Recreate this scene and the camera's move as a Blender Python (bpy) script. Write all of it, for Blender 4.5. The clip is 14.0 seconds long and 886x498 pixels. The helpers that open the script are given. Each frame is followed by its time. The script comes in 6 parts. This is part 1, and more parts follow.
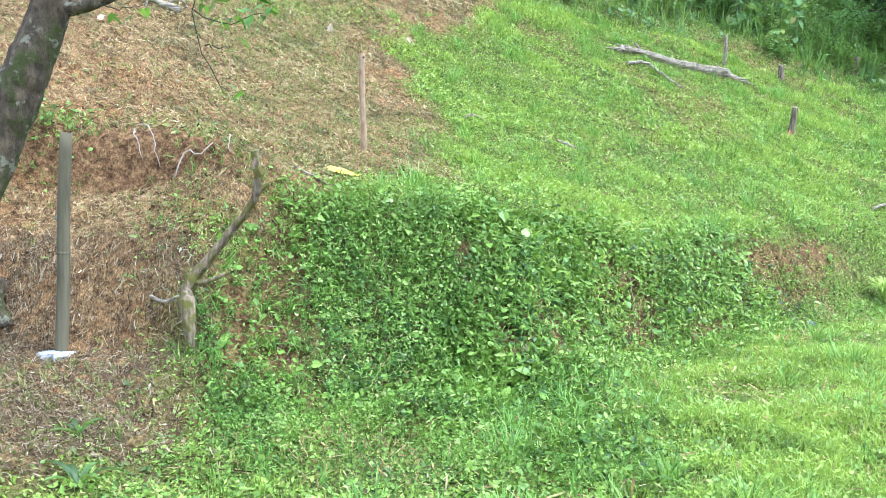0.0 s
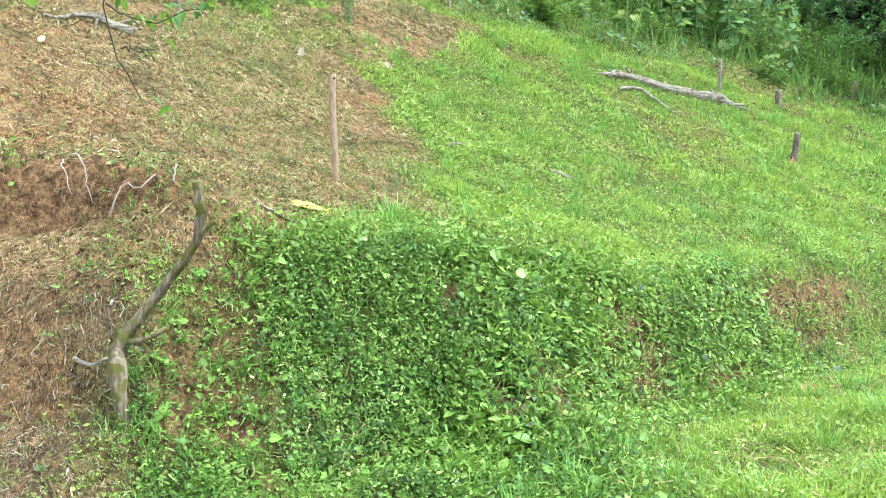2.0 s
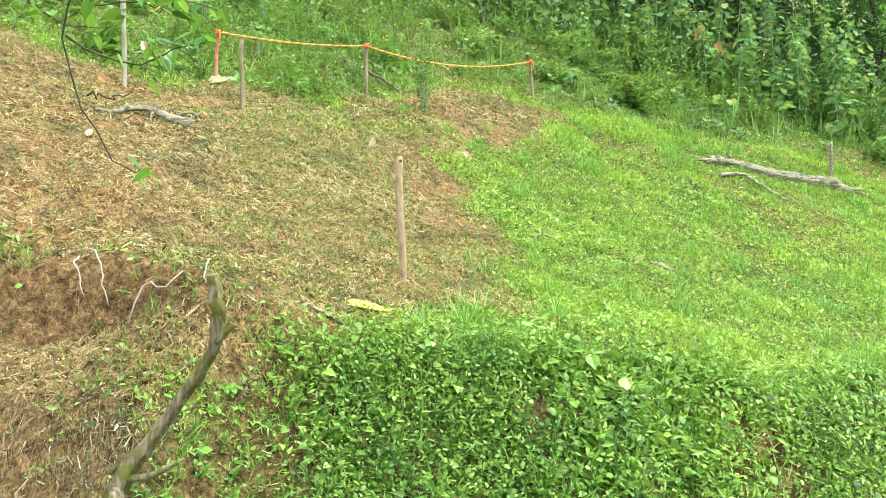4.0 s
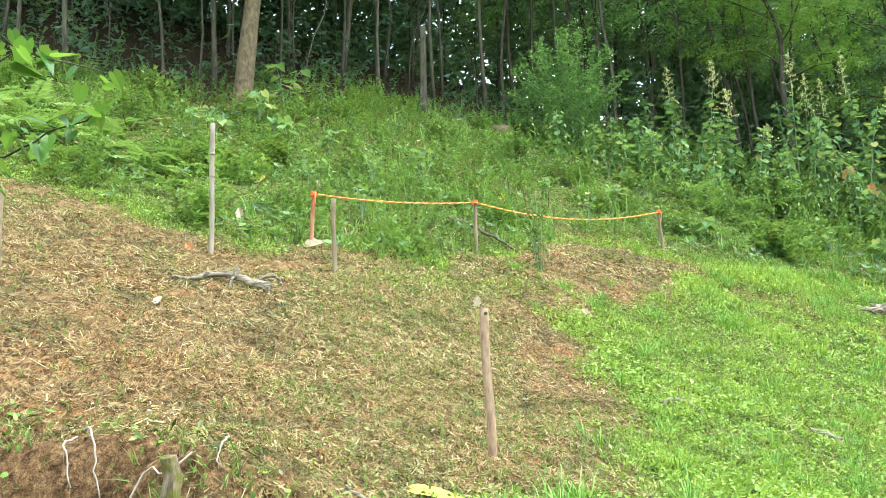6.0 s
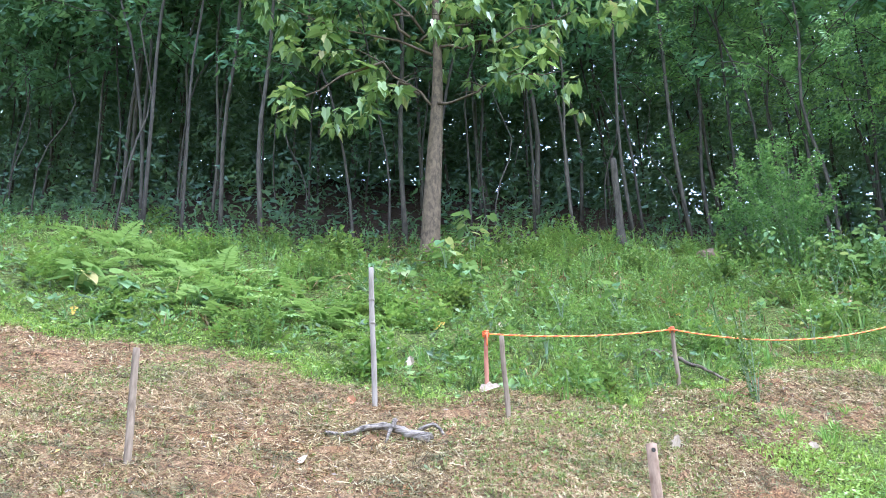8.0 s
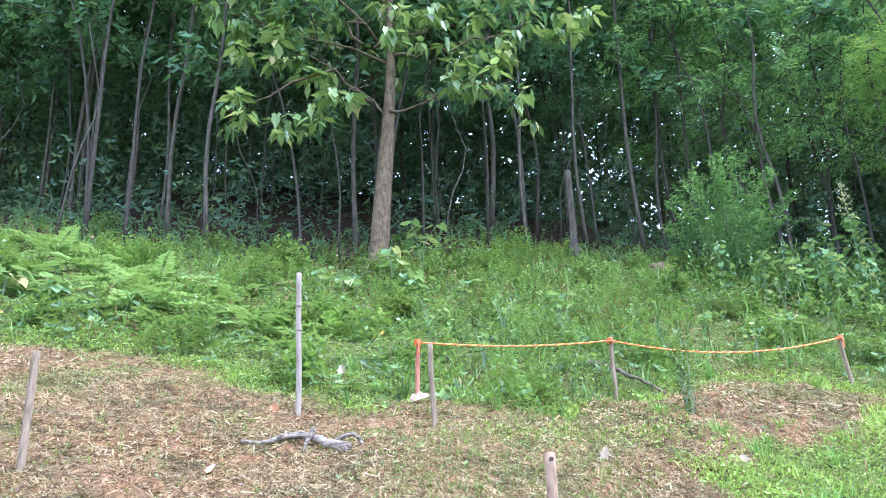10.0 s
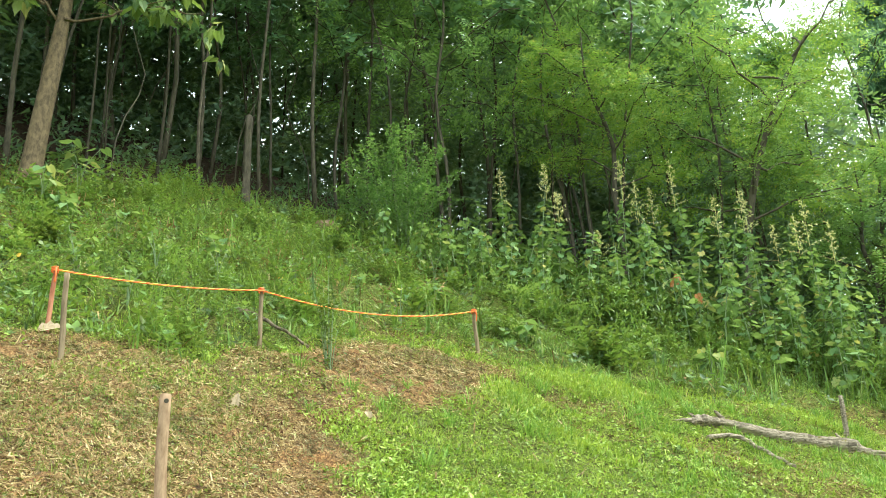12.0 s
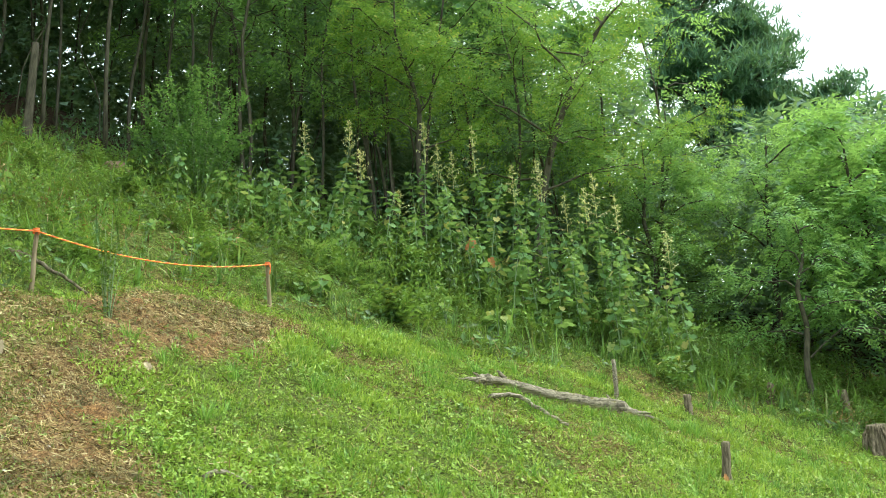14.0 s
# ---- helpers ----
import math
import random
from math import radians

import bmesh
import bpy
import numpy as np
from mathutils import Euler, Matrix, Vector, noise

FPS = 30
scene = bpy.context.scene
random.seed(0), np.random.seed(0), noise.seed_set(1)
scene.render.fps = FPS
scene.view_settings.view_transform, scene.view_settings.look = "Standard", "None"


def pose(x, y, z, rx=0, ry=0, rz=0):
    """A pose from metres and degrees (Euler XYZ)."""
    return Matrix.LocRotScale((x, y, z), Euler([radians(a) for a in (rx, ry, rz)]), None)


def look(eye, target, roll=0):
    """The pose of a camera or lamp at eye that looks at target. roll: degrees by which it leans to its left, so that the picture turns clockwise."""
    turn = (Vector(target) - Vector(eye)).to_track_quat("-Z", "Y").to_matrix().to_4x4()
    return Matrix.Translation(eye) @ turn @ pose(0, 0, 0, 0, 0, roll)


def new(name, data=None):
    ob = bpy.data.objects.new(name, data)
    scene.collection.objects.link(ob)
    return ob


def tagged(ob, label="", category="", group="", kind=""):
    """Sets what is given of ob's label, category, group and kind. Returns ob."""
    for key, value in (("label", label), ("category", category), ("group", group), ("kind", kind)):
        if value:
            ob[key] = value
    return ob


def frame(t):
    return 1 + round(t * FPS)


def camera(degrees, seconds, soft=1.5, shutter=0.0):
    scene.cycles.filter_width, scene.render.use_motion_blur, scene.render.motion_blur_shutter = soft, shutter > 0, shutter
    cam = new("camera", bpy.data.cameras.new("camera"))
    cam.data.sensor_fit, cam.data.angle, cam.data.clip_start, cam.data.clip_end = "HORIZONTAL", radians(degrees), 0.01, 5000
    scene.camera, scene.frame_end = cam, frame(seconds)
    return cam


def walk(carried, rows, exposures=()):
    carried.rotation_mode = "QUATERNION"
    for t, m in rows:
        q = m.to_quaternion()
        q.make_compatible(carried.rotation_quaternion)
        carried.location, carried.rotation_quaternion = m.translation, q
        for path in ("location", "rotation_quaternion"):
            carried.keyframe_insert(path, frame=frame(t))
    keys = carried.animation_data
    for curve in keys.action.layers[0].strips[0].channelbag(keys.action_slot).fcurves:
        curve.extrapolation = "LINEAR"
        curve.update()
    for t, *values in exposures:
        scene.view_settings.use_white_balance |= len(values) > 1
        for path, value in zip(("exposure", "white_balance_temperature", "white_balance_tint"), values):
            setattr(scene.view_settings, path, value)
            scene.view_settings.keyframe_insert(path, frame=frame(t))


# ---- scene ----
cam = camera(49.88, 14.0, soft=0.5)
# seconds, eye x y z, turn x y z in degrees
PATH = [
    (0, -0.000, -0.001, 1.641, 84.77, -0.98, -0.27),
    (0.5, 0.027, 0.212, 1.630, 84.81, -0.71, -1.23),
    (1, 0.044, 0.423, 1.641, 85.39, -0.56, -1.27),
    (1.5, 0.005, 0.704, 1.637, 86.28, -0.53, -1.42),
    (2, 0.016, 1.004, 1.617, 86.88, -0.25, -1.27),
    (2.2, 0.036, 1.128, 1.611, 87.17, -0.18, -1.08),
    (2.55, 0.044, 1.332, 1.597, 87.79, -0.01, -0.69),
    (2.9, 0.043, 1.525, 1.583, 88.72, 0.18, 0.08),
    (3.25, 0.041, 1.710, 1.571, 89.92, 0.38, 1.16),
    (3.6, 0.047, 1.894, 1.565, 91.33, 0.59, 2.45),
    (3.95, 0.068, 2.080, 1.566, 92.89, 0.83, 3.86),
    (4.3, 0.114, 2.274, 1.577, 94.56, 1.07, 5.30),
    (4.5, 0.134, 2.388, 1.587, 95.69, 1.14, 6.07),
    (5, 0.235, 2.672, 1.612, 97.98, 1.59, 8.17),
    (5.5, 0.311, 2.938, 1.592, 101.11, 1.48, 11.08),
    (6, 0.316, 3.273, 1.590, 103.85, 1.77, 13.21),
    (6.5, 0.364, 3.568, 1.595, 106.57, 2.54, 15.76),
    (7, 0.466, 3.815, 1.633, 109.10, 2.06, 19.95),
    (7.5, 0.488, 4.082, 1.640, 111.54, 2.16, 24.13),
    (7.7, 0.494, 4.177, 1.659, 112.44, 2.27, 25.63),
    (8.05, 0.515, 4.342, 1.671, 113.84, 2.36, 28.21),
    (8.4, 0.547, 4.472, 1.679, 114.75, 2.42, 30.15),
    (8.75, 0.586, 4.569, 1.684, 115.23, 2.46, 31.25),
    (9.1, 0.630, 4.632, 1.686, 115.33, 2.47, 31.33),
    (9.45, 0.675, 4.662, 1.684, 115.11, 2.46, 30.20),
    (9.8, 0.717, 4.660, 1.677, 114.63, 2.44, 27.66),
    (10, 0.744, 4.656, 1.668, 114.36, 2.38, 25.84),
    (10.5, 0.797, 4.622, 1.659, 113.45, 2.38, 21.07),
    (11, 0.868, 4.638, 1.658, 112.45, 2.53, 15.71),
    (11.5, 0.907, 4.613, 1.639, 111.45, 2.40, 10.10),
    (12, 0.920, 4.624, 1.642, 110.49, 2.45, 5.00),
    (12.5, 0.936, 4.667, 1.653, 109.81, 2.50, 1.26),
    (13, 0.967, 4.670, 1.650, 109.17, 2.63, -2.06),
    (13.5, 0.989, 4.666, 1.648, 108.29, 2.98, -4.84),
    (14, 1.001, 4.687, 1.647, 107.31, 3.25, -7.18),
]
EXPOSURES = [(0, 1.24, 4900, 14), (2.2, 1.26, 5250, 8), (5, 1.34, 5900, -6), (6, 1.28, 5500, 4), (7.5, 1.25, 4700, 27), (10, 1.4, 4650, 29), (11, 1.28, 5500, 3), (12.5, 0.88, 6100, 3), (14, 0.69, 5900, -2)]
walk(cam, [(row[0], pose(*row[1:])) for row in PATH], EXPOSURES)

# ---- light ----
SUN_UP, SUN_ROUND = 62, 88
world = bpy.data.worlds.new("world")
scene.world = world
world.use_nodes = True
wn, wl = world.node_tree.nodes, world.node_tree.links
wn.clear()
sky = wn.new("ShaderNodeTexSky")
sky.sky_type, sky.sun_disc = "NISHITA", False
sky.sun_elevation, sky.sun_rotation = radians(SUN_UP), radians(SUN_ROUND)
sky.air_density, sky.dust_density, sky.ozone_density = 1.0, 6.0, 1.0
cloud = wn.new("ShaderNodeMix")
cloud.data_type = "RGBA"
cloud.inputs["Factor"].default_value = 0.72
cloud.inputs["B"].default_value = (12.5, 12.9, 13.2, 1)
back = wn.new("ShaderNodeBackground")
back.inputs["Strength"].default_value = 0.15
wout = wn.new("ShaderNodeOutputWorld")
wl.new(sky.outputs[0], cloud.inputs["A"])
wl.new(cloud.outputs["Result"], back.inputs["Color"])
wl.new(back.outputs[0], wout.inputs[0])

sun = new("sun", bpy.data.lights.new("sun", "SUN"))
sun.data.energy, sun.data.angle, sun.data.color = 2.5, radians(14), (1.0, 0.94, 0.84)
sun.matrix_world = look((0, 0, 30), (-math.sin(radians(SUN_ROUND)) * 20, -math.cos(radians(SUN_ROUND)) * 20, 30 - math.tan(radians(SUN_UP)) * 20))


# ---- materials ----
def shader(name):
    m = bpy.data.materials.new(name)
    m.use_nodes = True
    nodes = m.node_tree.nodes
    return m, nodes, m.node_tree.links, nodes["Principled BSDF"], nodes["Material Output"]


def ramp(nodes, links, source, stops):
    r = nodes.new("ShaderNodeValToRGB")
    while len(r.color_ramp.elements) < len(stops):
        r.color_ramp.elements.new(0.5)
    for e, (p, c) in zip(r.color_ramp.elements, stops):
        e.position, e.color = p, (*c, 1)
    links.new(source, r.inputs[0])
    return r.outputs[0]


def noise_of(nodes, links, scale, detail=4.0, rough=0.55, vector=None):
    n = nodes.new("ShaderNodeTexNoise")
    n.inputs["Scale"].default_value, n.inputs["Detail"].default_value, n.inputs["Roughness"].default_value = scale, detail, rough
    if vector is None:
        vector = nodes.new("ShaderNodeTexCoord").outputs["Object"]
    links.new(vector, n.inputs["Vector"])
    return n.outputs["Fac"]


def blend(nodes, links, fac, a, b, mode="MIX"):
    m = nodes.new("ShaderNodeMix")
    m.data_type, m.blend_type = "RGBA", mode
    for value, socket in ((fac, "Factor"), (a, "A"), (b, "B")):
        if isinstance(value, bpy.types.NodeSocket):
            links.new(value, m.inputs[socket])
        elif socket == "Factor":
            m.inputs[socket].default_value = value
        else:
            m.inputs[socket].default_value = (*value, 1)
    return m.outputs["Result"]


def bump(nodes, links, bsdf, source, strength, distance):
    b = nodes.new("ShaderNodeBump")
    b.inputs["Strength"].default_value, b.inputs["Distance"].default_value = strength, distance
    links.new(source, b.inputs["Height"])
    links.new(b.outputs[0], bsdf.inputs["Normal"])


def leaf_material(name, stops, patch=None, patch_scale=0.7, rough=0.5, through_light=0.3, by_object=False, mottle=0.0, gloss=0.4):
    """Leaves: every leaf its own tone, patches of another tone across the stand, some light through the blade."""
    m, nodes, links, bsdf, out = shader(name)
    if by_object:
        source = nodes.new("ShaderNodeObjectInfo").outputs["Random"]
    else:
        source = nodes.new("ShaderNodeNewGeometry").outputs["Random Per Island"]
    colour = ramp(nodes, links, source, stops)
    if patch:
        n = noise_of(nodes, links, patch_scale, 3.0)
        f = ramp(nodes, links, n, [(0.42, (0, 0, 0)), (0.62, (1, 1, 1))])
        colour = blend(nodes, links, f, colour, blend(nodes, links, 0.6, colour, patch))
    if patch:
        f = ramp(nodes, links, noise_of(nodes, links, patch_scale * 2.7, 4.0, 0.65), [(0.34, (0.4, 0.5, 0.45)), (0.5, (0.9, 0.92, 0.88)), (0.62, (1.0, 1.0, 1.0))])
        colour = blend(nodes, links, 1.0, colour, f, "MULTIPLY")
    if mottle:
        f = ramp(nodes, links, noise_of(nodes, links, mottle, 4.0, 0.7), [(0.38, (0.38, 0.34, 0.3)), (0.5, (0.85, 0.83, 0.8)), (0.6, (1.0, 1.0, 1.0))])
        colour = blend(nodes, links, 1.0, colour, f, "MULTIPLY")
    links.new(colour, bsdf.inputs["Base Color"])
    bsdf.inputs["Roughness"].default_value = rough
    bsdf.inputs["Specular IOR Level"].default_value = gloss
    t = nodes.new("ShaderNodeBsdfTranslucent")
    links.new(blend(nodes, links, 0.35, colour, (0.45, 0.6, 0.05)), t.inputs["Color"])
    mix = nodes.new("ShaderNodeMixShader")
    mix.inputs[0].default_value = through_light
    links.new(bsdf.outputs[0], mix.inputs[1])
    links.new(t.outputs[0], mix.inputs[2])
    links.new(mix.outputs[0], out.inputs[0])
    return m


def bark_material(name, dark, light, scale=6.0, stretch=0.25, moss=None, moss_at=0.55, rough=0.85, depth=0.02, along="z", lichen=None):
    m, nodes, links, bsdf, out = shader(name)
    co = nodes.new("ShaderNodeTexCoord").outputs["Object"]
    mp = nodes.new("ShaderNodeMapping")
    mp.inputs["Scale"].default_value = (1, 1, stretch) if along == "z" else (stretch, 1, 1)
    links.new(co, mp.inputs[0])
    n1 = noise_of(nodes, links, scale * 3, 6.0, 0.65, mp.outputs[0])
    n2 = noise_of(nodes, links, scale * 0.4, 3.0, 0.5, co)
    colour = ramp(nodes, links, n1, [(0.39, dark), (0.61, light)])
    colour = blend(nodes, links, n2, colour, blend(nodes, links, 0.5, colour, light))
    if moss:
        f = ramp(nodes, links, noise_of(nodes, links, scale * 0.9, 5.0, 0.6, co), [(moss_at, (0, 0, 0)), (moss_at + 0.1, (1, 1, 1))])
        colour = blend(nodes, links, f, colour, moss)
    if lichen:
        f = ramp(nodes, links, noise_of(nodes, links, scale * 1.7, 5.0, 0.6, co), [(0.58, (0, 0, 0)), (0.64, (1, 1, 1))])
        colour = blend(nodes, links, f, colour, lichen)
    links.new(colour, bsdf.inputs["Base Color"])
    bsdf.inputs["Roughness"].default_value = rough
    bsdf.inputs["Specular IOR Level"].default_value = 0.2
    bump(nodes, links, bsdf, n1, 0.8, depth)
    return m


def ground_material():
    m, nodes, links, bsdf, out = shader("hillside_soil")
    zone = nodes.new("ShaderNodeAttribute")
    zone.attribute_name = "zone"
    parts = nodes.new("ShaderNodeSeparateColor")
    links.new(zone.outputs["Color"], parts.inputs[0])
    coarse = noise_of(nodes, links, 34.0, 6.0, 0.75)
    grit = noise_of(nodes, links, 140.0, 3.0, 0.7)
    strands = []
    for turn in (0.5, 2.1):
        mp = nodes.new("ShaderNodeMapping")
        mp.inputs["Rotation"].default_value = (0, 0, turn)
        mp.inputs["Scale"].default_value = (1.0, 0.13, 0.4)
        links.new(nodes.new("ShaderNodeTexCoord").outputs["Object"], mp.inputs[0])
        strands.append(noise_of(nodes, links, 110.0, 3.0, 0.6, mp.outputs[0]))
    mid = noise_of(nodes, links, 3.2, 5.0, 0.6)
    wide = noise_of(nodes, links, 0.8, 3.0)
    chaff = blend(nodes, links, 0.5, strands[0], strands[1], "LIGHTEN")
    clods = noise_of(nodes, links, 12.0, 6.0, 0.72)
    fine = blend(nodes, links, 0.3, coarse, grit)
    mottle = ramp(nodes, links, clods, [(0.36, (0.3, 0.27, 0.24)), (0.48, (0.8, 0.78, 0.75)), (0.62, (1.25, 1.25, 1.2))])
    soil = ramp(nodes, links, fine, [(0.36, (0.055, 0.031, 0.014)), (0.5, (0.21, 0.12, 0.052)), (0.64, (0.4, 0.255, 0.12))])
    litter = ramp(nodes, links, blend(nodes, links, 0.55, fine, chaff), [(0.4, (0.06, 0.034, 0.015)), (0.49, (0.215, 0.132, 0.058)), (0.56, (0.37, 0.24, 0.105)), (0.64, (0.52, 0.375, 0.18))])
    under = ramp(nodes, links, fine, [(0.36, (0.04, 0.055, 0.014)), (0.5, (0.115, 0.15, 0.03)), (0.64, (0.25, 0.26, 0.075))])
    # much darker brown, used past the forest line
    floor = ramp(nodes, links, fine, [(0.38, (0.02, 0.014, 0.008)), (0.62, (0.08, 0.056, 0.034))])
    litter = blend(nodes, links, ramp(nodes, links, mid, [(0.42, (0, 0, 0)), (0.6, (1, 1, 1))]), litter, blend(nodes, links, 0.6, litter, (0.8, 0.6, 0.42), "MULTIPLY"))
    litter = blend(nodes, links, ramp(nodes, links, wide, [(0.5, (0, 0, 0)), (0.7, (0.5, 0.5, 0.5))]), litter, blend(nodes, links, 0.5, litter, (0.34, 0.27, 0.14)))
    colour = blend(nodes, links, parts.outputs[0], under, litter)
    colour = blend(nodes, links, parts.outputs[1], colour, soil)
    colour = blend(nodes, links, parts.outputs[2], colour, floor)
    colour = blend(nodes, links, 1.0, colour, mottle, "MULTIPLY")
    links.new(colour, bsdf.inputs["Base Color"])
    bsdf.inputs["Roughness"].default_value = 0.95
    bsdf.inputs["Specular IOR Level"].default_value = 0.1
    bump(nodes, links, bsdf, blend(nodes, links, 0.55, fine, clods), 1.0, 0.09)
    return m


def plain_material(name, colour, other, scale=8.0, rough=0.7, metal=0.0, depth=0.004, strength=0.5):
    m, nodes, links, bsdf, out = shader(name)
    n = noise_of(nodes, links, scale, 5.0, 0.6)
    n2 = noise_of(nodes, links, scale * 6, 4.0, 0.6)
    c = ramp(nodes, links, n, [(0.35, colour), (0.65, other)])
    c = blend(nodes, links, 0.35, c, ramp(nodes, links, n2, [(0.35, colour), (0.65, other)]))
    links.new(c, bsdf.inputs["Base Color"])
    bsdf.inputs["Roughness"].default_value, bsdf.inputs["Metallic"].default_value = rough, metal
    bump(nodes, links, bsdf, n2, strength, depth)
    return m


GROUND = ground_material()
GRASS = leaf_material("mown_grass_blades", [(0.0, (0.065, 0.12, 0.02)), (0.35, (0.2, 0.305, 0.036)), (0.75, (0.36, 0.48, 0.066)), (0.93, (0.48, 0.55, 0.115)), (1.0, (0.54, 0.48, 0.2))], (0.36, 0.46, 0.058), 0.9, rough=0.45, through_light=0.35, gloss=0.3)
CLOVER = leaf_material("low_broad_leaves", [(0.0, (0.05, 0.105, 0.018)), (0.4, (0.19, 0.315, 0.042)), (0.8, (0.35, 0.48, 0.078)), (0.96, (0.43, 0.53, 0.14)), (1.0, (0.48, 0.43, 0.17))], (0.34, 0.46, 0.058), 1.1, rough=0.42, gloss=0.3)
SPROUT = leaf_material("olive_sprout_leaves", [(0.0, (0.085, 0.12, 0.025)), (0.5, (0.19, 0.25, 0.05)), (0.9, (0.31, 0.37, 0.09)), (1.0, (0.42, 0.35, 0.14))], (0.27, 0.25, 0.07), 1.4)
CLUMPGRASS = leaf_material("arching_grass", [(0.0, (0.2, 0.32, 0.05)), (0.6, (0.36, 0.47, 0.08)), (1.0, (0.52, 0.56, 0.16))], gloss=0.2)
TUFT = leaf_material("tuft_blades", [(0.0, (0.06, 0.14, 0.022)), (0.6, (0.16, 0.31, 0.05)), (1.0, (0.31, 0.46, 0.1))], gloss=0.2)
LONGGRASS = leaf_material("long_grass_blades", [(0.0, (0.05, 0.12, 0.022)), (0.5, (0.14, 0.27, 0.045)), (0.85, (0.27, 0.42, 0.08)), (1.0, (0.44, 0.46, 0.17))], (0.2, 0.36, 0.05), 0.7, mottle=2.6)
BANKLEAF = leaf_material("creeper_leaves", [(0.0, (0.016, 0.036, 0.008)), (0.3, (0.062, 0.125, 0.018)), (0.7, (0.165, 0.275, 0.036)), (0.93, (0.29, 0.41, 0.08)), (1.0, (0.38, 0.36, 0.16))], (0.2, 0.31, 0.035), 1.2, rough=0.45, through_light=0.16, gloss=0.2)
WEED = leaf_material("tall_weed_leaves", [(0.0, (0.03, 0.08, 0.022)), (0.4, (0.092, 0.195, 0.046)), (0.8, (0.19, 0.33, 0.075)), (1.0, (0.34, 0.43, 0.14))], (0.2, 0.34, 0.055), 0.6, through_light=0.35, mottle=2.2)
STRAW = leaf_material("dry_straw", [(0.0, (0.065, 0.04, 0.016)), (0.3, (0.215, 0.145, 0.055)), (0.6, (0.37, 0.268, 0.108)), (0.85, (0.52, 0.4, 0.18)), (1.0, (0.7, 0.6, 0.34))], (0.33, 0.215, 0.1), 0.9, rough=0.75, through_light=0.1, mottle=11.0, gloss=0.15)
DARKSTRAW = leaf_material("dark_brown_straw", [(0.0, (0.035, 0.022, 0.012)), (0.4, (0.12, 0.08, 0.042)), (0.8, (0.23, 0.165, 0.085)), (1.0, (0.44, 0.37, 0.24))], rough=0.8, through_light=0.1, gloss=0.15)
LITTER = leaf_material("dead_leaf_litter", [(0.0, (0.04, 0.023, 0.012)), (0.4, (0.1, 0.06, 0.032)), (0.78, (0.19, 0.13, 0.074)), (0.96, (0.3, 0.245, 0.165)), (1.0, (0.45, 0.41, 0.33))], rough=0.8, through_light=0.1, gloss=0.15)
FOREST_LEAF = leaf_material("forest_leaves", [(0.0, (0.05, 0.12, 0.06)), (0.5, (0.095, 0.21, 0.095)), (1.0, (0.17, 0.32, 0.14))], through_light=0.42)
# forest leaves in a bluer tone: the haze of distance put into the colour
HAZED_LEAF = leaf_material("hazed_deep_leaves", [(0.0, (0.05, 0.1, 0.062)), (0.5, (0.085, 0.16, 0.1)), (1.0, (0.15, 0.25, 0.16))], through_light=0.45)
BRIGHT_LEAF = leaf_material("young_forest_leaves", [(0.0, (0.09, 0.19, 0.035)), (0.5, (0.17, 0.31, 0.055)), (0.9, (0.28, 0.42, 0.08)), (1.0, (0.45, 0.4, 0.1))], through_light=0.45)
MID_LEAF = leaf_material("edge_forest_leaves", [(0.0, (0.08, 0.18, 0.06)), (0.5, (0.175, 0.34, 0.1)), (1.0, (0.31, 0.49, 0.16))], through_light=0.5)
CONIFER = leaf_material("dark_needle_sprays", [(0.0, (0.045, 0.11, 0.075)), (0.6, (0.085, 0.19, 0.115)), (1.0, (0.15, 0.28, 0.15))], through_light=0.3)
BIGLEAF = leaf_material("broad_tree_leaves", [(0.0, (0.06, 0.115, 0.032)), (0.5, (0.155, 0.245, 0.06)), (0.9, (0.31, 0.4, 0.12)), (1.0, (0.45, 0.39, 0.15))], rough=0.42, through_light=0.32)
BIGLEAF_ONE = leaf_material("broad_tree_leaf", [(0.0, (0.065, 0.12, 0.036)), (0.5, (0.165, 0.255, 0.066)), (0.9, (0.32, 0.41, 0.13)), (1.0, (0.46, 0.41, 0.16))], rough=0.42, through_light=0.35, by_object=True)
NEARLEAF = leaf_material("hanging_branch_leaves", [(0.0, (0.05, 0.15, 0.02)), (0.5, (0.10, 0.27, 0.03)), (1.0, (0.2, 0.42, 0.05))], rough=0.4, through_light=0.45)
POPPYLEAF = leaf_material("lobed_weed_leaf", [(0.0, (0.075, 0.15, 0.055)), (0.5, (0.15, 0.26, 0.095)), (0.88, (0.24, 0.36, 0.14)), (1.0, (0.42, 0.37, 0.13))], rough=0.75, through_light=0.4, by_object=True, gloss=0.12)
PLUMESTEM = plain_material("pale_green_stem", (0.12, 0.18, 0.07), (0.21, 0.28, 0.12), 9.0, 0.6)
PLUME = leaf_material("cream_plume", [(0.0, (0.45, 0.5, 0.16)), (0.5, (0.75, 0.69, 0.3)), (0.9, (0.84, 0.76, 0.45)), (1.0, (0.65, 0.42, 0.2))], through_light=0.3)
FERN = leaf_material("fern_frond", [(0.0, (0.08, 0.155, 0.04)), (0.6, (0.19, 0.31, 0.08)), (1.0, (0.33, 0.45, 0.15))], by_object=True, through_light=0.4, gloss=0.5)
BUSHLEAF = leaf_material("bush_leaves", [(0.0, (0.07, 0.16, 0.05)), (0.5, (0.13, 0.27, 0.08)), (1.0, (0.24, 0.4, 0.13))], through_light=0.35)
BARK = bark_material("grey_brown_bark", (0.028, 0.025, 0.016), (0.08, 0.071, 0.046))
BARK_PALE = bark_material("pale_thin_bark", (0.034, 0.03, 0.019), (0.105, 0.093, 0.06), 5.0)
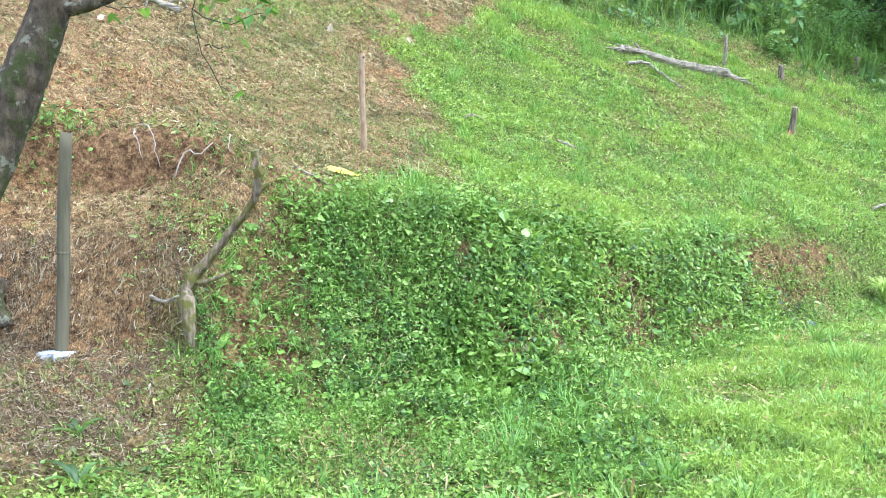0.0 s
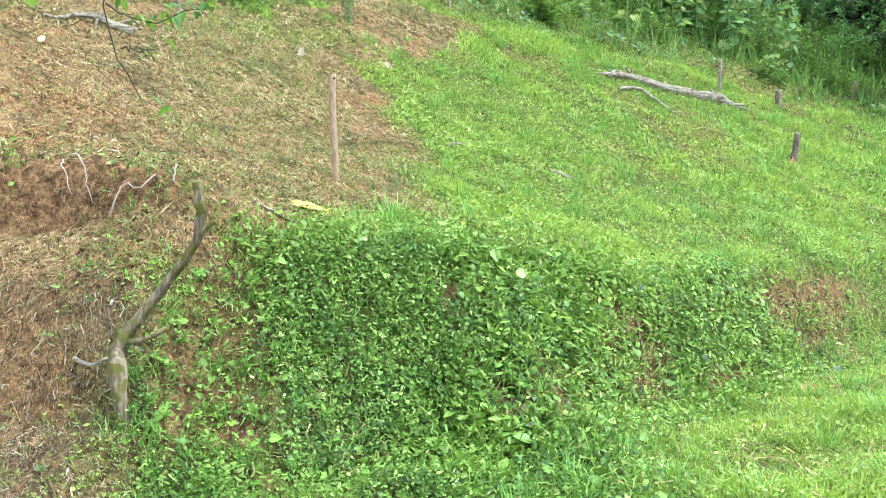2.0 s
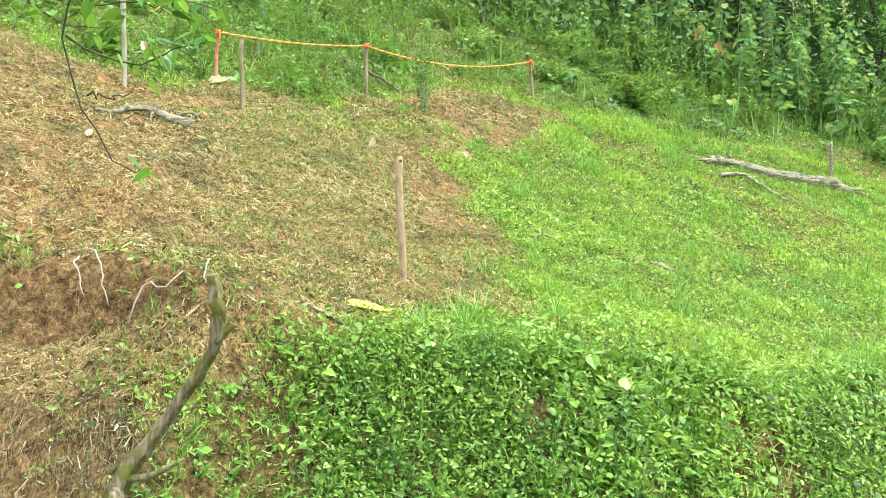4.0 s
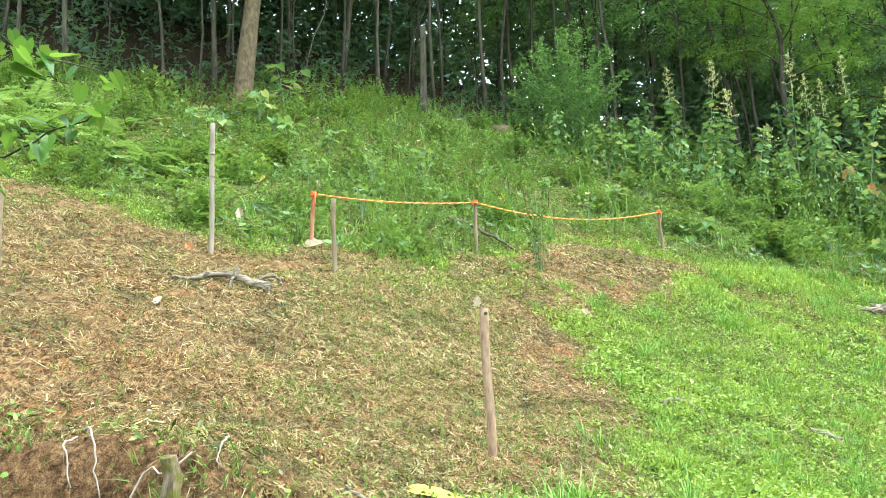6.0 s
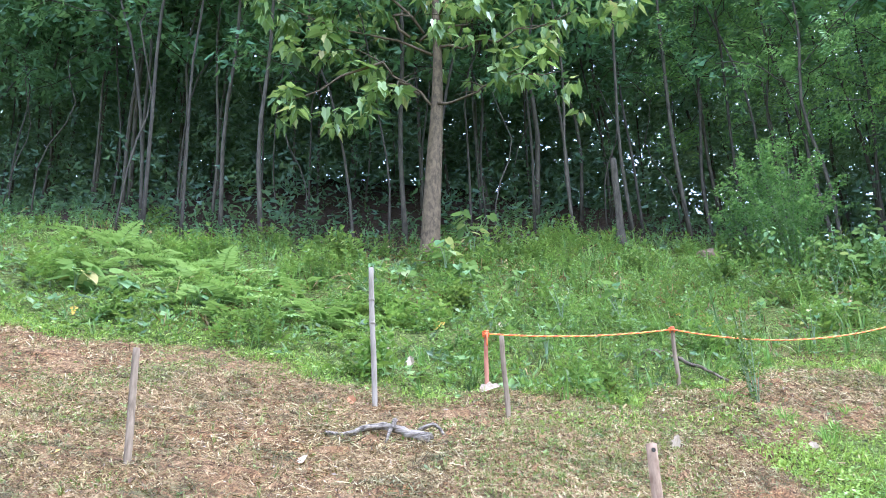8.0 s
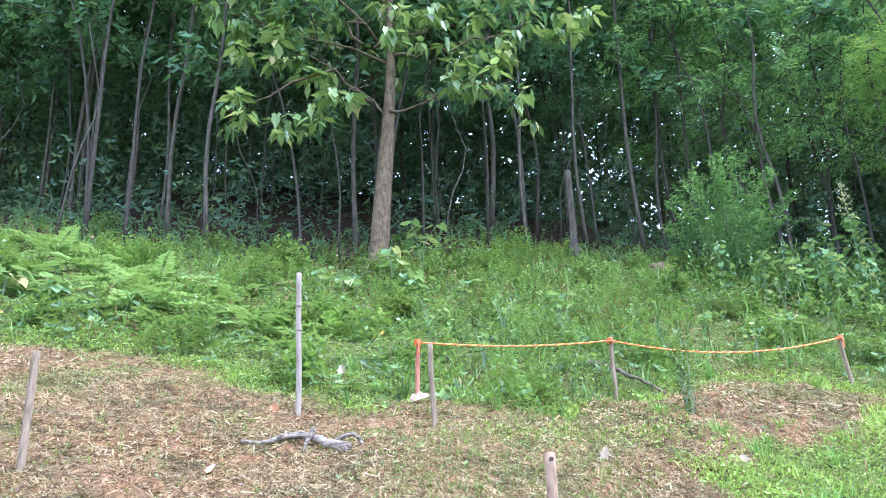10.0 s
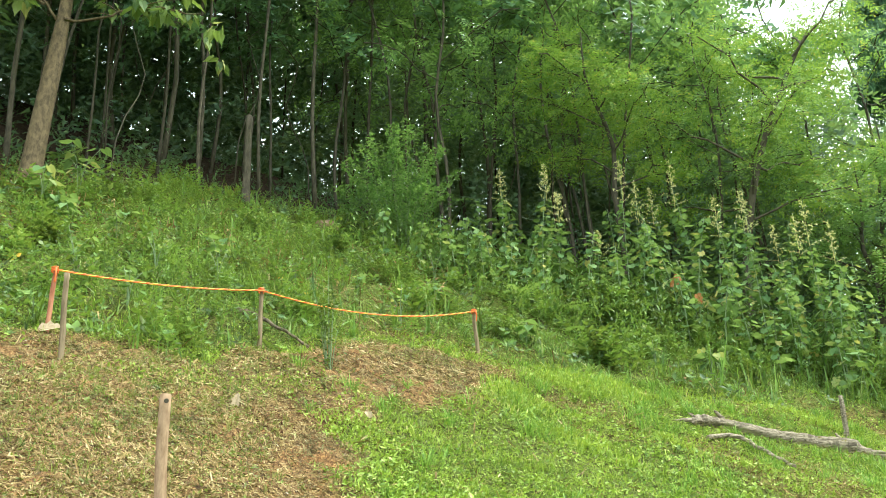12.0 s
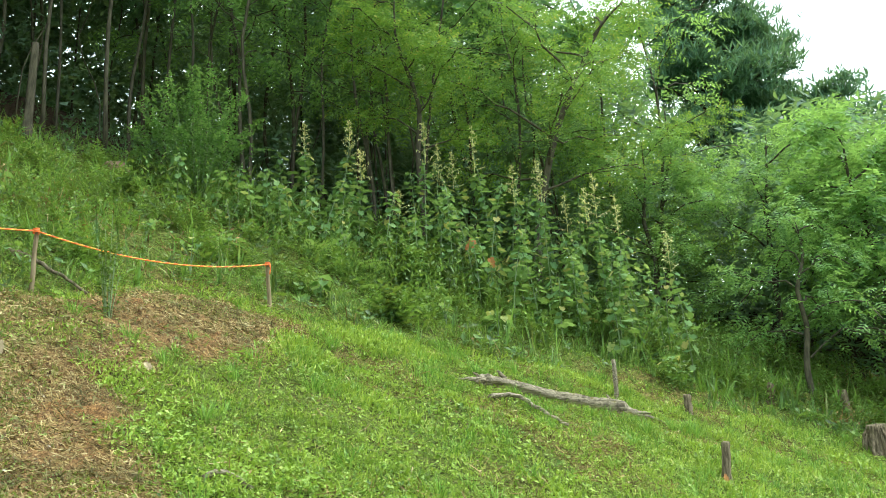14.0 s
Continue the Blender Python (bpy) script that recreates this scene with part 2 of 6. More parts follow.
BARK_BIG = bark_material("smooth_brown_bark", (0.045, 0.034, 0.018), (0.15, 0.114, 0.058), 5.0, 0.5, depth=0.02)
BARK_MOSSY = bark_material("mossy_bark", (0.022, 0.017, 0.01), (0.115, 0.086, 0.05), 9.0, 0.5, (0.055, 0.062, 0.016), 0.5, depth=0.04, lichen=(0.19, 0.18, 0.12))
SNAGWOOD = bark_material("rotten_mossy_wood", (0.045, 0.033, 0.018), (0.31, 0.235, 0.14), 12.0, 0.12, (0.13, 0.12, 0.025), 0.47, depth=0.04)
DEADWOOD = bark_material("weathered_grey_wood", (0.028, 0.021, 0.013), (0.37, 0.315, 0.215), 14.0, 0.05, (0.16, 0.135, 0.03), 0.64, depth=0.05, along="x")
STUMPWOOD = bark_material("grey_stump_wood", (0.032, 0.024, 0.013), (0.22, 0.175, 0.11), 10.0, 0.2, (0.09, 0.1, 0.025), 0.6, depth=0.05)
STAKEWOOD = bark_material("weathered_stake", (0.1, 0.074, 0.038), (0.28, 0.215, 0.125), 7.0, 0.12, depth=0.004)
PALESTAKE = bark_material("pale_stake", (0.16, 0.135, 0.085), (0.33, 0.285, 0.2), 6.0, 0.12, depth=0.003)
GREENPOLE = bark_material("old_bamboo_pole", (0.055, 0.048, 0.025), (0.135, 0.116, 0.066), 6.0, 0.08, depth=0.002, rough=0.85)
RUSTPIPE = bark_material("brown_rusted_pipe", (0.15, 0.088, 0.045), (0.34, 0.235, 0.135), 9.0, 0.3, depth=0.002, rough=0.75)
REDSTAKE = bark_material("reddish_stake", (0.22, 0.075, 0.035), (0.42, 0.2, 0.11), 7.0, 0.12, depth=0.003)
CONCRETE = plain_material("pale_concrete", (0.2, 0.195, 0.18), (0.38, 0.37, 0.34), 14.0, 0.9, 0.0, 0.01)
BOULDER = plain_material("brown_boulder", (0.08, 0.055, 0.026), (0.22, 0.155, 0.08), 9.0, 0.9, 0.0, 0.03)
STONE = plain_material("grey_field_stone", (0.08, 0.075, 0.065), (0.2, 0.185, 0.165), 12.0, 0.85, 0.0, 0.02)
ORANGE = plain_material("orange_rope_strand", (0.66, 0.11, 0.015), (0.8, 0.2, 0.03), 40.0, 0.6)
YELLOW = plain_material("yellow_rope_strand", (0.75, 0.46, 0.03), (0.84, 0.58, 0.08), 40.0, 0.6)
ROOT = plain_material("pale_root_skin", (0.24, 0.19, 0.13), (0.4, 0.33, 0.25), 18.0, 0.8)
YELLOWMOSS = plain_material("yellow_moss", (0.2, 0.14, 0.02), (0.38, 0.28, 0.05), 30.0, 0.95, 0.0, 0.02, 1.0)
CUTWOOD = plain_material("pale_sawn_wood", (0.3, 0.23, 0.15), (0.46, 0.37, 0.26), 30.0, 0.8)
FALLEN_Y = plain_material("fallen_yellow_leaf", (0.6, 0.34, 0.02), (0.72, 0.48, 0.07), 6.0, 0.85)
FALLEN_P = plain_material("fallen_pale_leaf", (0.3, 0.22, 0.11), (0.5, 0.41, 0.25), 9.0, 0.7)
FALLEN_O = plain_material("fallen_orange_leaf", (0.3, 0.11, 0.035), (0.52, 0.25, 0.08), 12.0, 0.7)


# ---- mesh kernel ----
rng = np.random.default_rng(7)


class Soup:
    """Collects vertex and face arrays and makes one mesh of them."""

    def __init__(self):
        self.v, self.f, self.n = [], [], 0

    def add(self, v, f, mat=0, smooth=False):
        v, f = np.asarray(v, np.float32).reshape(-1, 3), np.asarray(f, np.int64)
        self.v.append(v)
        self.f.append((f + self.n, mat, smooth))
        self.n += len(v)
        return self

    def mesh(self, name, mats):
        me = bpy.data.meshes.new(name)
        v = np.concatenate(self.v)
        loops = np.concatenate([f.ravel() for f, _, _ in self.f])
        sizes = np.concatenate([np.full(len(f), f.shape[1]) for f, _, _ in self.f])
        me.vertices.add(len(v))
        me.vertices.foreach_set("co", v.ravel())
        me.loops.add(len(loops))
        me.loops.foreach_set("vertex_index", loops.astype(np.int32))
        me.polygons.add(len(sizes))
        me.polygons.foreach_set("loop_start", (np.cumsum(sizes) - sizes).astype(np.int32))
        me.polygons.foreach_set("material_index", np.concatenate([np.full(len(f), m) for f, m, _ in self.f]).astype(np.int32))
        me.polygons.foreach_set("use_smooth", np.concatenate([np.full(len(f), s) for f, _, s in self.f]))
        for m in mats if isinstance(mats, (list, tuple)) else [mats]:
            me.materials.append(m)
        me.update(calc_edges=True)
        return me


def turns(yaw, pitch, roll):
    """Rotations Rz(yaw) Rx(pitch) Ry(roll), many at once."""
    cz, sz, cx, sx, cy, sy = np.cos(yaw), np.sin(yaw), np.cos(pitch), np.sin(pitch), np.cos(roll), np.sin(roll)
    r = np.empty((len(yaw), 3, 3))
    r[:, 0, 0], r[:, 0, 1], r[:, 0, 2] = cz * cy - sz * sx * sy, -sz * cx, cz * sy + sz * sx * cy
    r[:, 1, 0], r[:, 1, 1], r[:, 1, 2] = sz * cy + cz * sx * sy, cz * cx, sz * sy - cz * sx * cy
    r[:, 2, 0], r[:, 2, 1], r[:, 2, 2] = -cx * sy, sx, cx * cy
    return r


def scatter(soup, shape, p, yaw, pitch, roll, size, mat=0):
    """A copy of shape at every point p, turned and sized, added to the soup."""
    v0, f0 = shape
    if not len(p):
        return
    size = np.asarray(size, float)
    size = size[:, None] if size.ndim == 1 else size
    v = np.einsum("nij,nkj->nki", turns(yaw, pitch, roll), v0[None] * size[:, None, :]) + p[:, None, :]
    f = (f0[None] + (np.arange(len(p)) * len(v0))[:, None, None]).reshape(-1, f0.shape[1])
    soup.add(v.reshape(-1, 3), f, mat)


def tube(path, radii, sides=8, rough=0.0, seed=0, cap=True):
    """A tapered tube along path, with uneven skin; caps are fans."""
    path, radii = np.asarray(path, float), np.asarray(radii, float)
    n = len(path)
    along = np.gradient(path, axis=0)
    along /= np.linalg.norm(along, axis=1)[:, None] + 1e-9
    ref = np.eye(3)[np.argmin(np.abs(along).max(axis=0))]
    side = np.cross(along, ref)
    side /= np.linalg.norm(side, axis=1)[:, None] + 1e-9
    up = np.cross(side, along)
    a = np.linspace(0, 2 * np.pi, sides, endpoint=False)
    r = radii[:, None] * np.ones(sides)
    if rough:
        g = np.random.default_rng(seed)
        rings = np.linspace(0, 1, max(3, n // 5))
        ridge = np.stack([np.interp(np.linspace(0, 1, n), rings, g.normal(size=len(rings))) for _ in range(sides)], -1)
        r = r * (1 + rough * g.normal(size=(1, sides)) * 0.7 + rough * ridge * 0.6)
    v = path[:, None] + r[..., None] * (np.cos(a)[None, :, None] * side[:, None] + np.sin(a)[None, :, None] * up[:, None])
    i, j = np.meshgrid(np.arange(n - 1), np.arange(sides), indexing="ij")
    k = (j + 1) % sides
    quads = np.stack([i * sides + j, i * sides + k, (i + 1) * sides + k, (i + 1) * sides + j], -1).reshape(-1, 4)
    v = v.reshape(-1, 3)
    tris = np.zeros((0, 3), int)
    if cap:
        v = np.concatenate([v, path[:1], path[-1:]])
        b, t = n * sides, n * sides + 1
        j = np.arange(sides)
        k = (j + 1) % sides
        tris = np.concatenate([np.stack([k, j, np.full(sides, b)], -1), np.stack([(n - 1) * sides + j, (n - 1) * sides + k, np.full(sides, t)], -1)])
    return v, quads, tris


def add_tube(soup, path, radii, sides=8, rough=0.0, seed=0, mat=0, cap=True):
    v, q, t = tube(path, radii, sides, rough, seed, cap)
    base = soup.n
    soup.add(v, q, mat, True)
    if len(t):
        soup.f.append((t + base, mat, False))


def curve_through(points, n, wobble=0.0, seed=0):
    """A smooth line of n points through the given ones."""
    p = np.asarray(points, float)
    s = np.linspace(0, len(p) - 1, n)
    q = np.concatenate([2 * p[:1] - p[1:2], p, 2 * p[-1:] - p[-2:-1]])
    i = np.minimum(s.astype(int), len(p) - 2)
    t = (s - i)[:, None]
    a, b, c, d = q[i], q[i + 1], q[i + 2], q[i + 3]
    out = 0.5 * (2 * b + (c - a) * t + (2 * a - 5 * b + 4 * c - d) * t**2 + (3 * b - a - 3 * c + d) * t**3)
    if wobble:
        out = out + np.random.default_rng(seed).normal(size=out.shape) * wobble
    return out


def thing(name, mesh, at=(0, 0, 0), label="", category="", group="", kind="", turn=0.0):
    ob = new(name, mesh)
    ob.matrix_basis = pose(*at, 0, 0, turn)
    return tagged(ob, label, category, group, kind)


def part(name, mesh, parent, label="", m=None):
    ob = new(name, mesh)
    ob.parent = parent
    if m is not None:
        ob.matrix_basis = m
    return tagged(ob, label)


def fan(outline, fold=0.0):
    """A leaf from its half outline (x, y): two halves folded up along the midrib, along +y from the stalk."""
    o = np.asarray(outline, float)
    n = len(o)
    right = np.c_[o[:, 0], o[:, 1], np.abs(o[:, 0]) * fold]
    left = right * [-1, 1, 1]
    y0, y1 = 0.0, o[:, 1].max()
    mid = np.array([[0, y0, 0], [0, y0 + 0.5 * (y1 - y0), 0.0], [0, y1, -0.06 * y1]])
    v = np.concatenate([mid, right, left])
    f = []
    for s, flip in ((3, False), (3 + n, True)):
        chain = [0, *range(s, s + n), 2]
        for a, b in zip(chain[:-1], chain[1:]):
            f.append([1, b, a] if flip else [1, a, b])
    return v, np.array(f)


# leaf and blade shapes, one unit long
BLADE = (np.array([[-0.035, 0, 0], [0.035, 0, 0], [0.028, 0.10, 0.5], [-0.028, 0.10, 0.5], [0, 0.42, 0.95]]), np.array([[0, 1, 2], [0, 2, 3], [3, 2, 4]]))
BLADE_BENT = (np.array([[-0.03, 0, 0], [0.03, 0, 0], [0.03, 0.22, 0.5], [-0.03, 0.22, 0.5], [0, 0.72, 0.55]]), np.array([[0, 1, 2], [0, 2, 3], [3, 2, 4]]))
OVATE = (np.array([[0, 0, 0], [0.27, 0.36, 0.08], [0, 1, -0.08], [-0.27, 0.36, 0.08], [0, 0.45, 0]]), np.array([[0, 1, 4], [1, 2, 4], [2, 3, 4], [3, 0, 4]]))
ROUND = (np.array([[0, 0, 0], [0.3, 0.22, 0.06], [0.31, 0.58, 0.05], [0, 1, -0.06], [-0.31, 0.58, 0.05], [-0.3, 0.22, 0.06]]), np.array([[0, 1, 5], [1, 2, 4], [1, 4, 5], [2, 3, 4]]))
LEAFLET = (np.array([[0, 0, 0], [0.2, 0.45, 0.05], [0, 1, 0], [-0.2, 0.45, 0.05]]), np.array([[0, 1, 2], [0, 2, 3]]))
HEART = fan([(0.22, -0.14), (0.42, 0.08), (0.40, 0.38), (0.2, 0.72), (0.0, 1.0)], 0.22)
STRAWBIT = (np.array([[-0.012, -0.5, 0.0], [0.013, -0.46, 0.0], [-0.011, 0.48, 0.02], [0.01, 0.5, 0.01]]), np.array([[0, 1, 3], [0, 3, 2]]))


def combine(pieces):
    v, f, n = [], [], 0
    for pv, pf in pieces:
        v.append(pv)
        f.append(pf + n)
        n += len(pv)
    return np.concatenate(v), np.concatenate(f)


def placed(shape, yaw, pitch, roll, size, at):
    r = turns(np.array([yaw]), np.array([pitch]), np.array([roll]))[0]
    return (shape[0] * size) @ r.T + np.asarray(at, float), shape[1]


def sprig(seed, leaves=9, slim=1.0):
    """An upright weed stem with leaves all the way up, one unit tall."""
    g = np.random.default_rng(seed)
    out = [(np.array([[-0.012, 0, 0], [0.012, 0, 0], [0.0, 0.08, 1.0]]), np.array([[0, 1, 2]]))]
    for k in range(leaves):
        h = 0.15 + 0.85 * k / leaves
        out.append(placed((LEAFLET[0] * [slim, 1, 1], LEAFLET[1]), k * 2.4 + g.uniform(-0.5, 0.5), g.uniform(-0.2, 0.8), g.uniform(-0.5, 0.5), g.uniform(0.14, 0.24) * (1.15 - 0.5 * h), (0, 0.08 * h * h, h)))
    return combine(out)


def spray(leaflets=7, length=1.0, leaf=0.34, droop=0.25, slim=0.8):
    """A pinnate leaf: leaflets in pairs along a stalk."""
    out = [(np.array([[-0.006, 0, 0], [0.006, 0, 0], [0, length, -droop]]), np.array([[0, 1, 2]]))]
    for k in range(leaflets):
        s = 0.15 + 0.85 * k / (leaflets - 1)
        for side in (-1, 1):
            out.append(placed((LEAFLET[0] * [slim, 1, 1], LEAFLET[1]), side * -1.05, -0.25, 0.0, leaf * (1 - 0.55 * abs(s - 0.4)), (0, length * s, -droop * s * s)))
    return combine(out)


SPRIGS = [sprig(1, 13, 1.1), sprig(2, 14, 0.85), sprig(3, 12, 1.3)]
FEATHER = spray(4, 1.0, 0.36, 0.2, 1.0)
NEEDLES = combine([placed((LEAFLET[0] * [0.5, 1, 1], LEAFLET[1]), 1.26 * k, 0.75 + 0.12 * (k % 2), 0.0, 0.75, (0, 0, 0.04 * k)) for k in range(5)])
SPECK = combine([placed((np.array([[-0.16, 0.1, 0], [0.2, 0.3, 0.05], [0, 1, 0]]), np.array([[0, 1, 2]])), a, p, 0.3 * a, 0.55, (0.3 * math.sin(3 * a), y, 0.3 * math.cos(5 * a))) for a, p, y in ((-1.2, 0.3, 0.0), (0.9, -0.4, 0.3), (2.6, 0.1, 0.5), (4.0, -0.2, 0.15))])
TWIG = combine([placed(LEAFLET, a, p, 0.2, 0.55, (0, y, 0)) for a, p, y in ((-1.0, 0.1, 0.1), (1.0, -0.2, 0.25), (-0.6, 0.2, 0.45), (0.5, -0.2, 0.6))])


# ---- the lie of the land ----
def ease(a, b, x):
    t = np.clip((x - a) / (b - a), 0, 1)
    return t * t * (3 - 2 * t)


def hill(x, y):
    v, u = np.clip(x, -16, 11) / 5, (np.minimum(y, 17.0) - 12) / 5
    z = 2.586 + 2.146 * u - 1.825 * v + 0.503 * u * u - 0.288 * u * v + 0.19 * v * v - 0.228 * u**3 + 0.127 * u * u * v - 0.079 * u * v * v + 0.04 * v**3
    e = 11 * np.tanh(np.clip(y - 17.0, 0, None) / 11)
    return z + e * (0.494 - 0.0068 * v) + 0.02 * e * e


def toe(x):
    return np.interp(x, [-1.6, -0.87, -0.3, 0.76, 1.75, 3.0, 4.8, 8.0], [5.85, 5.9, 6.3, 7.0, 8.05, 9.35, 10.9, 13.8])


def crest(x):
    return np.interp(x, [-1.6, -0.87, 0.0, 0.76, 1.73, 3.0, 4.8, 8.0], [7.2, 7.4, 7.7, 8.05, 8.72, 9.9, 11.5, 14.6])


def cut_slope(x, y):
    """Height of the bare slope below the hill: a steep scraped face, a shelf of litter, and a low cut in the soil above it."""
    back = np.interp(x, [-4.0, -3.0, -2.5, -2.15, -1.8, -1.5], [1.5, 1.41, 1.38, 1.42, 1.55, 1.66]) + 0.04 * wave(x, 0 * y, 5.0)
    edge = 1.07 + 0.06 * ease(-2.2, -1.7, x)
    foot = np.maximum(-0.04 + 0.38 * ease(-1.2, -2.6, x), 0.0)
    at = y + 0.05 * wave(x, 0 * y + 1.0, 3.7)
    low = foot + (0.39 - foot) * ease(5.35, 5.95, at)
    steep = low + (edge - low) * ease(5.9, 6.42, at)
    shelf = steep + (back - edge) * np.clip((at - 6.36) / 0.6, 0, 1)
    brow = 7.02 + 0.06 * wave(x, 0 * y, 4.3)
    return shelf + (brow_hill(x, y) - shelf) * ease(brow - 0.03, brow + 0.11, y)


def brow_hill(x, y):
    """The hill above the cut, sagging towards its brow."""
    lip = np.interp(x, [-4.5, -3.07, -2.56, -2.04, -1.57, -1.2], [2.3, 1.9, 1.79, 1.86, 1.78, 1.72])
    return hill(x, y) - (hill(x, 0 * y + 7.1) - lip) * (1 - ease(7.05, 8.2, y))


def land(x, y):
    """Height of the bare ground: a terrace, the bank above it, and the hillside."""
    x, y = np.asarray(x, float), np.asarray(y, float)
    s_bank = 0.5 * ease(toe(x), crest(x), y) + 0.5 * np.clip((y - toe(x) + 0.15) / (crest(x) - toe(x) + 0.3), 0, 1)
    w = ease(-1.15, -1.65, x)
    terrace = -0.04 + 0.38 * ease(-1.2, -2.6, x)
    up = terrace * (1 - s_bank) + np.maximum(hill(x, y), terrace) * s_bank
    scoop = 0.16 * np.exp(-(((x - 1.0) / 0.12) ** 2 + ((y - 7.86) / 0.13) ** 2)) + 0.06 * np.exp(-(((x - 1.6) / 0.1) ** 2 + ((y - 8.52) / 0.12) ** 2))
    hump = 0.18 * np.exp(-(((x + 2.5) / 0.8) ** 2 + ((y - 11.1) / 0.9) ** 2)) - 0.1 * np.exp(-(((x + 0.85) / 0.5) ** 2 + ((y - 11.75) / 0.5) ** 2)) + 0.12 * np.exp(-(((x + 1.1) / 0.6) ** 2 + ((y - 13.5) / 0.5) ** 2))
    return (up - scoop) * (1 - w) + cut_slope(x, y) * w + hump


def ripple(x, y):
    """Smooth uneven relief of a few centimetres."""
    return (np.sin(1.7 * x + 0.6 * y) * np.sin(1.3 * y - 0.5 * x + 1) + 0.6 * np.sin(3.9 * x - 2.2 * y + 2) * np.sin(3.1 * y + 1.4 * x) + 0.4 * np.sin(8.3 * x + 3.7 * y) * np.sin(7.1 * y - 2.9 * x)) * 0.022


def hummocks(x, y):
    """Lumpy sod, larger under the tall weeds and the creeper, none on the mown straw."""
    lump = 0.5 * wave(x, y, 4.1) + 0.7 * bank(x, y) * wave(x + 9, y, 2.3) + 0.35 * wave(x + 5, y - 3, 7.3) + 0.25 * wave(x - 2, y + 4, 12.0)
    return lump * (1 - 0.6 * dry(x, y)) * (0.06 + 0.05 * tall(x, y) + 0.04 * bank(x, y))


def ground_z(x, y):
    x, y = np.asarray(x, float), np.asarray(y, float)
    return land(x, y) + ripple(x, y) + np.where((np.abs(x) < 20) & (y > 2) & (y < 30), hummocks(x, y), 0.0)


def gz(x, y):
    return float(ground_z(x, y))


MOWN_EDGE = np.array([(0.05, 8.75), (0.1, 9.8), (-0.06, 10.8), (-0.15, 11.4), (-0.35, 12.1), (-0.6, 12.6), (0.0, 13.8), (0.75, 15.1), (1.0, 15.8), (0.95, 16.7), (-0.8, 16.1), (-1.75, 14.1), (-2.4, 13.1), (-3.1, 12.4), (-3.8, 11.85), (-4.5, 11.8), (-5.4, 11.9), (-6.2, 11.5), (-8.5, 10.4), (-9, 6), (-6, 3), (-1.9, 3.8), (-1.35, 5.4), (-1.45, 6.0), (-1.5, 6.5), (-1.32, 6.9), (-1.12, 7.25), (-0.8, 7.45), (-0.5, 7.75), (-0.25, 8.2)])


def inside(poly, x, y):
    """Signed distance to a closed outline, positive inside."""
    x, y = np.asarray(x, float), np.asarray(y, float)
    best, odd = np.full(x.shape, 1e9), np.zeros(x.shape, bool)
    for (ax, ay), (bx, by) in zip(poly, np.roll(poly, -1, axis=0)):
        dx, dy = bx - ax, by - ay
        t = np.clip(((x - ax) * dx + (y - ay) * dy) / (dx * dx + dy * dy), 0, 1)
        best = np.minimum(best, np.hypot(x - ax - t * dx, y - ay - t * dy))
        if dy:
            odd ^= ((ay > y) != (by > y)) & (x < ax + (y - ay) * dx / dy)
    return np.where(odd, best, -best)


LATTICE = np.random.default_rng(3).uniform(-1, 1, (256, 256))


def wave(x, y, s):
    """Smooth uneven values between -1 and 1, with lumps about 3 / s metres across."""
    u, v = np.asarray(x, float) * s * 0.33 + 71.3, np.asarray(y, float) * s * 0.33 + 17.9
    i, j = np.floor(u).astype(int), np.floor(v).astype(int)
    a, b = u - i, v - j
    a, b = a * a * (3 - 2 * a), b * b * (3 - 2 * b)
    at = lambda k, m: LATTICE[(i + k) % 256, (j + m) % 256]
    return 1.25 * ((at(0, 0) * (1 - a) + at(1, 0) * a) * (1 - b) + (at(0, 1) * (1 - a) + at(1, 1) * a) * b)


def dry(x, y):
    """1 on the mown slope of straw and bare soil, 0 in the green."""
    d = inside(MOWN_EDGE, x, y) + 0.16 * wave(x, y, 3.4) + 0.12 * wave(x, y, 11.0)
    d = ease(-0.14, 0.34, d)
    strip = np.exp(-(((x + 1.45) * 0.64 - (y - 12.9) * 0.77) ** 2 / 0.08 + ((x + 1.45) * 0.77 + (y - 12.9) * 0.64) ** 2 / 1.1))
    return d * (1 - 0.75 * strip)


def weed_line(x):
    return np.interp(x, [-16, -8.5, -6.2, -5.4, -3.8, -2.4, -1.75, -0.8, 1.0, 3.3, 5.9, 8, 10, 14], [9.2, 10.4, 11.5, 11.9, 11.9, 13.1, 14.1, 16.1, 16.7, 17.7, 18.9, 18.8, 18.1, 17.4])


def forest_line(x):
    return np.interp(x, [-18, -11, -9, -7.3, -6.5, -5.9, -4.2, -2.3, 0, 3, 6, 8.5, 10.6, 12, 15], [13, 14.6, 15.4, 17.2, 18.6, 19.2, 21, 22, 23, 23.2, 23.6, 23.8, 23.2, 20.4, 19])


def bank(x, y):
    wander = 0.2 * wave(x, y, 2.3)
    return ease(toe(x) - 1.0 + 0.4 * ease(1.0, 2.5, x), toe(x) + 0.25, y + wander) * (1 - ease(crest(x) - 0.2, crest(x) + 0.2 + 0.5 * ease(-0.2, 0.5, x) - 0.2 * ease(0.8, 2.2, x), y + 0.6 * wander)) * (1 - dry(x, y)) * ease(-1.62 + 0.3 * ease(6.5, 7.2, y), -1.4 + 0.3 * ease(6.5, 7.2, y), x + 0.25 * wave(x, y, 4.0)) * (1 - ease(3.8, 5.5, x))


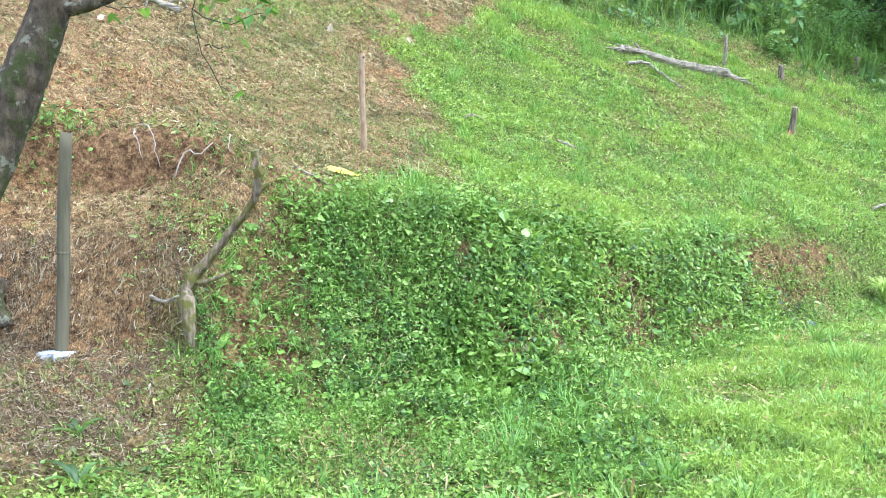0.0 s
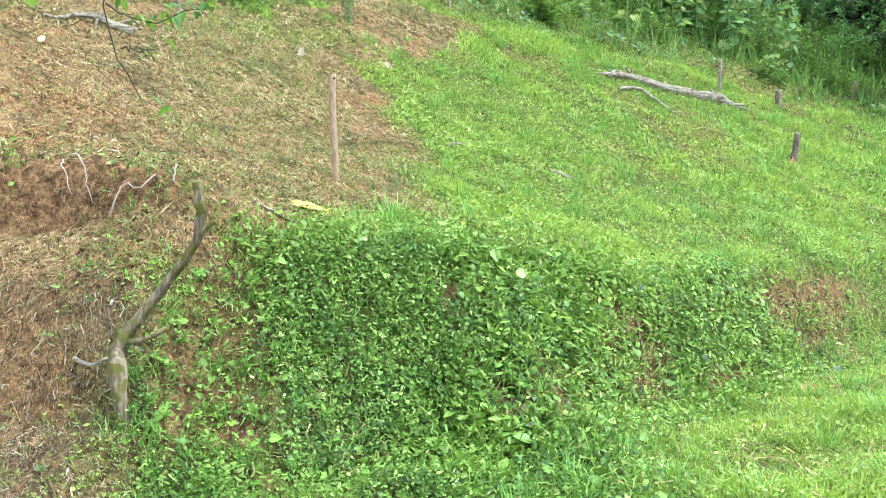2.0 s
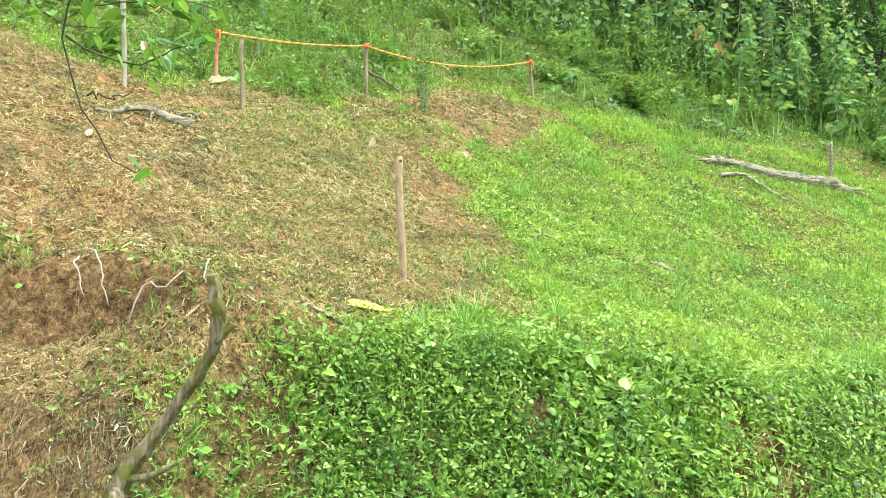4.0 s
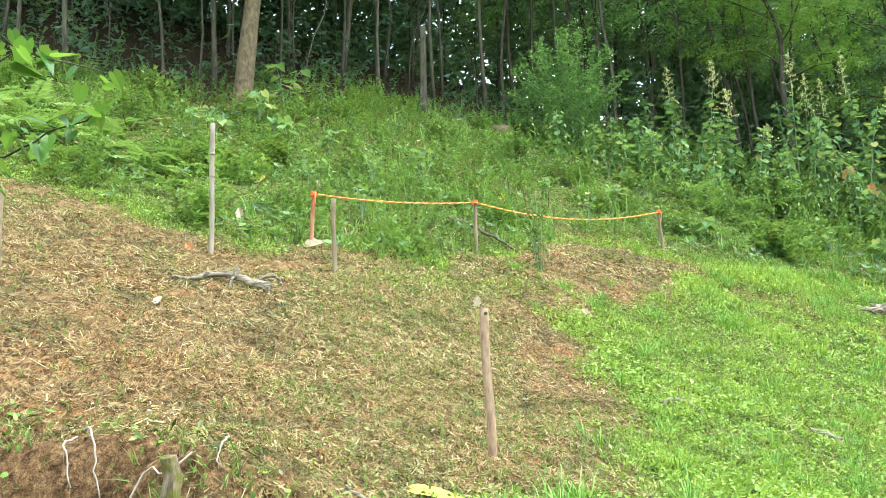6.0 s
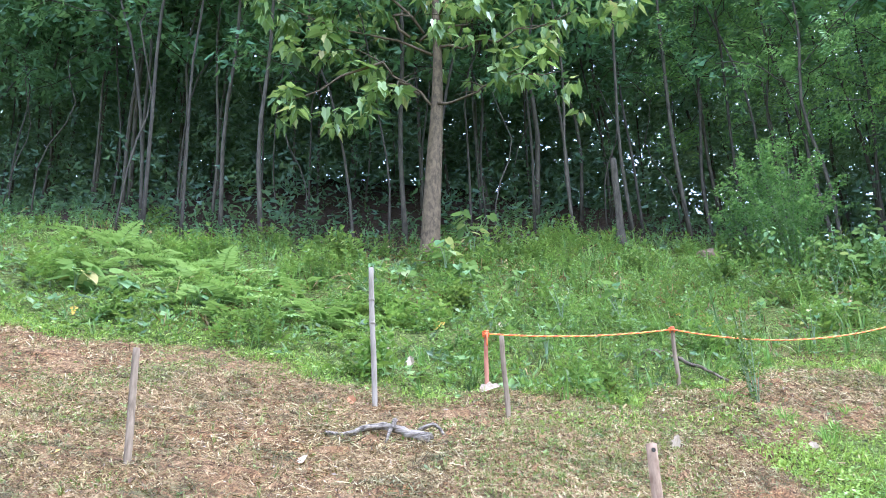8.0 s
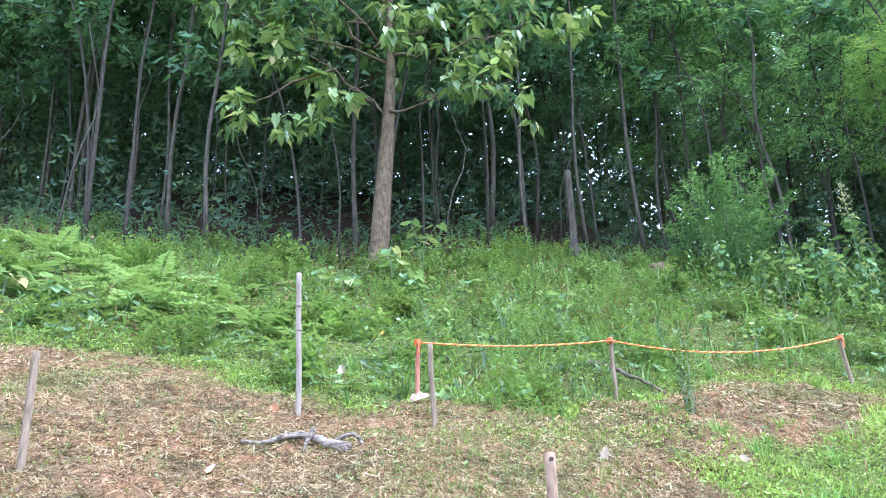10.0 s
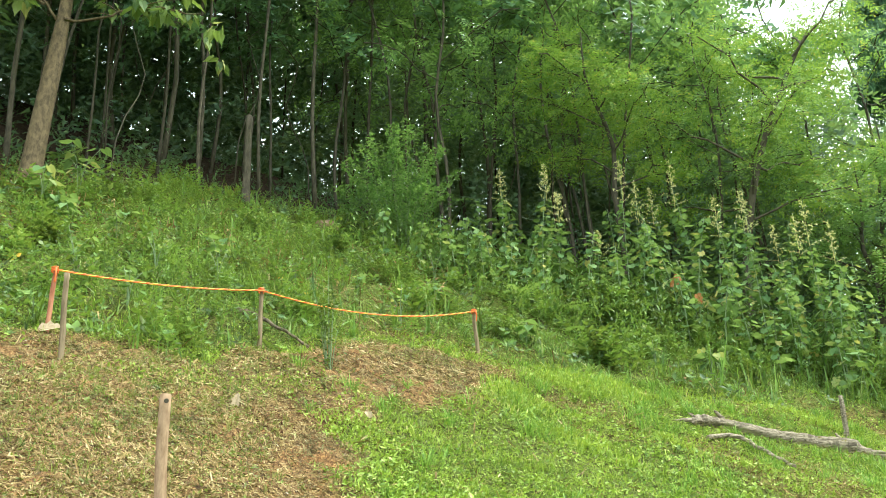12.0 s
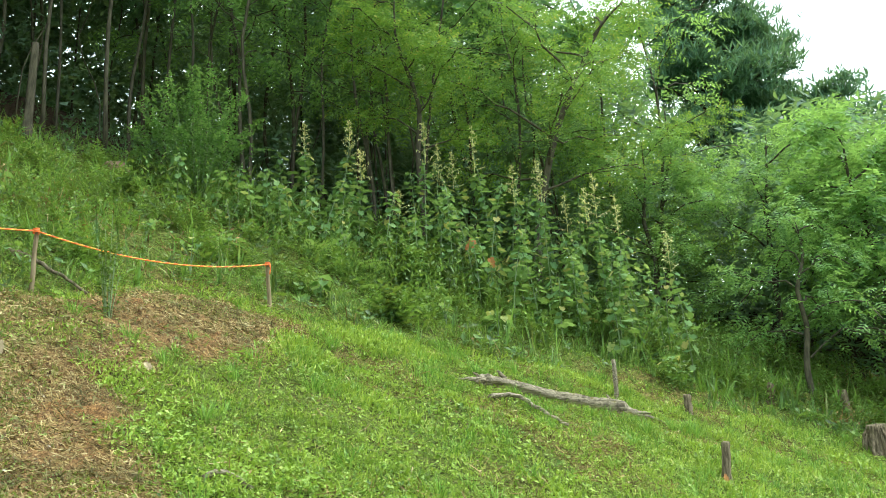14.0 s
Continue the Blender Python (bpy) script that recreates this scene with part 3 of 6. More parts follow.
SPOTS = ((1.0, 7.85, 0.15), (1.05, 8.05, 0.1), (1.6, 8.55, 0.12), (1.08, 7.52, 0.13), (1.55, 8.3, 0.08), (0.72, 7.2, 0.1), (-0.95, 6.28, 0.09), (0.2, 7.45, 0.09))


def scar(x, y):
    """Ragged bare places of pale soil on the right of the bank and along its lip."""
    u, z = (x + y) * 0.7, 2.4 * land(x, y)
    spot = ease(-0.1, 0.45, wave(u, z, 6.0) + 0.6 * wave(u, 1.4 * z, 17.0) - 0.5 * ease(2.6, 1.4, x))
    lip = np.exp(-(((y - crest(x) + 0.12) / 0.2) ** 2)) * ease(-0.2, 0.4, wave(u, 0.5 * z, 4.0) + 0.4 * wave(u, z, 14.0))
    return ease(1.2, 2.0, x) * (1 - ease(5.2, 6.2, x)) * np.maximum(spot * bank(x, y), lip)


def bald(x, y):
    """Small ragged spots of bare soil in the bank."""
    d = np.zeros(np.broadcast(x, y).shape)
    for cx, cy, r in SPOTS:
        d = np.maximum(d, 1 - np.hypot((x - cx) / (1.3 * r), (y - cy) / (0.42 * r)) / 1.3)
    return np.maximum(ease(0.05, 0.5, d + (0.5 * wave(x, y, 14.0) + 0.3 * wave(x, y, 31.0)) * (d > 0)) * 0.9, 0.85 * scar(x, y))


def apron(x, y):
    """Leafy growth spreading from the bank's foot over the terrace, thinner towards the lawn."""
    return ease(4.2, 5.0, y + 0.3 * wave(x, y, 2.0)) * (1 - ease(toe(x) - 0.6, toe(x) + 0.1, y)) * ease(-1.35, -0.9, x + 0.3 * wave(x, y, 3.0)) * (1 - ease(0.1, 1.5, x + 0.4 * wave(x, y, 1.7)))


def tall(x, y):
    return ease(-0.3, 0.5, y - weed_line(x) + 0.25 * wave(x, y, 2.0))


def cut_face(x, y):
    """The bare red soil of the cut, in patches between weeds."""
    return ease(6.93, 7.0, y) * (1 - ease(7.15, 7.22, y)) * ease(-1.35, -1.6, x) * ease(-0.45, 0.15, wave(x, y * 0.4, 3.4) + 0.4 * wave(x + 1, y, 7.0) + 0.25)


def worn(x, y):
    """Scattered bare patches in the mown grass."""
    return ease(0.35, 0.75, wave(x + 2.5, y + 1, 2.6) + 0.6 * wave(x, y, 8.0)) * ease(9.5, 11.5, y) * (0.35 + 0.65 * ease(12.5, 15.5, y))


def make_ground():
    xs = np.unique(np.round(np.concatenate([np.linspace(-600, -30, 14), np.linspace(-30, -10, 41), np.arange(-10, 11, 0.2), np.arange(-3.4, -1.0, 0.05), np.arange(-1.0, 4.0, 0.08), np.linspace(11, 30, 39), np.linspace(30, 600, 14)]), 3))
    ys = np.unique(np.round(np.concatenate([np.linspace(-600, -10, 14), np.linspace(-10, 3, 27), np.arange(3, 21, 0.18), np.arange(5.3, 7.4, 0.035), np.arange(7.4, 9.5, 0.075), np.linspace(21, 45, 81), np.linspace(45, 600, 14)]), 3))
    x, y = np.meshgrid(xs, ys, indexing="ij")
    z = ground_z(x, y)
    near = (np.abs(x) < 14) & (y > 2) & (y < 26)
    z = z + np.where(near, rng.normal(size=z.shape) * 0.011 * (0.5 + 1.1 * dry(x, y)), 0)
    n, m = x.shape
    i, j = np.meshgrid(np.arange(n - 1), np.arange(m - 1), indexing="ij")
    f = np.stack([i * m + j, (i + 1) * m + j, (i + 1) * m + j + 1, i * m + j + 1], -1).reshape(-1, 4)
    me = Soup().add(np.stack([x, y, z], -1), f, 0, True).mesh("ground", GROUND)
    zone = me.color_attributes.new("zone", "FLOAT_COLOR", "POINT")
    face = cut_face(x, y)
    low = (1 - ease(6.35, 6.5, y)) * ease(-0.9, -1.3, x)
    bare = np.clip(face + low * (0.1 + 0.5 * ease(-0.1, 0.5, wave(x, y, 3.0))), 0, 1)
    scrape = np.clip(0.2 + 0.55 * ease(0.5, 0.8, wave(x, y, 3.3)), 0, 1) * bank(x, y)
    rim = ease(0.0, 0.15, inside(MOWN_EDGE, x, y)) * (1 - ease(0.35, 0.7, inside(MOWN_EDGE, x, y))) * ease(9.5, 11.0, y) * ease(-0.1, 0.4, wave(x, y, 2.9))
    scrape = scrape + 0.4 * worn(x, y) + bald(x, y) + 0.8 * rim
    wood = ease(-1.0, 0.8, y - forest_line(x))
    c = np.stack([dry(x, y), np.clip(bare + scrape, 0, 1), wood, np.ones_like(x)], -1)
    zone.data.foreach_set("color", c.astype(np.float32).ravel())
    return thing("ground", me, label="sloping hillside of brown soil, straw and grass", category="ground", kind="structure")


make_ground()


# ---- ground cover ----
def points(per_m2, x0, x1, y0, y1, keep):
    n = int(per_m2 * (x1 - x0) * (y1 - y0))
    x, y = rng.uniform(x0, x1, n), rng.uniform(y0, y1, n)
    ok = rng.random(n) < keep(x, y)
    x, y = x[ok], y[ok]
    return np.stack([x, y, ground_z(x, y)], -1)


def in_view(x, y):
    """The fan of ground that the path looks over."""
    d = np.hypot(x - 0.5, y - 1.0)
    far = np.clip(1.3 * (y - 4.1), 0.62 * y, None)
    inside_fan = (x > -0.5 - far) & (x < np.maximum(0.5 * y + 0.5, 1.4 + 0.63 * (y - 4.2))) & (d > 3.0)
    return np.where(inside_fan, 1.0, 0.06)


def rand(n, a, b):
    return rng.uniform(a, b, n)


def lie(p, yaw):
    """Pitch and roll that lay a piece with this yaw flat on the slope."""
    e = 0.06
    gx = (land(p[:, 0] + e, p[:, 1]) - land(p[:, 0] - e, p[:, 1])) / (2 * e)
    gy = (land(p[:, 0], p[:, 1] + e) - land(p[:, 0], p[:, 1] - e)) / (2 * e)
    return np.arctan(-gx * np.sin(yaw) + gy * np.cos(yaw)), -np.arctan(gx * np.cos(yaw) + gy * np.sin(yaw))


def mown(x, y):
    return (1 - dry(x, y)) * (1 - 0.75 * tall(x, y)) * (1 - ease(0.5, 2.5, y - weed_line(x))) * (1 - (0.85 - 0.35 * ease(0.6, 2.0, x)) * bank(x, y)) * (1 - 0.75 * apron(x, y)) * (1 - bald(x, y)) * (1 - 0.45 * worn(x, y)) * in_view(x, y)


def stuff(name, soup, mats, label, category):
    return thing(name, soup.mesh(name, mats), label=label, category=category, kind="stuff")


def rosette(seed, leaves=6, slim=1.0, up=0.5, shape=LEAFLET):
    g = np.random.default_rng(seed)
    return combine([placed((shape[0] * [slim, 1, 1], shape[1]), 6.28 * k / leaves + g.uniform(-0.4, 0.4), g.uniform(0.0, 1.3) * up, g.uniform(-0.5, 0.5), g.uniform(0.5, 1.0), (0, 0, g.uniform(0, 0.5))) for k in range(leaves)])


def tuftlet(seed, blades=7, bend=0.6):
    g = np.random.default_rng(seed)
    out = []
    for k in range(blades):
        shape = BLADE_BENT if g.random() < bend else BLADE
        out.append(placed((shape[0] * [1.1, 1, 1], shape[1]), 6.28 * k / blades + g.uniform(-0.5, 0.5), g.uniform(-0.35, 0.15), g.uniform(-0.2, 0.2), g.uniform(0.55, 1.1), g.normal(size=3) * [0.08, 0.08, 0]))
    return combine(out)


ROSETTES = [rosette(1, 3, 1.0, 0.5, ROUND), rosette(2, 4, 1.1, 0.4, ROUND), rosette(3, 6, 0.8, 0.8), rosette(4, 5, 1.5, 0.3)]
TUFTLETS = [tuftlet(1), tuftlet(2, 6, 0.9), tuftlet(3, 7, 0.3)]


def strew(soup, shapes, p, lo, hi, tilt=0.3, flat=True, widen=1.0, grow=None):
    """Plants of several shapes over the points, set square to the slope by half."""
    n = len(p)
    which = rng.integers(0, len(shapes), n)
    for k, shape in enumerate(shapes):
        q = p[which == k]
        m = len(q)
        yaw = rand(m, 0, 6.28)
        pitch, roll = lie(q, yaw) if flat else (0.0, 0.0)
        size = (lo + (hi - lo) * rng.random(m) ** 1.5) * (1.0 if grow is None else grow[which == k])
        scatter(soup, shape, q, yaw, 0.6 * pitch + rng.normal(size=m) * tilt, 0.6 * roll + rng.normal(size=m) * tilt, np.stack([size * widen, size * widen, size], -1))


def clumps(p):
    """Uneven growth: low and high patches a hand or two across."""
    x, y = p[:, 0], p[:, 1]
    return 0.7 + 0.8 * ease(-0.3, 0.9, wave(x, y, 3.2) + 0.7 * wave(x + 3, y - 1, 8.0))


def make_mown_grass():
    low, tuft = Soup(), Soup()
    leafy = lambda x, y: np.clip(0.72 - 0.35 * wave(x, y, 2.4) + 0.4 * wave(x, y, 9.0), 0.2, 1)
    grassy = lambda x, y: np.clip(0.45 + 0.4 * wave(x, y, 2.4) + 0.5 * wave(x + 2, y, 8.0), 0.1, 1)
    fine = lambda x, y: ease(0.3, 1.6, x + 0.5 * wave(x, y, 1.8)) * (1 - ease(-0.3, 0.4, y - toe(x)))
    for y0, y1, dens_r, dens_t, s in ((3.5, 9.5, 560, 230, 0.72), (9.5, 13, 400, 180, 0.85), (13, 21, 150, 170, 1.0)):
        p = points(dens_r, -9, 12.5, y0, y1, lambda x, y: mown(x, y) * leafy(x, y) * (1 - 0.6 * fine(x, y)) * (in_view(x, y) > 0.5))
        p[:, 2] += rng.random(len(p)) ** 2 * 0.05 * clumps(p)
        strew(low, ROSETTES if y0 < 9 else ROSETTES[2:], p, 0.02 * s, 0.058 * s, 0.4, grow=clumps(p))
        p = points(dens_t, -9, 12.5, y0, y1, lambda x, y: mown(x, y) * grassy(x, y))
        strew(tuft, TUFTLETS, p, 0.035 * s, 0.12 * s, 0.3, widen=1.0, grow=clumps(p))
    fuzz = Soup()
    for y0, y1, dens, lo, hi in ((3.5, 9.5, 4200, 0.03, 0.085), (9.5, 13, 1700, 0.03, 0.09), (13, 21, 1700, 0.04, 0.11)):
        p = points(dens, -9, 12.5, y0, y1, lambda x, y: mown(x, y) * (np.clip(grassy(x + 0.4, y) * 0.35 + 0.65 * fine(x, y), 0, 1) if y0 < 9 else grassy(x + 0.4, y)) * (in_view(x, y) > 0.5))
        n = len(p)
        h = (lo + (hi - lo) * rng.random(n)) * clumps(p)
        for shape, sel in ((BLADE_BENT, slice(0, n // 2)), (BLADE, slice(n // 2, n))):
            q, hh = p[sel], h[sel]
            m = len(q)
            scatter(fuzz, shape, q, rand(m, 0, 6.28), rng.normal(size=m) * 0.45, rng.normal(size=m) * 0.45, np.stack([hh * (1.1 if y0 < 9 else 2.0), hh, hh], -1))
    for y0, y1, dens, lo, hi in ((3.5, 9.5, 2200, 0.018, 0.05), (9.5, 13, 2700, 0.02, 0.052), (13, 21, 1250, 0.025, 0.06)):
        p = points(dens, -9, 12.5, y0, y1, lambda x, y: mown(x, y) * (1 - 0.5 * fine(x, y)) * np.clip(0.85 + 0.4 * wave(x - 4, y, 5.0), 0.3, 1) * (in_view(x, y) > 0.5))
        n = len(p)
        p[:, 2] += rng.random(n) ** 1.5 * 0.05 * clumps(p)
        size = lo + (hi - lo) * rng.random(n) ** 1.5
        scatter(low, (LEAFLET[0] * [1.35, 1, 1], LEAFLET[1]), p, rand(n, 0, 6.28), rng.normal(size=n) * 0.5, rng.normal(size=n) * 0.5, size)
    d = Soup()
    p = points(420, -2, 12.5, 3.5, 21, lambda x, y: mown(x, y) * (in_view(x, y) > 0.5) * np.clip(0.12 + worn(x, y) + 0.5 * ease(0.2, 0.7, wave(x - 1, y + 2, 2.7)), 0, 1))
    n = len(p)
    p[:, 2] += rand(n, 0.0, 0.05)
    size = rng.gamma(1.5, 0.045, n) + 0.02
    scatter(d, STRAWBIT, p, rand(n, 0, 6.28), rng.normal(size=n) * 0.4, rng.normal(size=n) * 0.4, np.stack([0.25 + 0.3 * rng.random(n), size, size], -1))
    stuff("thatch", d, STRAW, "withered straw-coloured stems lying in the mown grass", "dry grass")
    stuff("fine_grass", fuzz, GRASS, "fine short grass blades covering the mown slope", "grass")
    stuff("low_weeds", low, CLOVER, "low broad-leaved weeds among the mown grass", "weeds")
    stuff("grass", tuft, GRASS, "short bright green mown grass on the slope", "grass")


def make_tufts():
    s = Soup()
    c = points(7.5, -1, 12, 4, 20.5, lambda x, y: mown(x, y) * (0.4 + 0.6 * ease(-0.2, 0.5, wave(x, y, 0.9))))
    c = np.concatenate([c, [[x, y, gz(x, y)] for x, y in ((1.35, 6.35), (1.75, 6.9), (1.1, 6.7), (0.85, 7.45), (5.75, 16.7), (0.75, 11.45), (2.45, 12.5), (6.3, 10.6), (4.9, 16.2), (-0.2, 14.3), (0.4, 14.4), (1.0, 14.2), (-1.2, 13.7))]])
    for x, y, z in c:
        n = rng.integers(28, 90)
        r, a = np.abs(rng.normal(size=n)) * rng.uniform(0.05, 0.14), rand(n, 0, 6.28)
        p = np.stack([x + r * np.cos(a), y + r * np.sin(a), np.full(n, z)], -1)
        p[:, 2] = ground_z(p[:, 0], p[:, 1])
        h = rand(n, 0.08, rng.uniform(0.16, 0.27))
        scatter(s, BLADE_BENT if rng.random() < 0.5 else BLADE, p, a - 1.57, rand(n, -0.7, 0.1), rand(n, -0.2, 0.2), np.stack([h * 0.6, h, h], -1))
    stuff("grass_tufts", s, TUFT, "darker longer grass tufts missed by the mower", "grass")


def make_bank_cover():
    s = Soup()
    lush = lambda x, y: (1 - bald(x, y)) * np.clip(bank(x, y) + 0.45 * apron(x, y), 0, 1) * np.clip(0.9 - 0.45 * ease(0.4, 0.85, wave(x, y, 3.3)) + 0.5 * wave(x + 1, y, 9.0), 0.12, 1) * (1 - 0.35 * ease(0.8, 2.5, x))
    p = points(14500, -1.8, 5.5, 4.2, 12, lush)
    n = len(p)
    p[:, 2] += rng.random(n) ** 1.5 * 0.13 * clumps(p)
    p[:, 1] -= rand(n, 0.0, 0.10)
    q = points(3200, -2.15, -1.5, 6.05, 6.85, lambda x, y: np.exp(-(((x + 1.82) / 0.2) ** 2 + ((y - 6.45) / 0.25) ** 2)))
    q[:, 2] += rand(len(q), 0.0, 0.1)
    over = points(3000, -3.3, -1.35, 6.93, 7.4, lambda x, y: ease(-0.25, 0.4, wave(x + 2, y * 0.5, 4.4)) * (0.35 + 0.65 * ease(-1.9, -2.3, x)) * (1 - 0.6 * ease(7.15, 7.4, y)))
    over[:, 2] += rand(len(over), 0.0, 0.09)
    p = np.concatenate([p, q, over])
    n = len(p)
    k, lit = rng.random(n), Soup()
    x, y = p[:, 0], p[:, 1]
    pale = rng.random(n) < 0.05 + 0.6 * ease(0.2, 1.8, x + 0.5 * wave(x, y, 2.0))
    coarse = (0.62 + 0.75 * ease(-0.5, 0.7, wave(x + 6, y, 2.1))) * (1 - 0.35 * apron(x, y)) * (1 - 0.25 * ease(0.8, 2.0, x)) * (0.8 + 0.2 * ease(6.4, 7.0, y)) * (1 - 0.4 * ease(-1.25, -1.5, x))
    slim = (LEAFLET[0] * [0.75, 1, 1], LEAFLET[1])
    for shape, sel, lo, hi, tilt, into in ((HEART, (k < 0.035) & ~pale, 0.05, 0.1, 0.4, s), (ROUND, (k >= 0.035) & (k < 0.42) & ~pale, 0.022, 0.068, 0.55, s), (slim, (k >= 0.42) & ~pale, 0.03, 0.1, 0.7, s), (ROUND, pale & (k < 0.35), 0.018, 0.05, 0.55, lit), (slim, pale & (k >= 0.35), 0.03, 0.08, 0.7, lit)):
        q = p[sel]
        m = len(q)
        size = (lo + (hi - lo) * rng.random(m) ** 1.8) * coarse[sel]
        yaw = np.pi + rng.normal(size=m) * 1.5
        pitch, roll = lie(q, yaw)
        scatter(into, shape, q, yaw, 0.35 * pitch + rng.normal(size=m) * tilt, 0.35 * roll + rng.normal(size=m) * tilt, size)
    dead = Soup()
    q = points(1500, -1.8, 5.5, 4.2, 12, lambda x, y: np.clip(bank(x, y) + apron(x, y), 0, 1) * np.clip(0.35 + 0.8 * wave(x - 3, y, 3.0), 0.05, 1))
    m = len(q)
    q[:, 2] += rand(m, 0.0, 0.09)
    size = rng.gamma(1.6, 0.035, m) + 0.02
    scatter(dead, STRAWBIT, q, rand(m, 0, 6.28), rng.normal(size=m) * 0.7, rng.normal(size=m) * 0.6, np.stack([0.15 + 0.25 * rng.random(m), size, size], -1))
    stuff("bank_stems", dead, STRAW, "dry brown stems and straw caught in the creeper", "dry stems")
    q = points(900, -1.8, 6, 5.0, 12.5, lambda x, y: (1 - bald(x, y)) * np.clip(bank(x, y) + apron(x, y), 0, 1) * np.clip(0.3 + 0.6 * wave(x + 4, y, 2.2), 0.05, 1) * (0.35 + 0.65 * ease(0.3, 1.6, x)))
    strew(lit, TUFTLETS, q, 0.03, 0.11, 0.3, widen=0.8)
    stuff("bank_weeds", lit, CLOVER, "small pale green weeds and grass growing through the bank", "weeds")
    p = points(130, -1.8, 5.0, 5.2, 12, lush)
    strew(s, ROSETTES, p, 0.05, 0.12)
    stuff("creeper", s, BANKLEAF, "dense low creeper with small heart-shaped leaves on the bank", "creeper")
    g = Soup()
    p = points(260, -1.8, 6, 4.2, 12, lambda x, y: (1 - bald(x, y)) * np.clip(bank(x, y) + apron(x, y), 0, 1) * np.clip(0.3 + 0.9 * wave(x + 4, y, 3.0), 0.05, 1))
    strew(g, TUFTLETS, p, 0.09, 0.22, 0.25, widen=0.8)
    q = points(60, -1.8, 5, 5.3, 11, lambda x, y: bank(x, y))
    scatter(g, SPRIGS[1], q, rand(len(q), 0, 6.28), rand(len(q), -0.5, 0.2), rand(len(q), -0.3, 0.3), rand(len(q), 0.1, 0.22))
    stuff("bank_grass", g, TUFT, "grass blades and sprigs growing through the creeper", "grass")


def make_weeds():
    s = Soup()
    keep = lambda x, y: tall(x, y) * in_view(x, y) * (1 - ease(0.0, 2.0, y - forest_line(x))) * (1 - 0.8 * dry(x, y))
    for k, shape in enumerate(SPRIGS):
        p = points(34, -15, 13, 9, 26, lambda x, y: keep(x, y) * np.clip(0.4 + 0.9 * wave(x + 3 * k, y, 1.6) + 0.4 * wave(x, y + k, 4.4), 0.03, 1))
        n = len(p)
        h = rand(n, 0.12, 0.36) * (0.4 + 1.0 * ease(0.0, 4.0, p[:, 1] - weed_line(p[:, 0]))) * (1 + 0.5 * wave(p[:, 0], p[:, 1] + k, 2.1)) * (1 - 0.35 * ease(-3, -6, p[:, 0]))
        scatter(s, shape, p, rand(n, 0, 6.28), rand(n, -0.5, 0.2), rand(n, -0.35, 0.35), np.stack([h * 1.0, h * 1.0, h], -1))
    c = points(1.0, -15, 13, 10, 25, keep)
    for x, y, z in c:
        m = rng.integers(10, 34)
        r, a = np.sqrt(rng.random(m)) * rng.uniform(0.18, 0.45), rand(m, 0, 6.28)
        q = np.stack([x + r * np.cos(a), y + r * np.sin(a), np.zeros(m)], -1)
        q[:, 2] = ground_z(q[:, 0], q[:, 1])
        h = rng.uniform(0.25, 0.7) * (1.05 - r) * rand(m, 0.7, 1.1)
        w = rng.uniform(0.9, 1.7)
        scatter(s, SPRIGS[rng.integers(0, 3)], q, rand(m, 0, 6.28), rand(m, -0.4, 0.2), rand(m, -0.3, 0.3), np.stack([h * w, h * w, h], -1))
    p = points(44, -1.5, 8.5, 19.0, 22.8, lambda x, y: ease(-0.3, 0.8, y - np.interp(x, [-1.5, 1, 3.3, 5.9, 8.5], [18.6, 18.8, 19.2, 19.7, 19.4])) * np.clip(0.55 + 0.6 * wave(x, y, 2.3), 0.1, 1))
    n = len(p)
    h = rand(n, 0.35, 1.15)
    scatter(s, SPRIGS[0], p, rand(n, 0, 6.28), rand(n, -0.4, 0.2), rand(n, -0.3, 0.3), np.stack([h * 0.6, h * 0.6, h], -1))
    stuff("tall_weeds", s, WEED, "thick knee-high green leafy weeds on the upper slope", "weeds")
    t = Soup()
    p = points(34, -15, 13, 9, 26, lambda x, y: keep(x, y) * np.clip(0.4 + 0.9 * wave(x, y + 2, 1.3), 0.04, 1))
    strew(t, TUFTLETS, p, 0.12, 0.4, 0.25, False, 0.8)
    p = points(3, -15, 13, 9, 26, lambda x, y: keep(x, y) * ease(0.1, 0.6, wave(x, y, 1.1)))
    strew(t, TUFTLETS, p, 0.5, 0.85, 0.15, False, 0.5)
    p = points(26, 5.5, 10.5, 18.8, 21.6, lambda x, y: ease(-0.5, 0.6, y - np.interp(x, [5.5, 7, 10.5], [20.0, 19.3, 18.8])) * np.clip(0.6 + 0.6 * wave(x, y, 2.0), 0.1, 1))
    strew(t, TUFTLETS, p, 0.35, 0.8, 0.2, False, 0.7)
    stuff("long_grass", t, LONGGRASS, "long uncut grass among the upper weeds", "grass")
    d = Soup()
    p = points(46, -15, 13, 9, 24, lambda x, y: keep(x, y) * ease(-0.1, 0.6, wave(x - 2, y + 3, 1.5) + 0.4 * wave(x, y, 5.0)))
    n = len(p)
    p[:, 2] += rand(n, 0.02, 0.25)
    size = rand(n, 0.08, 0.32)
    scatter(d, STRAWBIT, p, rand(n, 0, 6.28), rng.normal(size=n) * 0.7, rng.normal(size=n) * 0.5, np.stack([rand(n, 0.3, 0.7), size, size], -1))
    q = p[rng.random(n) < 0.5]
    n = len(q)
    scatter(d, OVATE, q, rand(n, 0, 6.28), rng.normal(size=n) * 0.6, rng.normal(size=n) * 0.6, rand(n, 0.03, 0.11))
    stuff("dry_stems", d, STRAW, "dry brown stems and withered leaves among the weeds", "dry stems")
    b = Soup()
    p = points(110, -15, 13, 9, 26, lambda x, y: keep(x, y) * np.clip(0.6 - 0.7 * wave(x, y, 2.2), 0.1, 1))
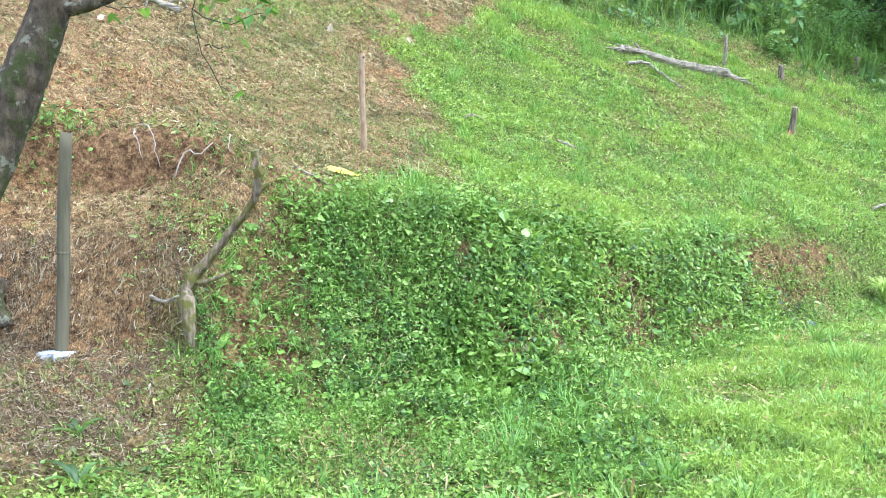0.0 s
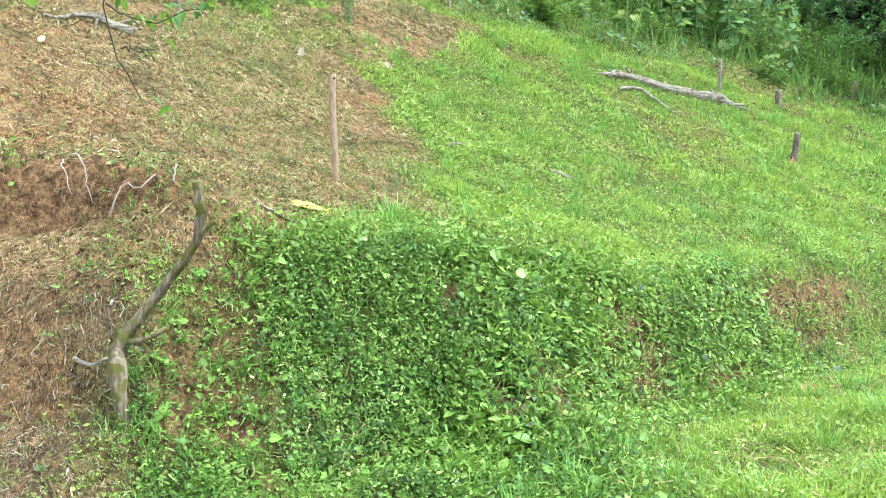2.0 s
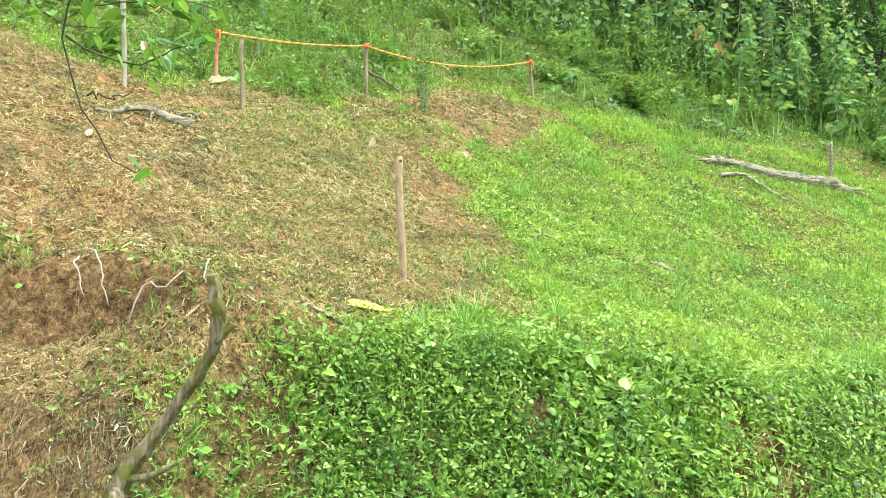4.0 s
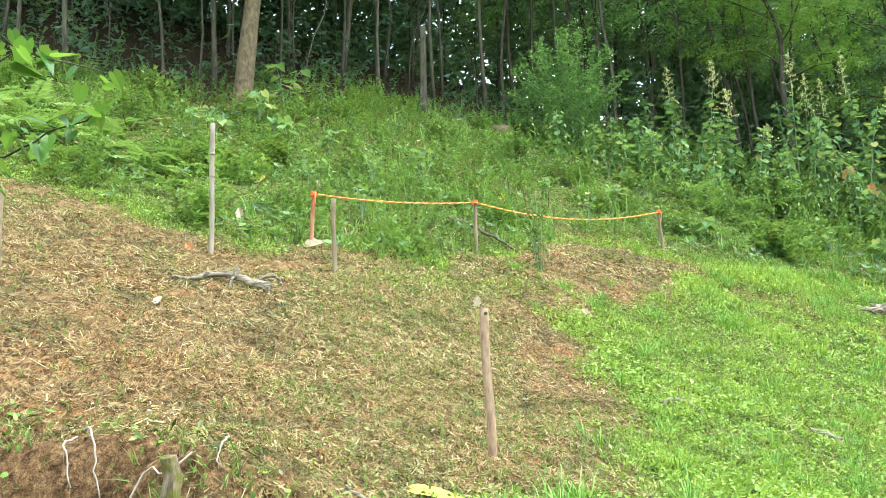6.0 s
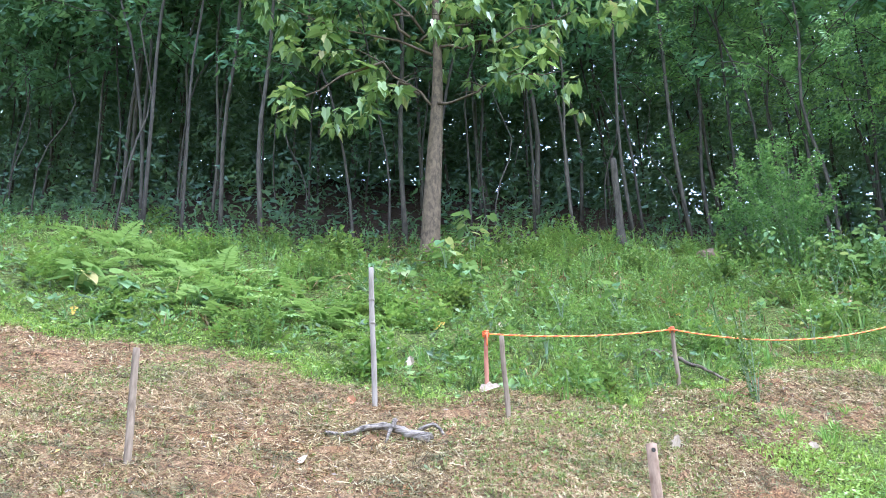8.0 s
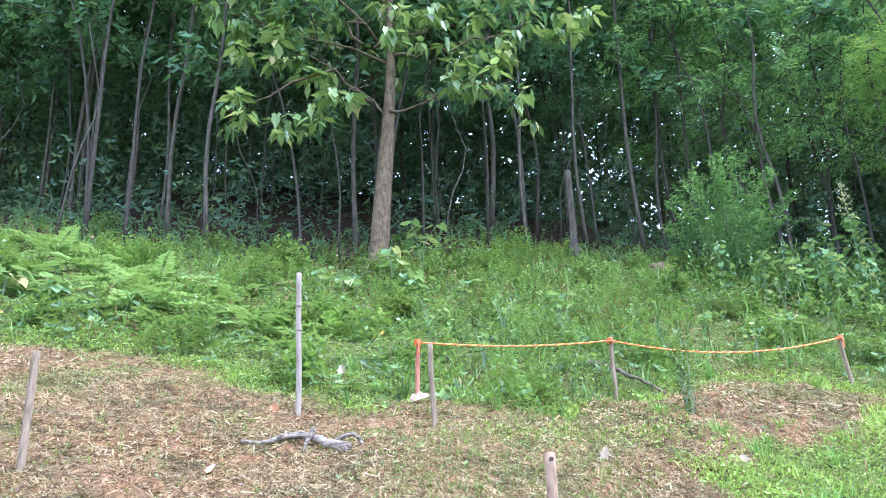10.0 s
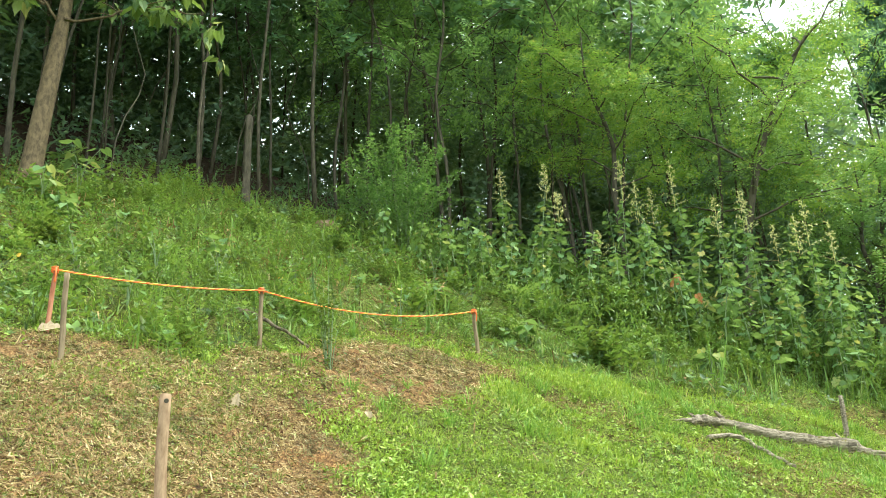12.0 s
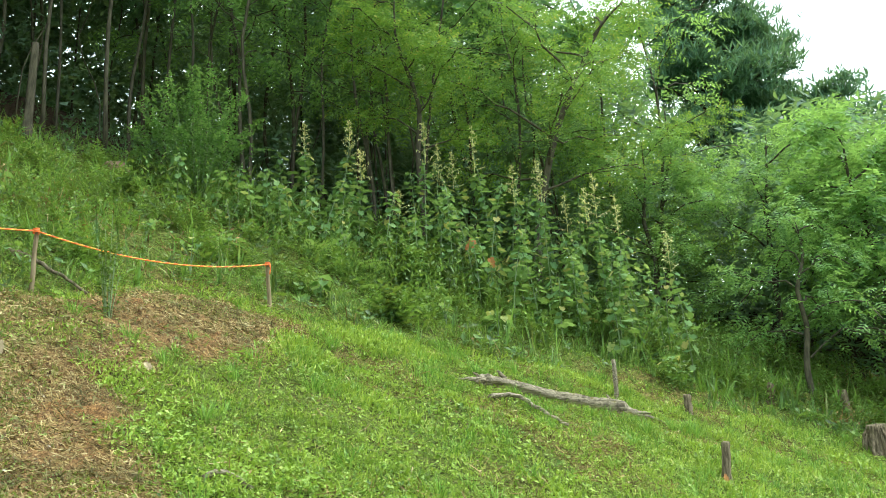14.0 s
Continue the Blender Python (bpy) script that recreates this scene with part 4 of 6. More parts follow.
    p[:, 2] += rand(len(p), 0.0, 0.1)
    strew(b, ROSETTES[2:], p, 0.05, 0.16, 0.35)
    stuff("broad_weeds", b, WEED, "broad-leaved weeds under the long grass", "weeds")


def make_straw():
    s = Soup()
    low = lambda x, y: ease(-1.0, -1.4, x) * (1 - ease(6.3, 6.5, y))
    keep = lambda x, y: dry(x, y) * in_view(x, y) * np.clip(0.7 + 0.5 * wave(x, y, 2.4) + 0.2 * wave(x, y, 7.0), 0.15, 1) * (1 - 0.85 * low(x, y)) * (1 - 0.95 * cut_face(x, y))
    for dens, y0, y1, wide, long in ((7200, 3.6, 9.5, 0.26, 0.017), (6600, 9.5, 13.0, 0.3, 0.02), (3200, 13.0, 17.0, 0.45, 0.027)):
        p = points(dens, -9, 1.3, y0, y1, keep)
        n = len(p)
        p[:, 2] += rand(n, 0.0, 0.03)
        size = rng.gamma(1.6, long, n) + 0.014 + (rng.random(n) < 0.03) * rand(n, 0.03, 0.12)
        yaw = rand(n, 0, 6.28)
        pitch, roll = lie(p, yaw)
        scatter(s, STRAWBIT, p, yaw, pitch + rng.normal(size=n) * 0.35, roll + rng.normal(size=n) * 0.5, np.stack([wide * (0.4 + 1.0 * rng.random(n) ** 2), size, size], -1))
    brown_bits = Soup()
    p = points(16000, -4.6, -0.9, 4.2, 6.6, lambda x, y: dry(x, y) * in_view(x, y) * low(x, y) * np.clip(0.75 + 0.5 * wave(x, y, 6.0), 0.2, 1))
    n = len(p)
    p[:, 2] += rand(n, 0.0, 0.03)
    size = rng.gamma(1.6, 0.015, n) + 0.012 + (rng.random(n) < 0.02) * rand(n, 0.03, 0.12)
    yaw = rand(n, 0, 6.28)
    pitch, roll = lie(p, yaw)
    scatter(brown_bits, STRAWBIT, p, yaw, pitch + rng.normal(size=n) * 0.4, roll + rng.normal(size=n) * 0.5, np.stack([0.08 + 0.17 * rng.random(n) ** 2, size, size], -1))
    stuff("dark_straw", brown_bits, DARKSTRAW, "fine dark brown straw and twigs on the scraped soil", "straw")
    stuff("straw", s, STRAW, "dry cut straw and stalks lying over the slope", "straw")
    t = Soup()
    p = points(1900, -9, 4.5, 3.6, 17, lambda x, y: np.clip(dry(x, y) * (0.3 + 0.5 * ease(7.6, 6.6, y)) * (1 - 0.85 * cut_face(x, y)) * 0.6 + 0.3 * bank(x, y) + 0.8 * bald(x, y) + 0.03, 0, 1) * in_view(x, y))
    n = len(p)
    p[:, 2] += rand(n, 0.005, 0.03)
    yaw = rand(n, 0, 6.28)
    pitch, roll = lie(p, yaw)
    scatter(t, LEAFLET, p, yaw, pitch + rng.normal(size=n) * 0.35, roll + rng.normal(size=n) * 0.5, np.stack([rng.gamma(2.0, 0.006, n) + 0.008] * 3, -1))
    stuff("leaf_litter", t, LITTER, "curled brown and pale dead leaves on bare soil", "litter")
    g = Soup()
    lip = lambda x, y: ease(7.15, 7.25, y) * (1 - ease(7.4, 7.75, y)) * ease(-3.6, -3.2, x) * ease(-1.2, -1.5, x)
    low = lambda x, y: (1 - ease(5.4, 6.0, y)) * (x < -0.7)
    green = lambda x, y: np.clip(dry(x, y) * in_view(x, y) * (ease(0.0, 0.8, wave(x, y, 2.0) + 0.5 * wave(x, y, 5.5)) * 0.9 + 0.12 + 0.8 * lip(x, y) * ease(-0.3, 0.5, wave(x, y, 5.0)) + 0.35 * low(x, y) * ease(-0.2, 0.5, wave(x, y, 3.1))), 0, 1)
    p = points(230, -9, 1.3, 3.6, 17, green)
    strew(g, ROSETTES[2:], p, 0.014, 0.055)
    p = points(200, -9, 1.3, 3.6, 17, green)
    strew(g, TUFTLETS, p, 0.03, 0.12, 0.25, widen=0.8)
    p = points(2200, -9, 1.3, 3.6, 17, lambda x, y: dry(x, y) * in_view(x, y) * ease(-0.1, 0.5, wave(x, y, 2.3) + 0.7 * wave(x + 1, y, 6.5)) * (0.25 + 0.75 * ease(7.0, 8.0, y)))
    n = len(p)
    p[:, 2] += rand(n, 0.0, 0.035)
    scatter(g, (LEAFLET[0] * [1.2, 1, 1], LEAFLET[1]), p, rand(n, 0, 6.28), rng.normal(size=n) * 0.6, rng.normal(size=n) * 0.6, rand(n, 0.012, 0.036))
    p = points(900, -3.6, -1.3, 6.95, 7.3, lambda x, y: ease(-0.2, 0.4, wave(x + 2, y * 0.5, 4.4)) * (0.4 + 0.6 * ease(-1.9, -2.3, x)))
    strew(g, TUFTLETS, p, 0.05, 0.14, 0.4, widen=0.7)
    stuff("sprouts", g, SPROUT, "thin green sprouts coming up through the straw", "weeds")


def make_forest_floor():
    s = Soup()
    p = points(16, -22, 12, 12, 30, lambda x, y: ease(-0.8, 0.6, y - forest_line(x)) * (1 - 0.85 * ease(2.0, 4.5, y - forest_line(x))))
    n = len(p)
    h = rand(n, 0.15, 0.5)
    scatter(s, SPRIGS[2], p, rand(n, 0, 6.28), rand(n, -0.5, 0.2), rand(n, -0.3, 0.3), np.stack([h, h, h], -1))
    stuff("undergrowth", s, FOREST_LEAF, "dark shaded undergrowth on the woodland floor", "undergrowth")


make_mown_grass()
make_tufts()
make_bank_cover()
make_weeds()
make_straw()
make_forest_floor()


# ---- trees ----
def tree_meshes(seed, height, radius, bare, spread, leaves, shape, size, bark, leaf, lean=(0.0, 0.0), limbs=9, sides=8, droop=0.0, wobble=0.12):
    """Trunk with limbs, and a crown of many small leaves set along them; base at the origin."""
    g = np.random.default_rng(seed)
    path = curve_through([(lean[0] * t * t + g.normal() * wobble * t, lean[1] * t * t + g.normal() * wobble * t, height * t - 0.15) for t in np.linspace(0, 1, 6)], 13)
    radii = radius * np.interp(np.linspace(0, 1, 13), [0, 0.06, 0.6, 1], [1.3, 1.0, 0.65, 0.15])
    wood, crown = Soup(), Soup()
    add_tube(wood, path, radii, sides, 0.05, seed)
    spots = []
    for k in range(limbs):
        t = bare + (0.97 - bare) * (k + g.random() * 0.8) / limbs
        i = min(int(t * 12), 11)
        start = path[i] + (path[i + 1] - path[i]) * (t * 12 - i)
        a = k * 2.4 + g.uniform(-0.5, 0.5)
        reach = spread * (1.05 - 0.6 * max(0, (t - bare) / (1 - bare))) * g.uniform(0.6, 1.1)
        rise = reach * g.uniform(0.15, 0.7)
        limb = curve_through([start, start + np.array([np.cos(a) * reach * 0.5, np.sin(a) * reach * 0.5, rise * 0.7]), start + np.array([np.cos(a) * reach, np.sin(a) * reach, rise - droop * reach])], 6, 0.03 * reach, seed + k)
        add_tube(wood, limb, np.linspace(radius * 0.3, 0.012, 6), 5, 0.0, cap=False)
        for b in range(2):
            f = g.uniform(0.35, 0.95)
            j = min(int(f * 5), 4)
            o = limb[j]
            aa = a + g.uniform(-1.3, 1.3)
            end = o + np.array([np.cos(aa), np.sin(aa), g.uniform(-0.2, 0.5)]) * reach * g.uniform(0.25, 0.5)
            tw = curve_through([o, (o + end) / 2 + g.normal(size=3) * 0.05, end], 4)
            add_tube(wood, tw, np.linspace(radius * 0.12, 0.006, 4), 4, 0.0, cap=False)
            spots += [(p, 0.5) for p in tw[1:]]
        spots += [(p, 0.7) for p in limb[2:]]
    c = np.array([p for p, _ in spots])
    pick = c[g.integers(0, len(c), leaves)] + g.normal(size=(leaves, 3)) * [0.28 * spread / 2, 0.28 * spread / 2, 0.16 * spread / 2]
    out = np.arctan2(pick[:, 1], pick[:, 0]) - np.pi / 2
    scatter(crown, shape, pick, out + g.normal(size=leaves) * 1.0, g.uniform(-0.9, 0.4, leaves), g.uniform(-0.6, 0.6, leaves), g.uniform(0.7, 1.25, leaves) * size)
    return wood.mesh("trunk", bark), crown.mesh("crown", leaf)


def plant_tree(name, meshes, x, y, turn=0.0, size=1.0, label="", category="tree", group="", sink=0.0):
    ob = new(name)
    ob.matrix_basis = pose(x, y, gz(x, y) - sink, 0, 0, turn) @ Matrix.Diagonal((size, size, size, 1))
    tagged(ob, label, category, group)
    part("trunk", meshes[0], ob)
    part("crown", meshes[1], ob)
    return ob


FOREST = "trees of the dark wood"
KINDS = [
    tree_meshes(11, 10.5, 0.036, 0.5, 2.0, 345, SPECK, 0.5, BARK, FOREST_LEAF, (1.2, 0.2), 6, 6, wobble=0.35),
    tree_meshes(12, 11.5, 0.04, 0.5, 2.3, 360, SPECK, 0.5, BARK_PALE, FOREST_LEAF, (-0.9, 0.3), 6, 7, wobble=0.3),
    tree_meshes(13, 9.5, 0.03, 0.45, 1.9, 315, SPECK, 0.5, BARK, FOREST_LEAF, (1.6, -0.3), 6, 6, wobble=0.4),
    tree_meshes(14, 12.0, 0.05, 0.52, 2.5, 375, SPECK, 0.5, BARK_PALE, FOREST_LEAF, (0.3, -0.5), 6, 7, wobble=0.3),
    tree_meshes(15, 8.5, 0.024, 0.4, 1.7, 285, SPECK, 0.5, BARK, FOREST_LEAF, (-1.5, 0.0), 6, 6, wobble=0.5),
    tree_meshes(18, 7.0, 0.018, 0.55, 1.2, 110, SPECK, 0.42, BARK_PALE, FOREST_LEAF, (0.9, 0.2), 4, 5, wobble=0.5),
    tree_meshes(16, 9.0, 0.045, 0.36, 2.3, 330, FEATHER, 0.4, BARK, MID_LEAF, (0.8, -0.6), 9, 6, wobble=0.3),
    tree_meshes(17, 8.0, 0.04, 0.32, 2.2, 320, FEATHER, 0.4, BARK_PALE, MID_LEAF, (-0.6, -0.5), 9, 6, wobble=0.35),
]


def make_forest():
    spots = [(-10.95, 15.4), (-10.3, 16.7), (-7.64, 17.1), (-7.51, 18.7), (-6.75, 20.0), (-6.04, 19.5), (-5.83, 21.1), (-4.94, 21.0), (-4.03, 22.9), (-3.05, 22.9), (-2.72, 23.5), (-0.4, 24.3), (1.2, 24.6), (3.6, 25.2), (2.4, 24.2)]
    g = np.random.default_rng(5)
    tries = 0
    while len(spots) < 150 and tries < 12000:
        tries += 1
        x = g.uniform(-24, 9.5)
        y = forest_line(x) + 0.6 + 9 * g.random() ** 1.2
        if min(math.hypot(x - a, y - b) for a, b in spots) > 0.5:
            spots.append((float(x), float(y)))
    for n, (x, y) in enumerate(spots):
        # lighter-leaved kind on the right; its pale colour also stands in for glare there
        edge = x > -3.0 and y - forest_line(x) < 3.2
        k = 6 + n % 2 if edge and n % 4 else n % 6
        plant_tree("forest_tree", KINDS[k], x, y, float(g.uniform(0, 360)), float(g.uniform(0.85, 1.2)), "slender dark woodland tree with a bare thin trunk" if k in (0, 2, 4) else "woodland tree with feathery mid-green leaves at the edge" if k > 5 else "thin pale sapling with few leaves in the wood" if k == 5 else "slender woodland tree with a pale grey trunk", "tree", FOREST)


make_forest()


def make_far_woods():
    """The depth of the wood: leaves closing the view between the trunks, the ridge beyond, and an unseen leaf roof."""
    s = Soup()
    g = np.random.default_rng(21)
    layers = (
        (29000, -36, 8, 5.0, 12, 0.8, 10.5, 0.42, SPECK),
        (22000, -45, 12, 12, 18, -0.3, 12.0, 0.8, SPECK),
        # leaf roof out of view, added to keep the left of the wood in shade
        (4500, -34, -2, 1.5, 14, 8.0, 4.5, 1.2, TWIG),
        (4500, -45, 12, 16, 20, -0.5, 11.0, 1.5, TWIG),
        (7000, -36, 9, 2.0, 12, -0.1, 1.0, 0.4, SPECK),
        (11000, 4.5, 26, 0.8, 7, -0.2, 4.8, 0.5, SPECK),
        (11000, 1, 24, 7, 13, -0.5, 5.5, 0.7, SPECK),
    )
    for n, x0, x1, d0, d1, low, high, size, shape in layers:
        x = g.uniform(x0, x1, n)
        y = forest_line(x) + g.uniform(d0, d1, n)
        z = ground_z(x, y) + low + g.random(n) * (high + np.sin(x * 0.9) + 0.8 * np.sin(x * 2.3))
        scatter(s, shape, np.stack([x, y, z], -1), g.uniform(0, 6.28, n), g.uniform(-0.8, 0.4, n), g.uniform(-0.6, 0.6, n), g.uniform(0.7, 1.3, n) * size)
    stuff("far_woods", s, HAZED_LEAF, "dense dark leaves in the depth of the wood, tinted blue for haze", "woods")


make_far_woods()

# edge trees with sunlit young leaves, where the wood opens
EDGE = "bright trees at the edge of the wood"
plant_tree("young_tree", tree_meshes(31, 6.5, 0.10, 0.34, 2.6, 2300, FEATHER, 0.27, BARK_PALE, BRIGHT_LEAF, (1.8, -1.0), 12), 5.6, 23.3, 0, 1.0, "young tree with yellow-green feathery leaves on a leaning trunk", group=EDGE)
plant_tree("young_tree", tree_meshes(32, 6.2, 0.07, 0.4, 2.1, 1700, FEATHER, 0.27, BARK, BRIGHT_LEAF, (-0.4, -0.6), 10), 3.3, 23.0, 0, 1.0, "young tree with light green feathery leaves and a crooked trunk", group=EDGE)
plant_tree("young_tree", tree_meshes(33, 6.5, 0.09, 0.2, 2.5, 2000, FEATHER, 0.27, BARK, BRIGHT_LEAF, (0.5, -0.5), 12), 9.0, 24.8, 0, 0.8, "young tree with bright green leaves down to the ground", group=EDGE)
plant_tree("young_tree", tree_meshes(34, 5.0, 0.08, 0.12, 2.4, 1900, FEATHER, 0.29, BARK, MID_LEAF, (0.2, -0.4), 12), 11.2, 24.2, 0, 1.0, "bushy tree with drooping feathery green leaves", group=EDGE)
plant_tree("young_tree", tree_meshes(35, 4.2, 0.07, 0.1, 2.0, 1600, FEATHER, 0.29, BARK, MID_LEAF, (0.0, -0.2), 11), 8.4, 24.0, 0, 1.0, "low bushy tree with drooping feathery green leaves", group=EDGE)
plant_tree("shade_tree", tree_meshes(36, 6.2, 0.10, 0.16, 2.6, 3000, TWIG, 0.34, BARK, MID_LEAF, (-0.8, -0.6), 13, droop=0.3), 12.2, 21.6, 0, 0.86, "dark leafy tree overgrown with hanging vines", group=EDGE)
plant_tree("shade_tree", tree_meshes(37, 3.4, 0.06, 0.24, 1.9, 1000, FEATHER, 0.27, BARK_PALE, MID_LEAF, (0.3, -0.3), 9, droop=0.4), 9.75, 20.6, 0, 1.0, "small dark tree with drooping branches and a forked trunk", group=EDGE)
plant_tree("shade_tree", tree_meshes(38, 7.0, 0.12, 0.2, 3.0, 3000, TWIG, 0.36, BARK, MID_LEAF, (-0.5, -0.3), 13), 14.0, 24.0, 0, 0.74, "broad leafy tree with dense green foliage", group=EDGE)
for n, (x, y, top, leaves, label) in enumerate(((14.6, 33.1, 21.5, 4800, "tall dark blue-green conifer behind the wood"), (16.7, 34.0, 18.9, 4500, "dark blue-green conifer behind the wood"), (18.9, 33.9, 16.3, 2900, "lower dark green conifer behind the wood"))):
    plant_tree("conifer", tree_meshes(39 + n, top - gz(x, y), 0.2, 0.25, 2.7, leaves, NEEDLES, 0.5, BARK, CONIFER, (0.0, 0.0), 30, droop=-0.1), x, y, 40.0 * n, 1.0, label, "conifer", "conifers behind the wood")


# ---- the broad-leaved tree at the top of the slope ----
def make_big_tree():
    x0, y0 = -6.42, 17.5
    z0 = gz(x0, y0)
    ob = new("broadleaf_tree")
    ob.matrix_basis = pose(x0, y0, z0)
    tagged(ob, "broad-leaved tree with a smooth brown trunk and big drooping leaves", "tree")
    right, near = np.array([0.875, 0.485, 0]), np.array([0.485, -0.875, 0])
    at = lambda r, u, t=0.0: right * r + near * t + np.array([0, 0, u])
    wood = Soup()
    trunk = curve_through([at(0, -0.25), at(0.08, 0.9), at(0.18, 2.1), at(0.26, 3.1), at(0.32, 4.5), at(0.3, 7.0)], 16)
    add_tube(wood, trunk, np.interp(np.linspace(0, 1, 16), [0, 0.08, 0.4, 1], [0.235, 0.175, 0.14, 0.05]), 14, 0.025, 3)
    part("trunk", wood.mesh("trunk", BARK_BIG), ob)
    limbs = [
        [at(0.22, 3.0), at(-0.2, 3.5, 0.1), at(-0.7, 3.95, 0.2), at(-1.5, 4.2, 0.3)],
        [at(-0.7, 3.95, 0.2), at(-1.4, 3.6, 0.3), at(-1.9, 3.2, 0.4), at(-2.3, 2.95, 0.5)],
        [at(-0.05, 3.3, 0.1), at(-0.3, 3.5, 0.2), at(-0.5, 3.35, 0.3), at(-0.8, 3.25, 0.4)],
        [at(0.25, 3.05), at(0.8, 3.25, 0.1), at(1.5, 3.5, 0.3), at(2.5, 3.45, 0.4)],
        [at(0.3, 4.3), at(1.0, 4.4, 0.1), at(1.9, 4.6, 0.1), at(3.0, 5.0, 0.2)],
        [at(0.28, 4.2), at(-0.6, 4.6, 0.0), at(-1.6, 4.9, 0.1), at(-2.7, 5.2, 0.3)],
        [at(0.3, 4.3), at(0.35, 4.6, 0.4), at(0.4, 4.8, 0.8), at(0.35, 4.8, 1.1)],
        [at(-0.2, 4.5, 0.2), at(-0.5, 4.9, 0.3), at(-0.1, 4.7, 0.5), at(0.15, 5.0, 0.5)],
        [at(0.1, 4.6), at(0.6, 5.3, -0.6), at(1.2, 5.9, -1.2), at(1.8, 6.2, -1.5)],
        [at(0.1, 4.8), at(-0.7, 5.4, 0.4), at(-1.5, 5.9, 0.6), at(-2.3, 6.2, 0.6)],
        [at(0.15, 5.6), at(0.8, 6.2, 0.5), at(1.6, 6.7, 0.9), at(2.3, 6.9, 1.0)],
    ]
    shape = fan([(0.2, -0.12), (0.42, 0.02), (0.34, 0.22), (0.46, 0.4), (0.2, 0.66), (0.0, 1.0)], 0.2)
    shape = (shape[0] * [0.66, 1.08, 1.0], shape[1])
    leaf = Soup().add(*shape).mesh("leaf", BIGLEAF_ONE)
    crown, singles = Soup(), 0
    for n, line in enumerate(limbs):
        path = curve_through(line, 9, 0.045, n)
        bough = Soup()
        add_tube(bough, path, np.linspace(0.028, 0.007, 9), 6)
        for k in range(5):
            o = path[3 + k]
            e = o + np.array([*rng.normal(size=2) * 0.35, rng.uniform(-0.1, 0.2)])
            add_tube(bough, curve_through([o, (o + e) / 2 + [0, 0, 0.05], e], 4), np.linspace(0.012, 0.004, 4), 4, cap=False)
        part("bough", bough.mesh("bough", BARK_BIG), ob)
    low = [(-2.55, 3.05, 0.4), (-2.25, 2.85, 0.5), (-1.85, 2.68, 0.6), (-1.45, 2.82, 0.5), (-0.65, 3.22, 0.4), (-1.05, 3.08, 0.3), (-2.8, 5.4, 0.2), (-2.3, 4.6, 0.4), (-1.9, 5.2, 0.2), (-1.5, 4.1, 0.3), (-1.3, 4.9, 0.1), (-0.85, 3.95, 0.2), (-2.1, 4.15, 0.5), (-2.6, 4.9, 0.3), (-1.7, 4.5, 0.2), (0.3, 4.75, 0.8), (0.8, 4.9, 0.5), (0.4, 4.35, 0.9), (1.3, 3.7, 0.4), (1.75, 4.05, 0.2), (2.05, 3.55, 0.4), (2.6, 3.35, 0.4), (1.6, 4.5, 0.0), (1.0, 4.2, 0.3), (2.3, 4.2, 0.2), (2.6, 4.9, 0.2), (3.7, 5.3, 0.2), (2.2, 5.4, 0.0), (3.2, 4.8, 0.3), (4.0, 5.0, 0.2), (1.5, 5.2, 0.1)]
    high = [(-1.2, 5.8, -0.8), (0.2, 5.9, 0.5), (1.2, 6.0, 0.3), (-2.2, 6.0, 0.4), (2.2, 6.0, -0.3), (0.0, 6.8, 0.0), (1.4, 6.8, 0.6), (-1.4, 6.8, 0.4), (0.6, 7.3, -0.4), (3.3, 6.2, 0.6), (-2.2, 6.6, -0.2), (0.8, 5.6, -1.0), (-0.6, 6.0, -0.9), (3.0, 5.8, 0.4)]
    for near_one, group in ((True, low), (False, high)):
        for r, u, t in group:
            for w in range(3 if near_one else 9):
                c = at(r, u - 0.12, t) + rng.normal(size=3) * ([0.22, 0.22, 0.2] if near_one else [0.5, 0.5, 0.3])
                for q in range(7 if near_one else 5):
                    yaw = 6.28 * q / (7 if near_one else 5) + rng.uniform(-0.4, 0.4)
                    pitch, roll = rng.uniform(-1.5, -0.15), rng.uniform(-0.5, 0.5)
                    size = rng.uniform(0.15, 0.31)
                    spot = c + np.array([-math.sin(yaw), math.cos(yaw), 0]) * rng.uniform(0.03, 0.14) + np.array([0, 0, rng.uniform(-0.06, 0.06)])
                    if near_one and singles < 290 and u < 4.4:
                        singles += 1
                        m = turns(np.array([yaw]), np.array([pitch]), np.array([roll]))[0]
                        part("leaf", leaf, ob, m=Matrix.LocRotScale(Vector(spot), Matrix(m.tolist()).to_quaternion(), (size, size, size)))
                    else:
                        scatter(crown, shape, spot[None], np.array([yaw]), np.array([pitch]), np.array([roll]), np.array([size]))
    part("crown", crown.mesh("crown", BIGLEAF), ob)


make_big_tree()


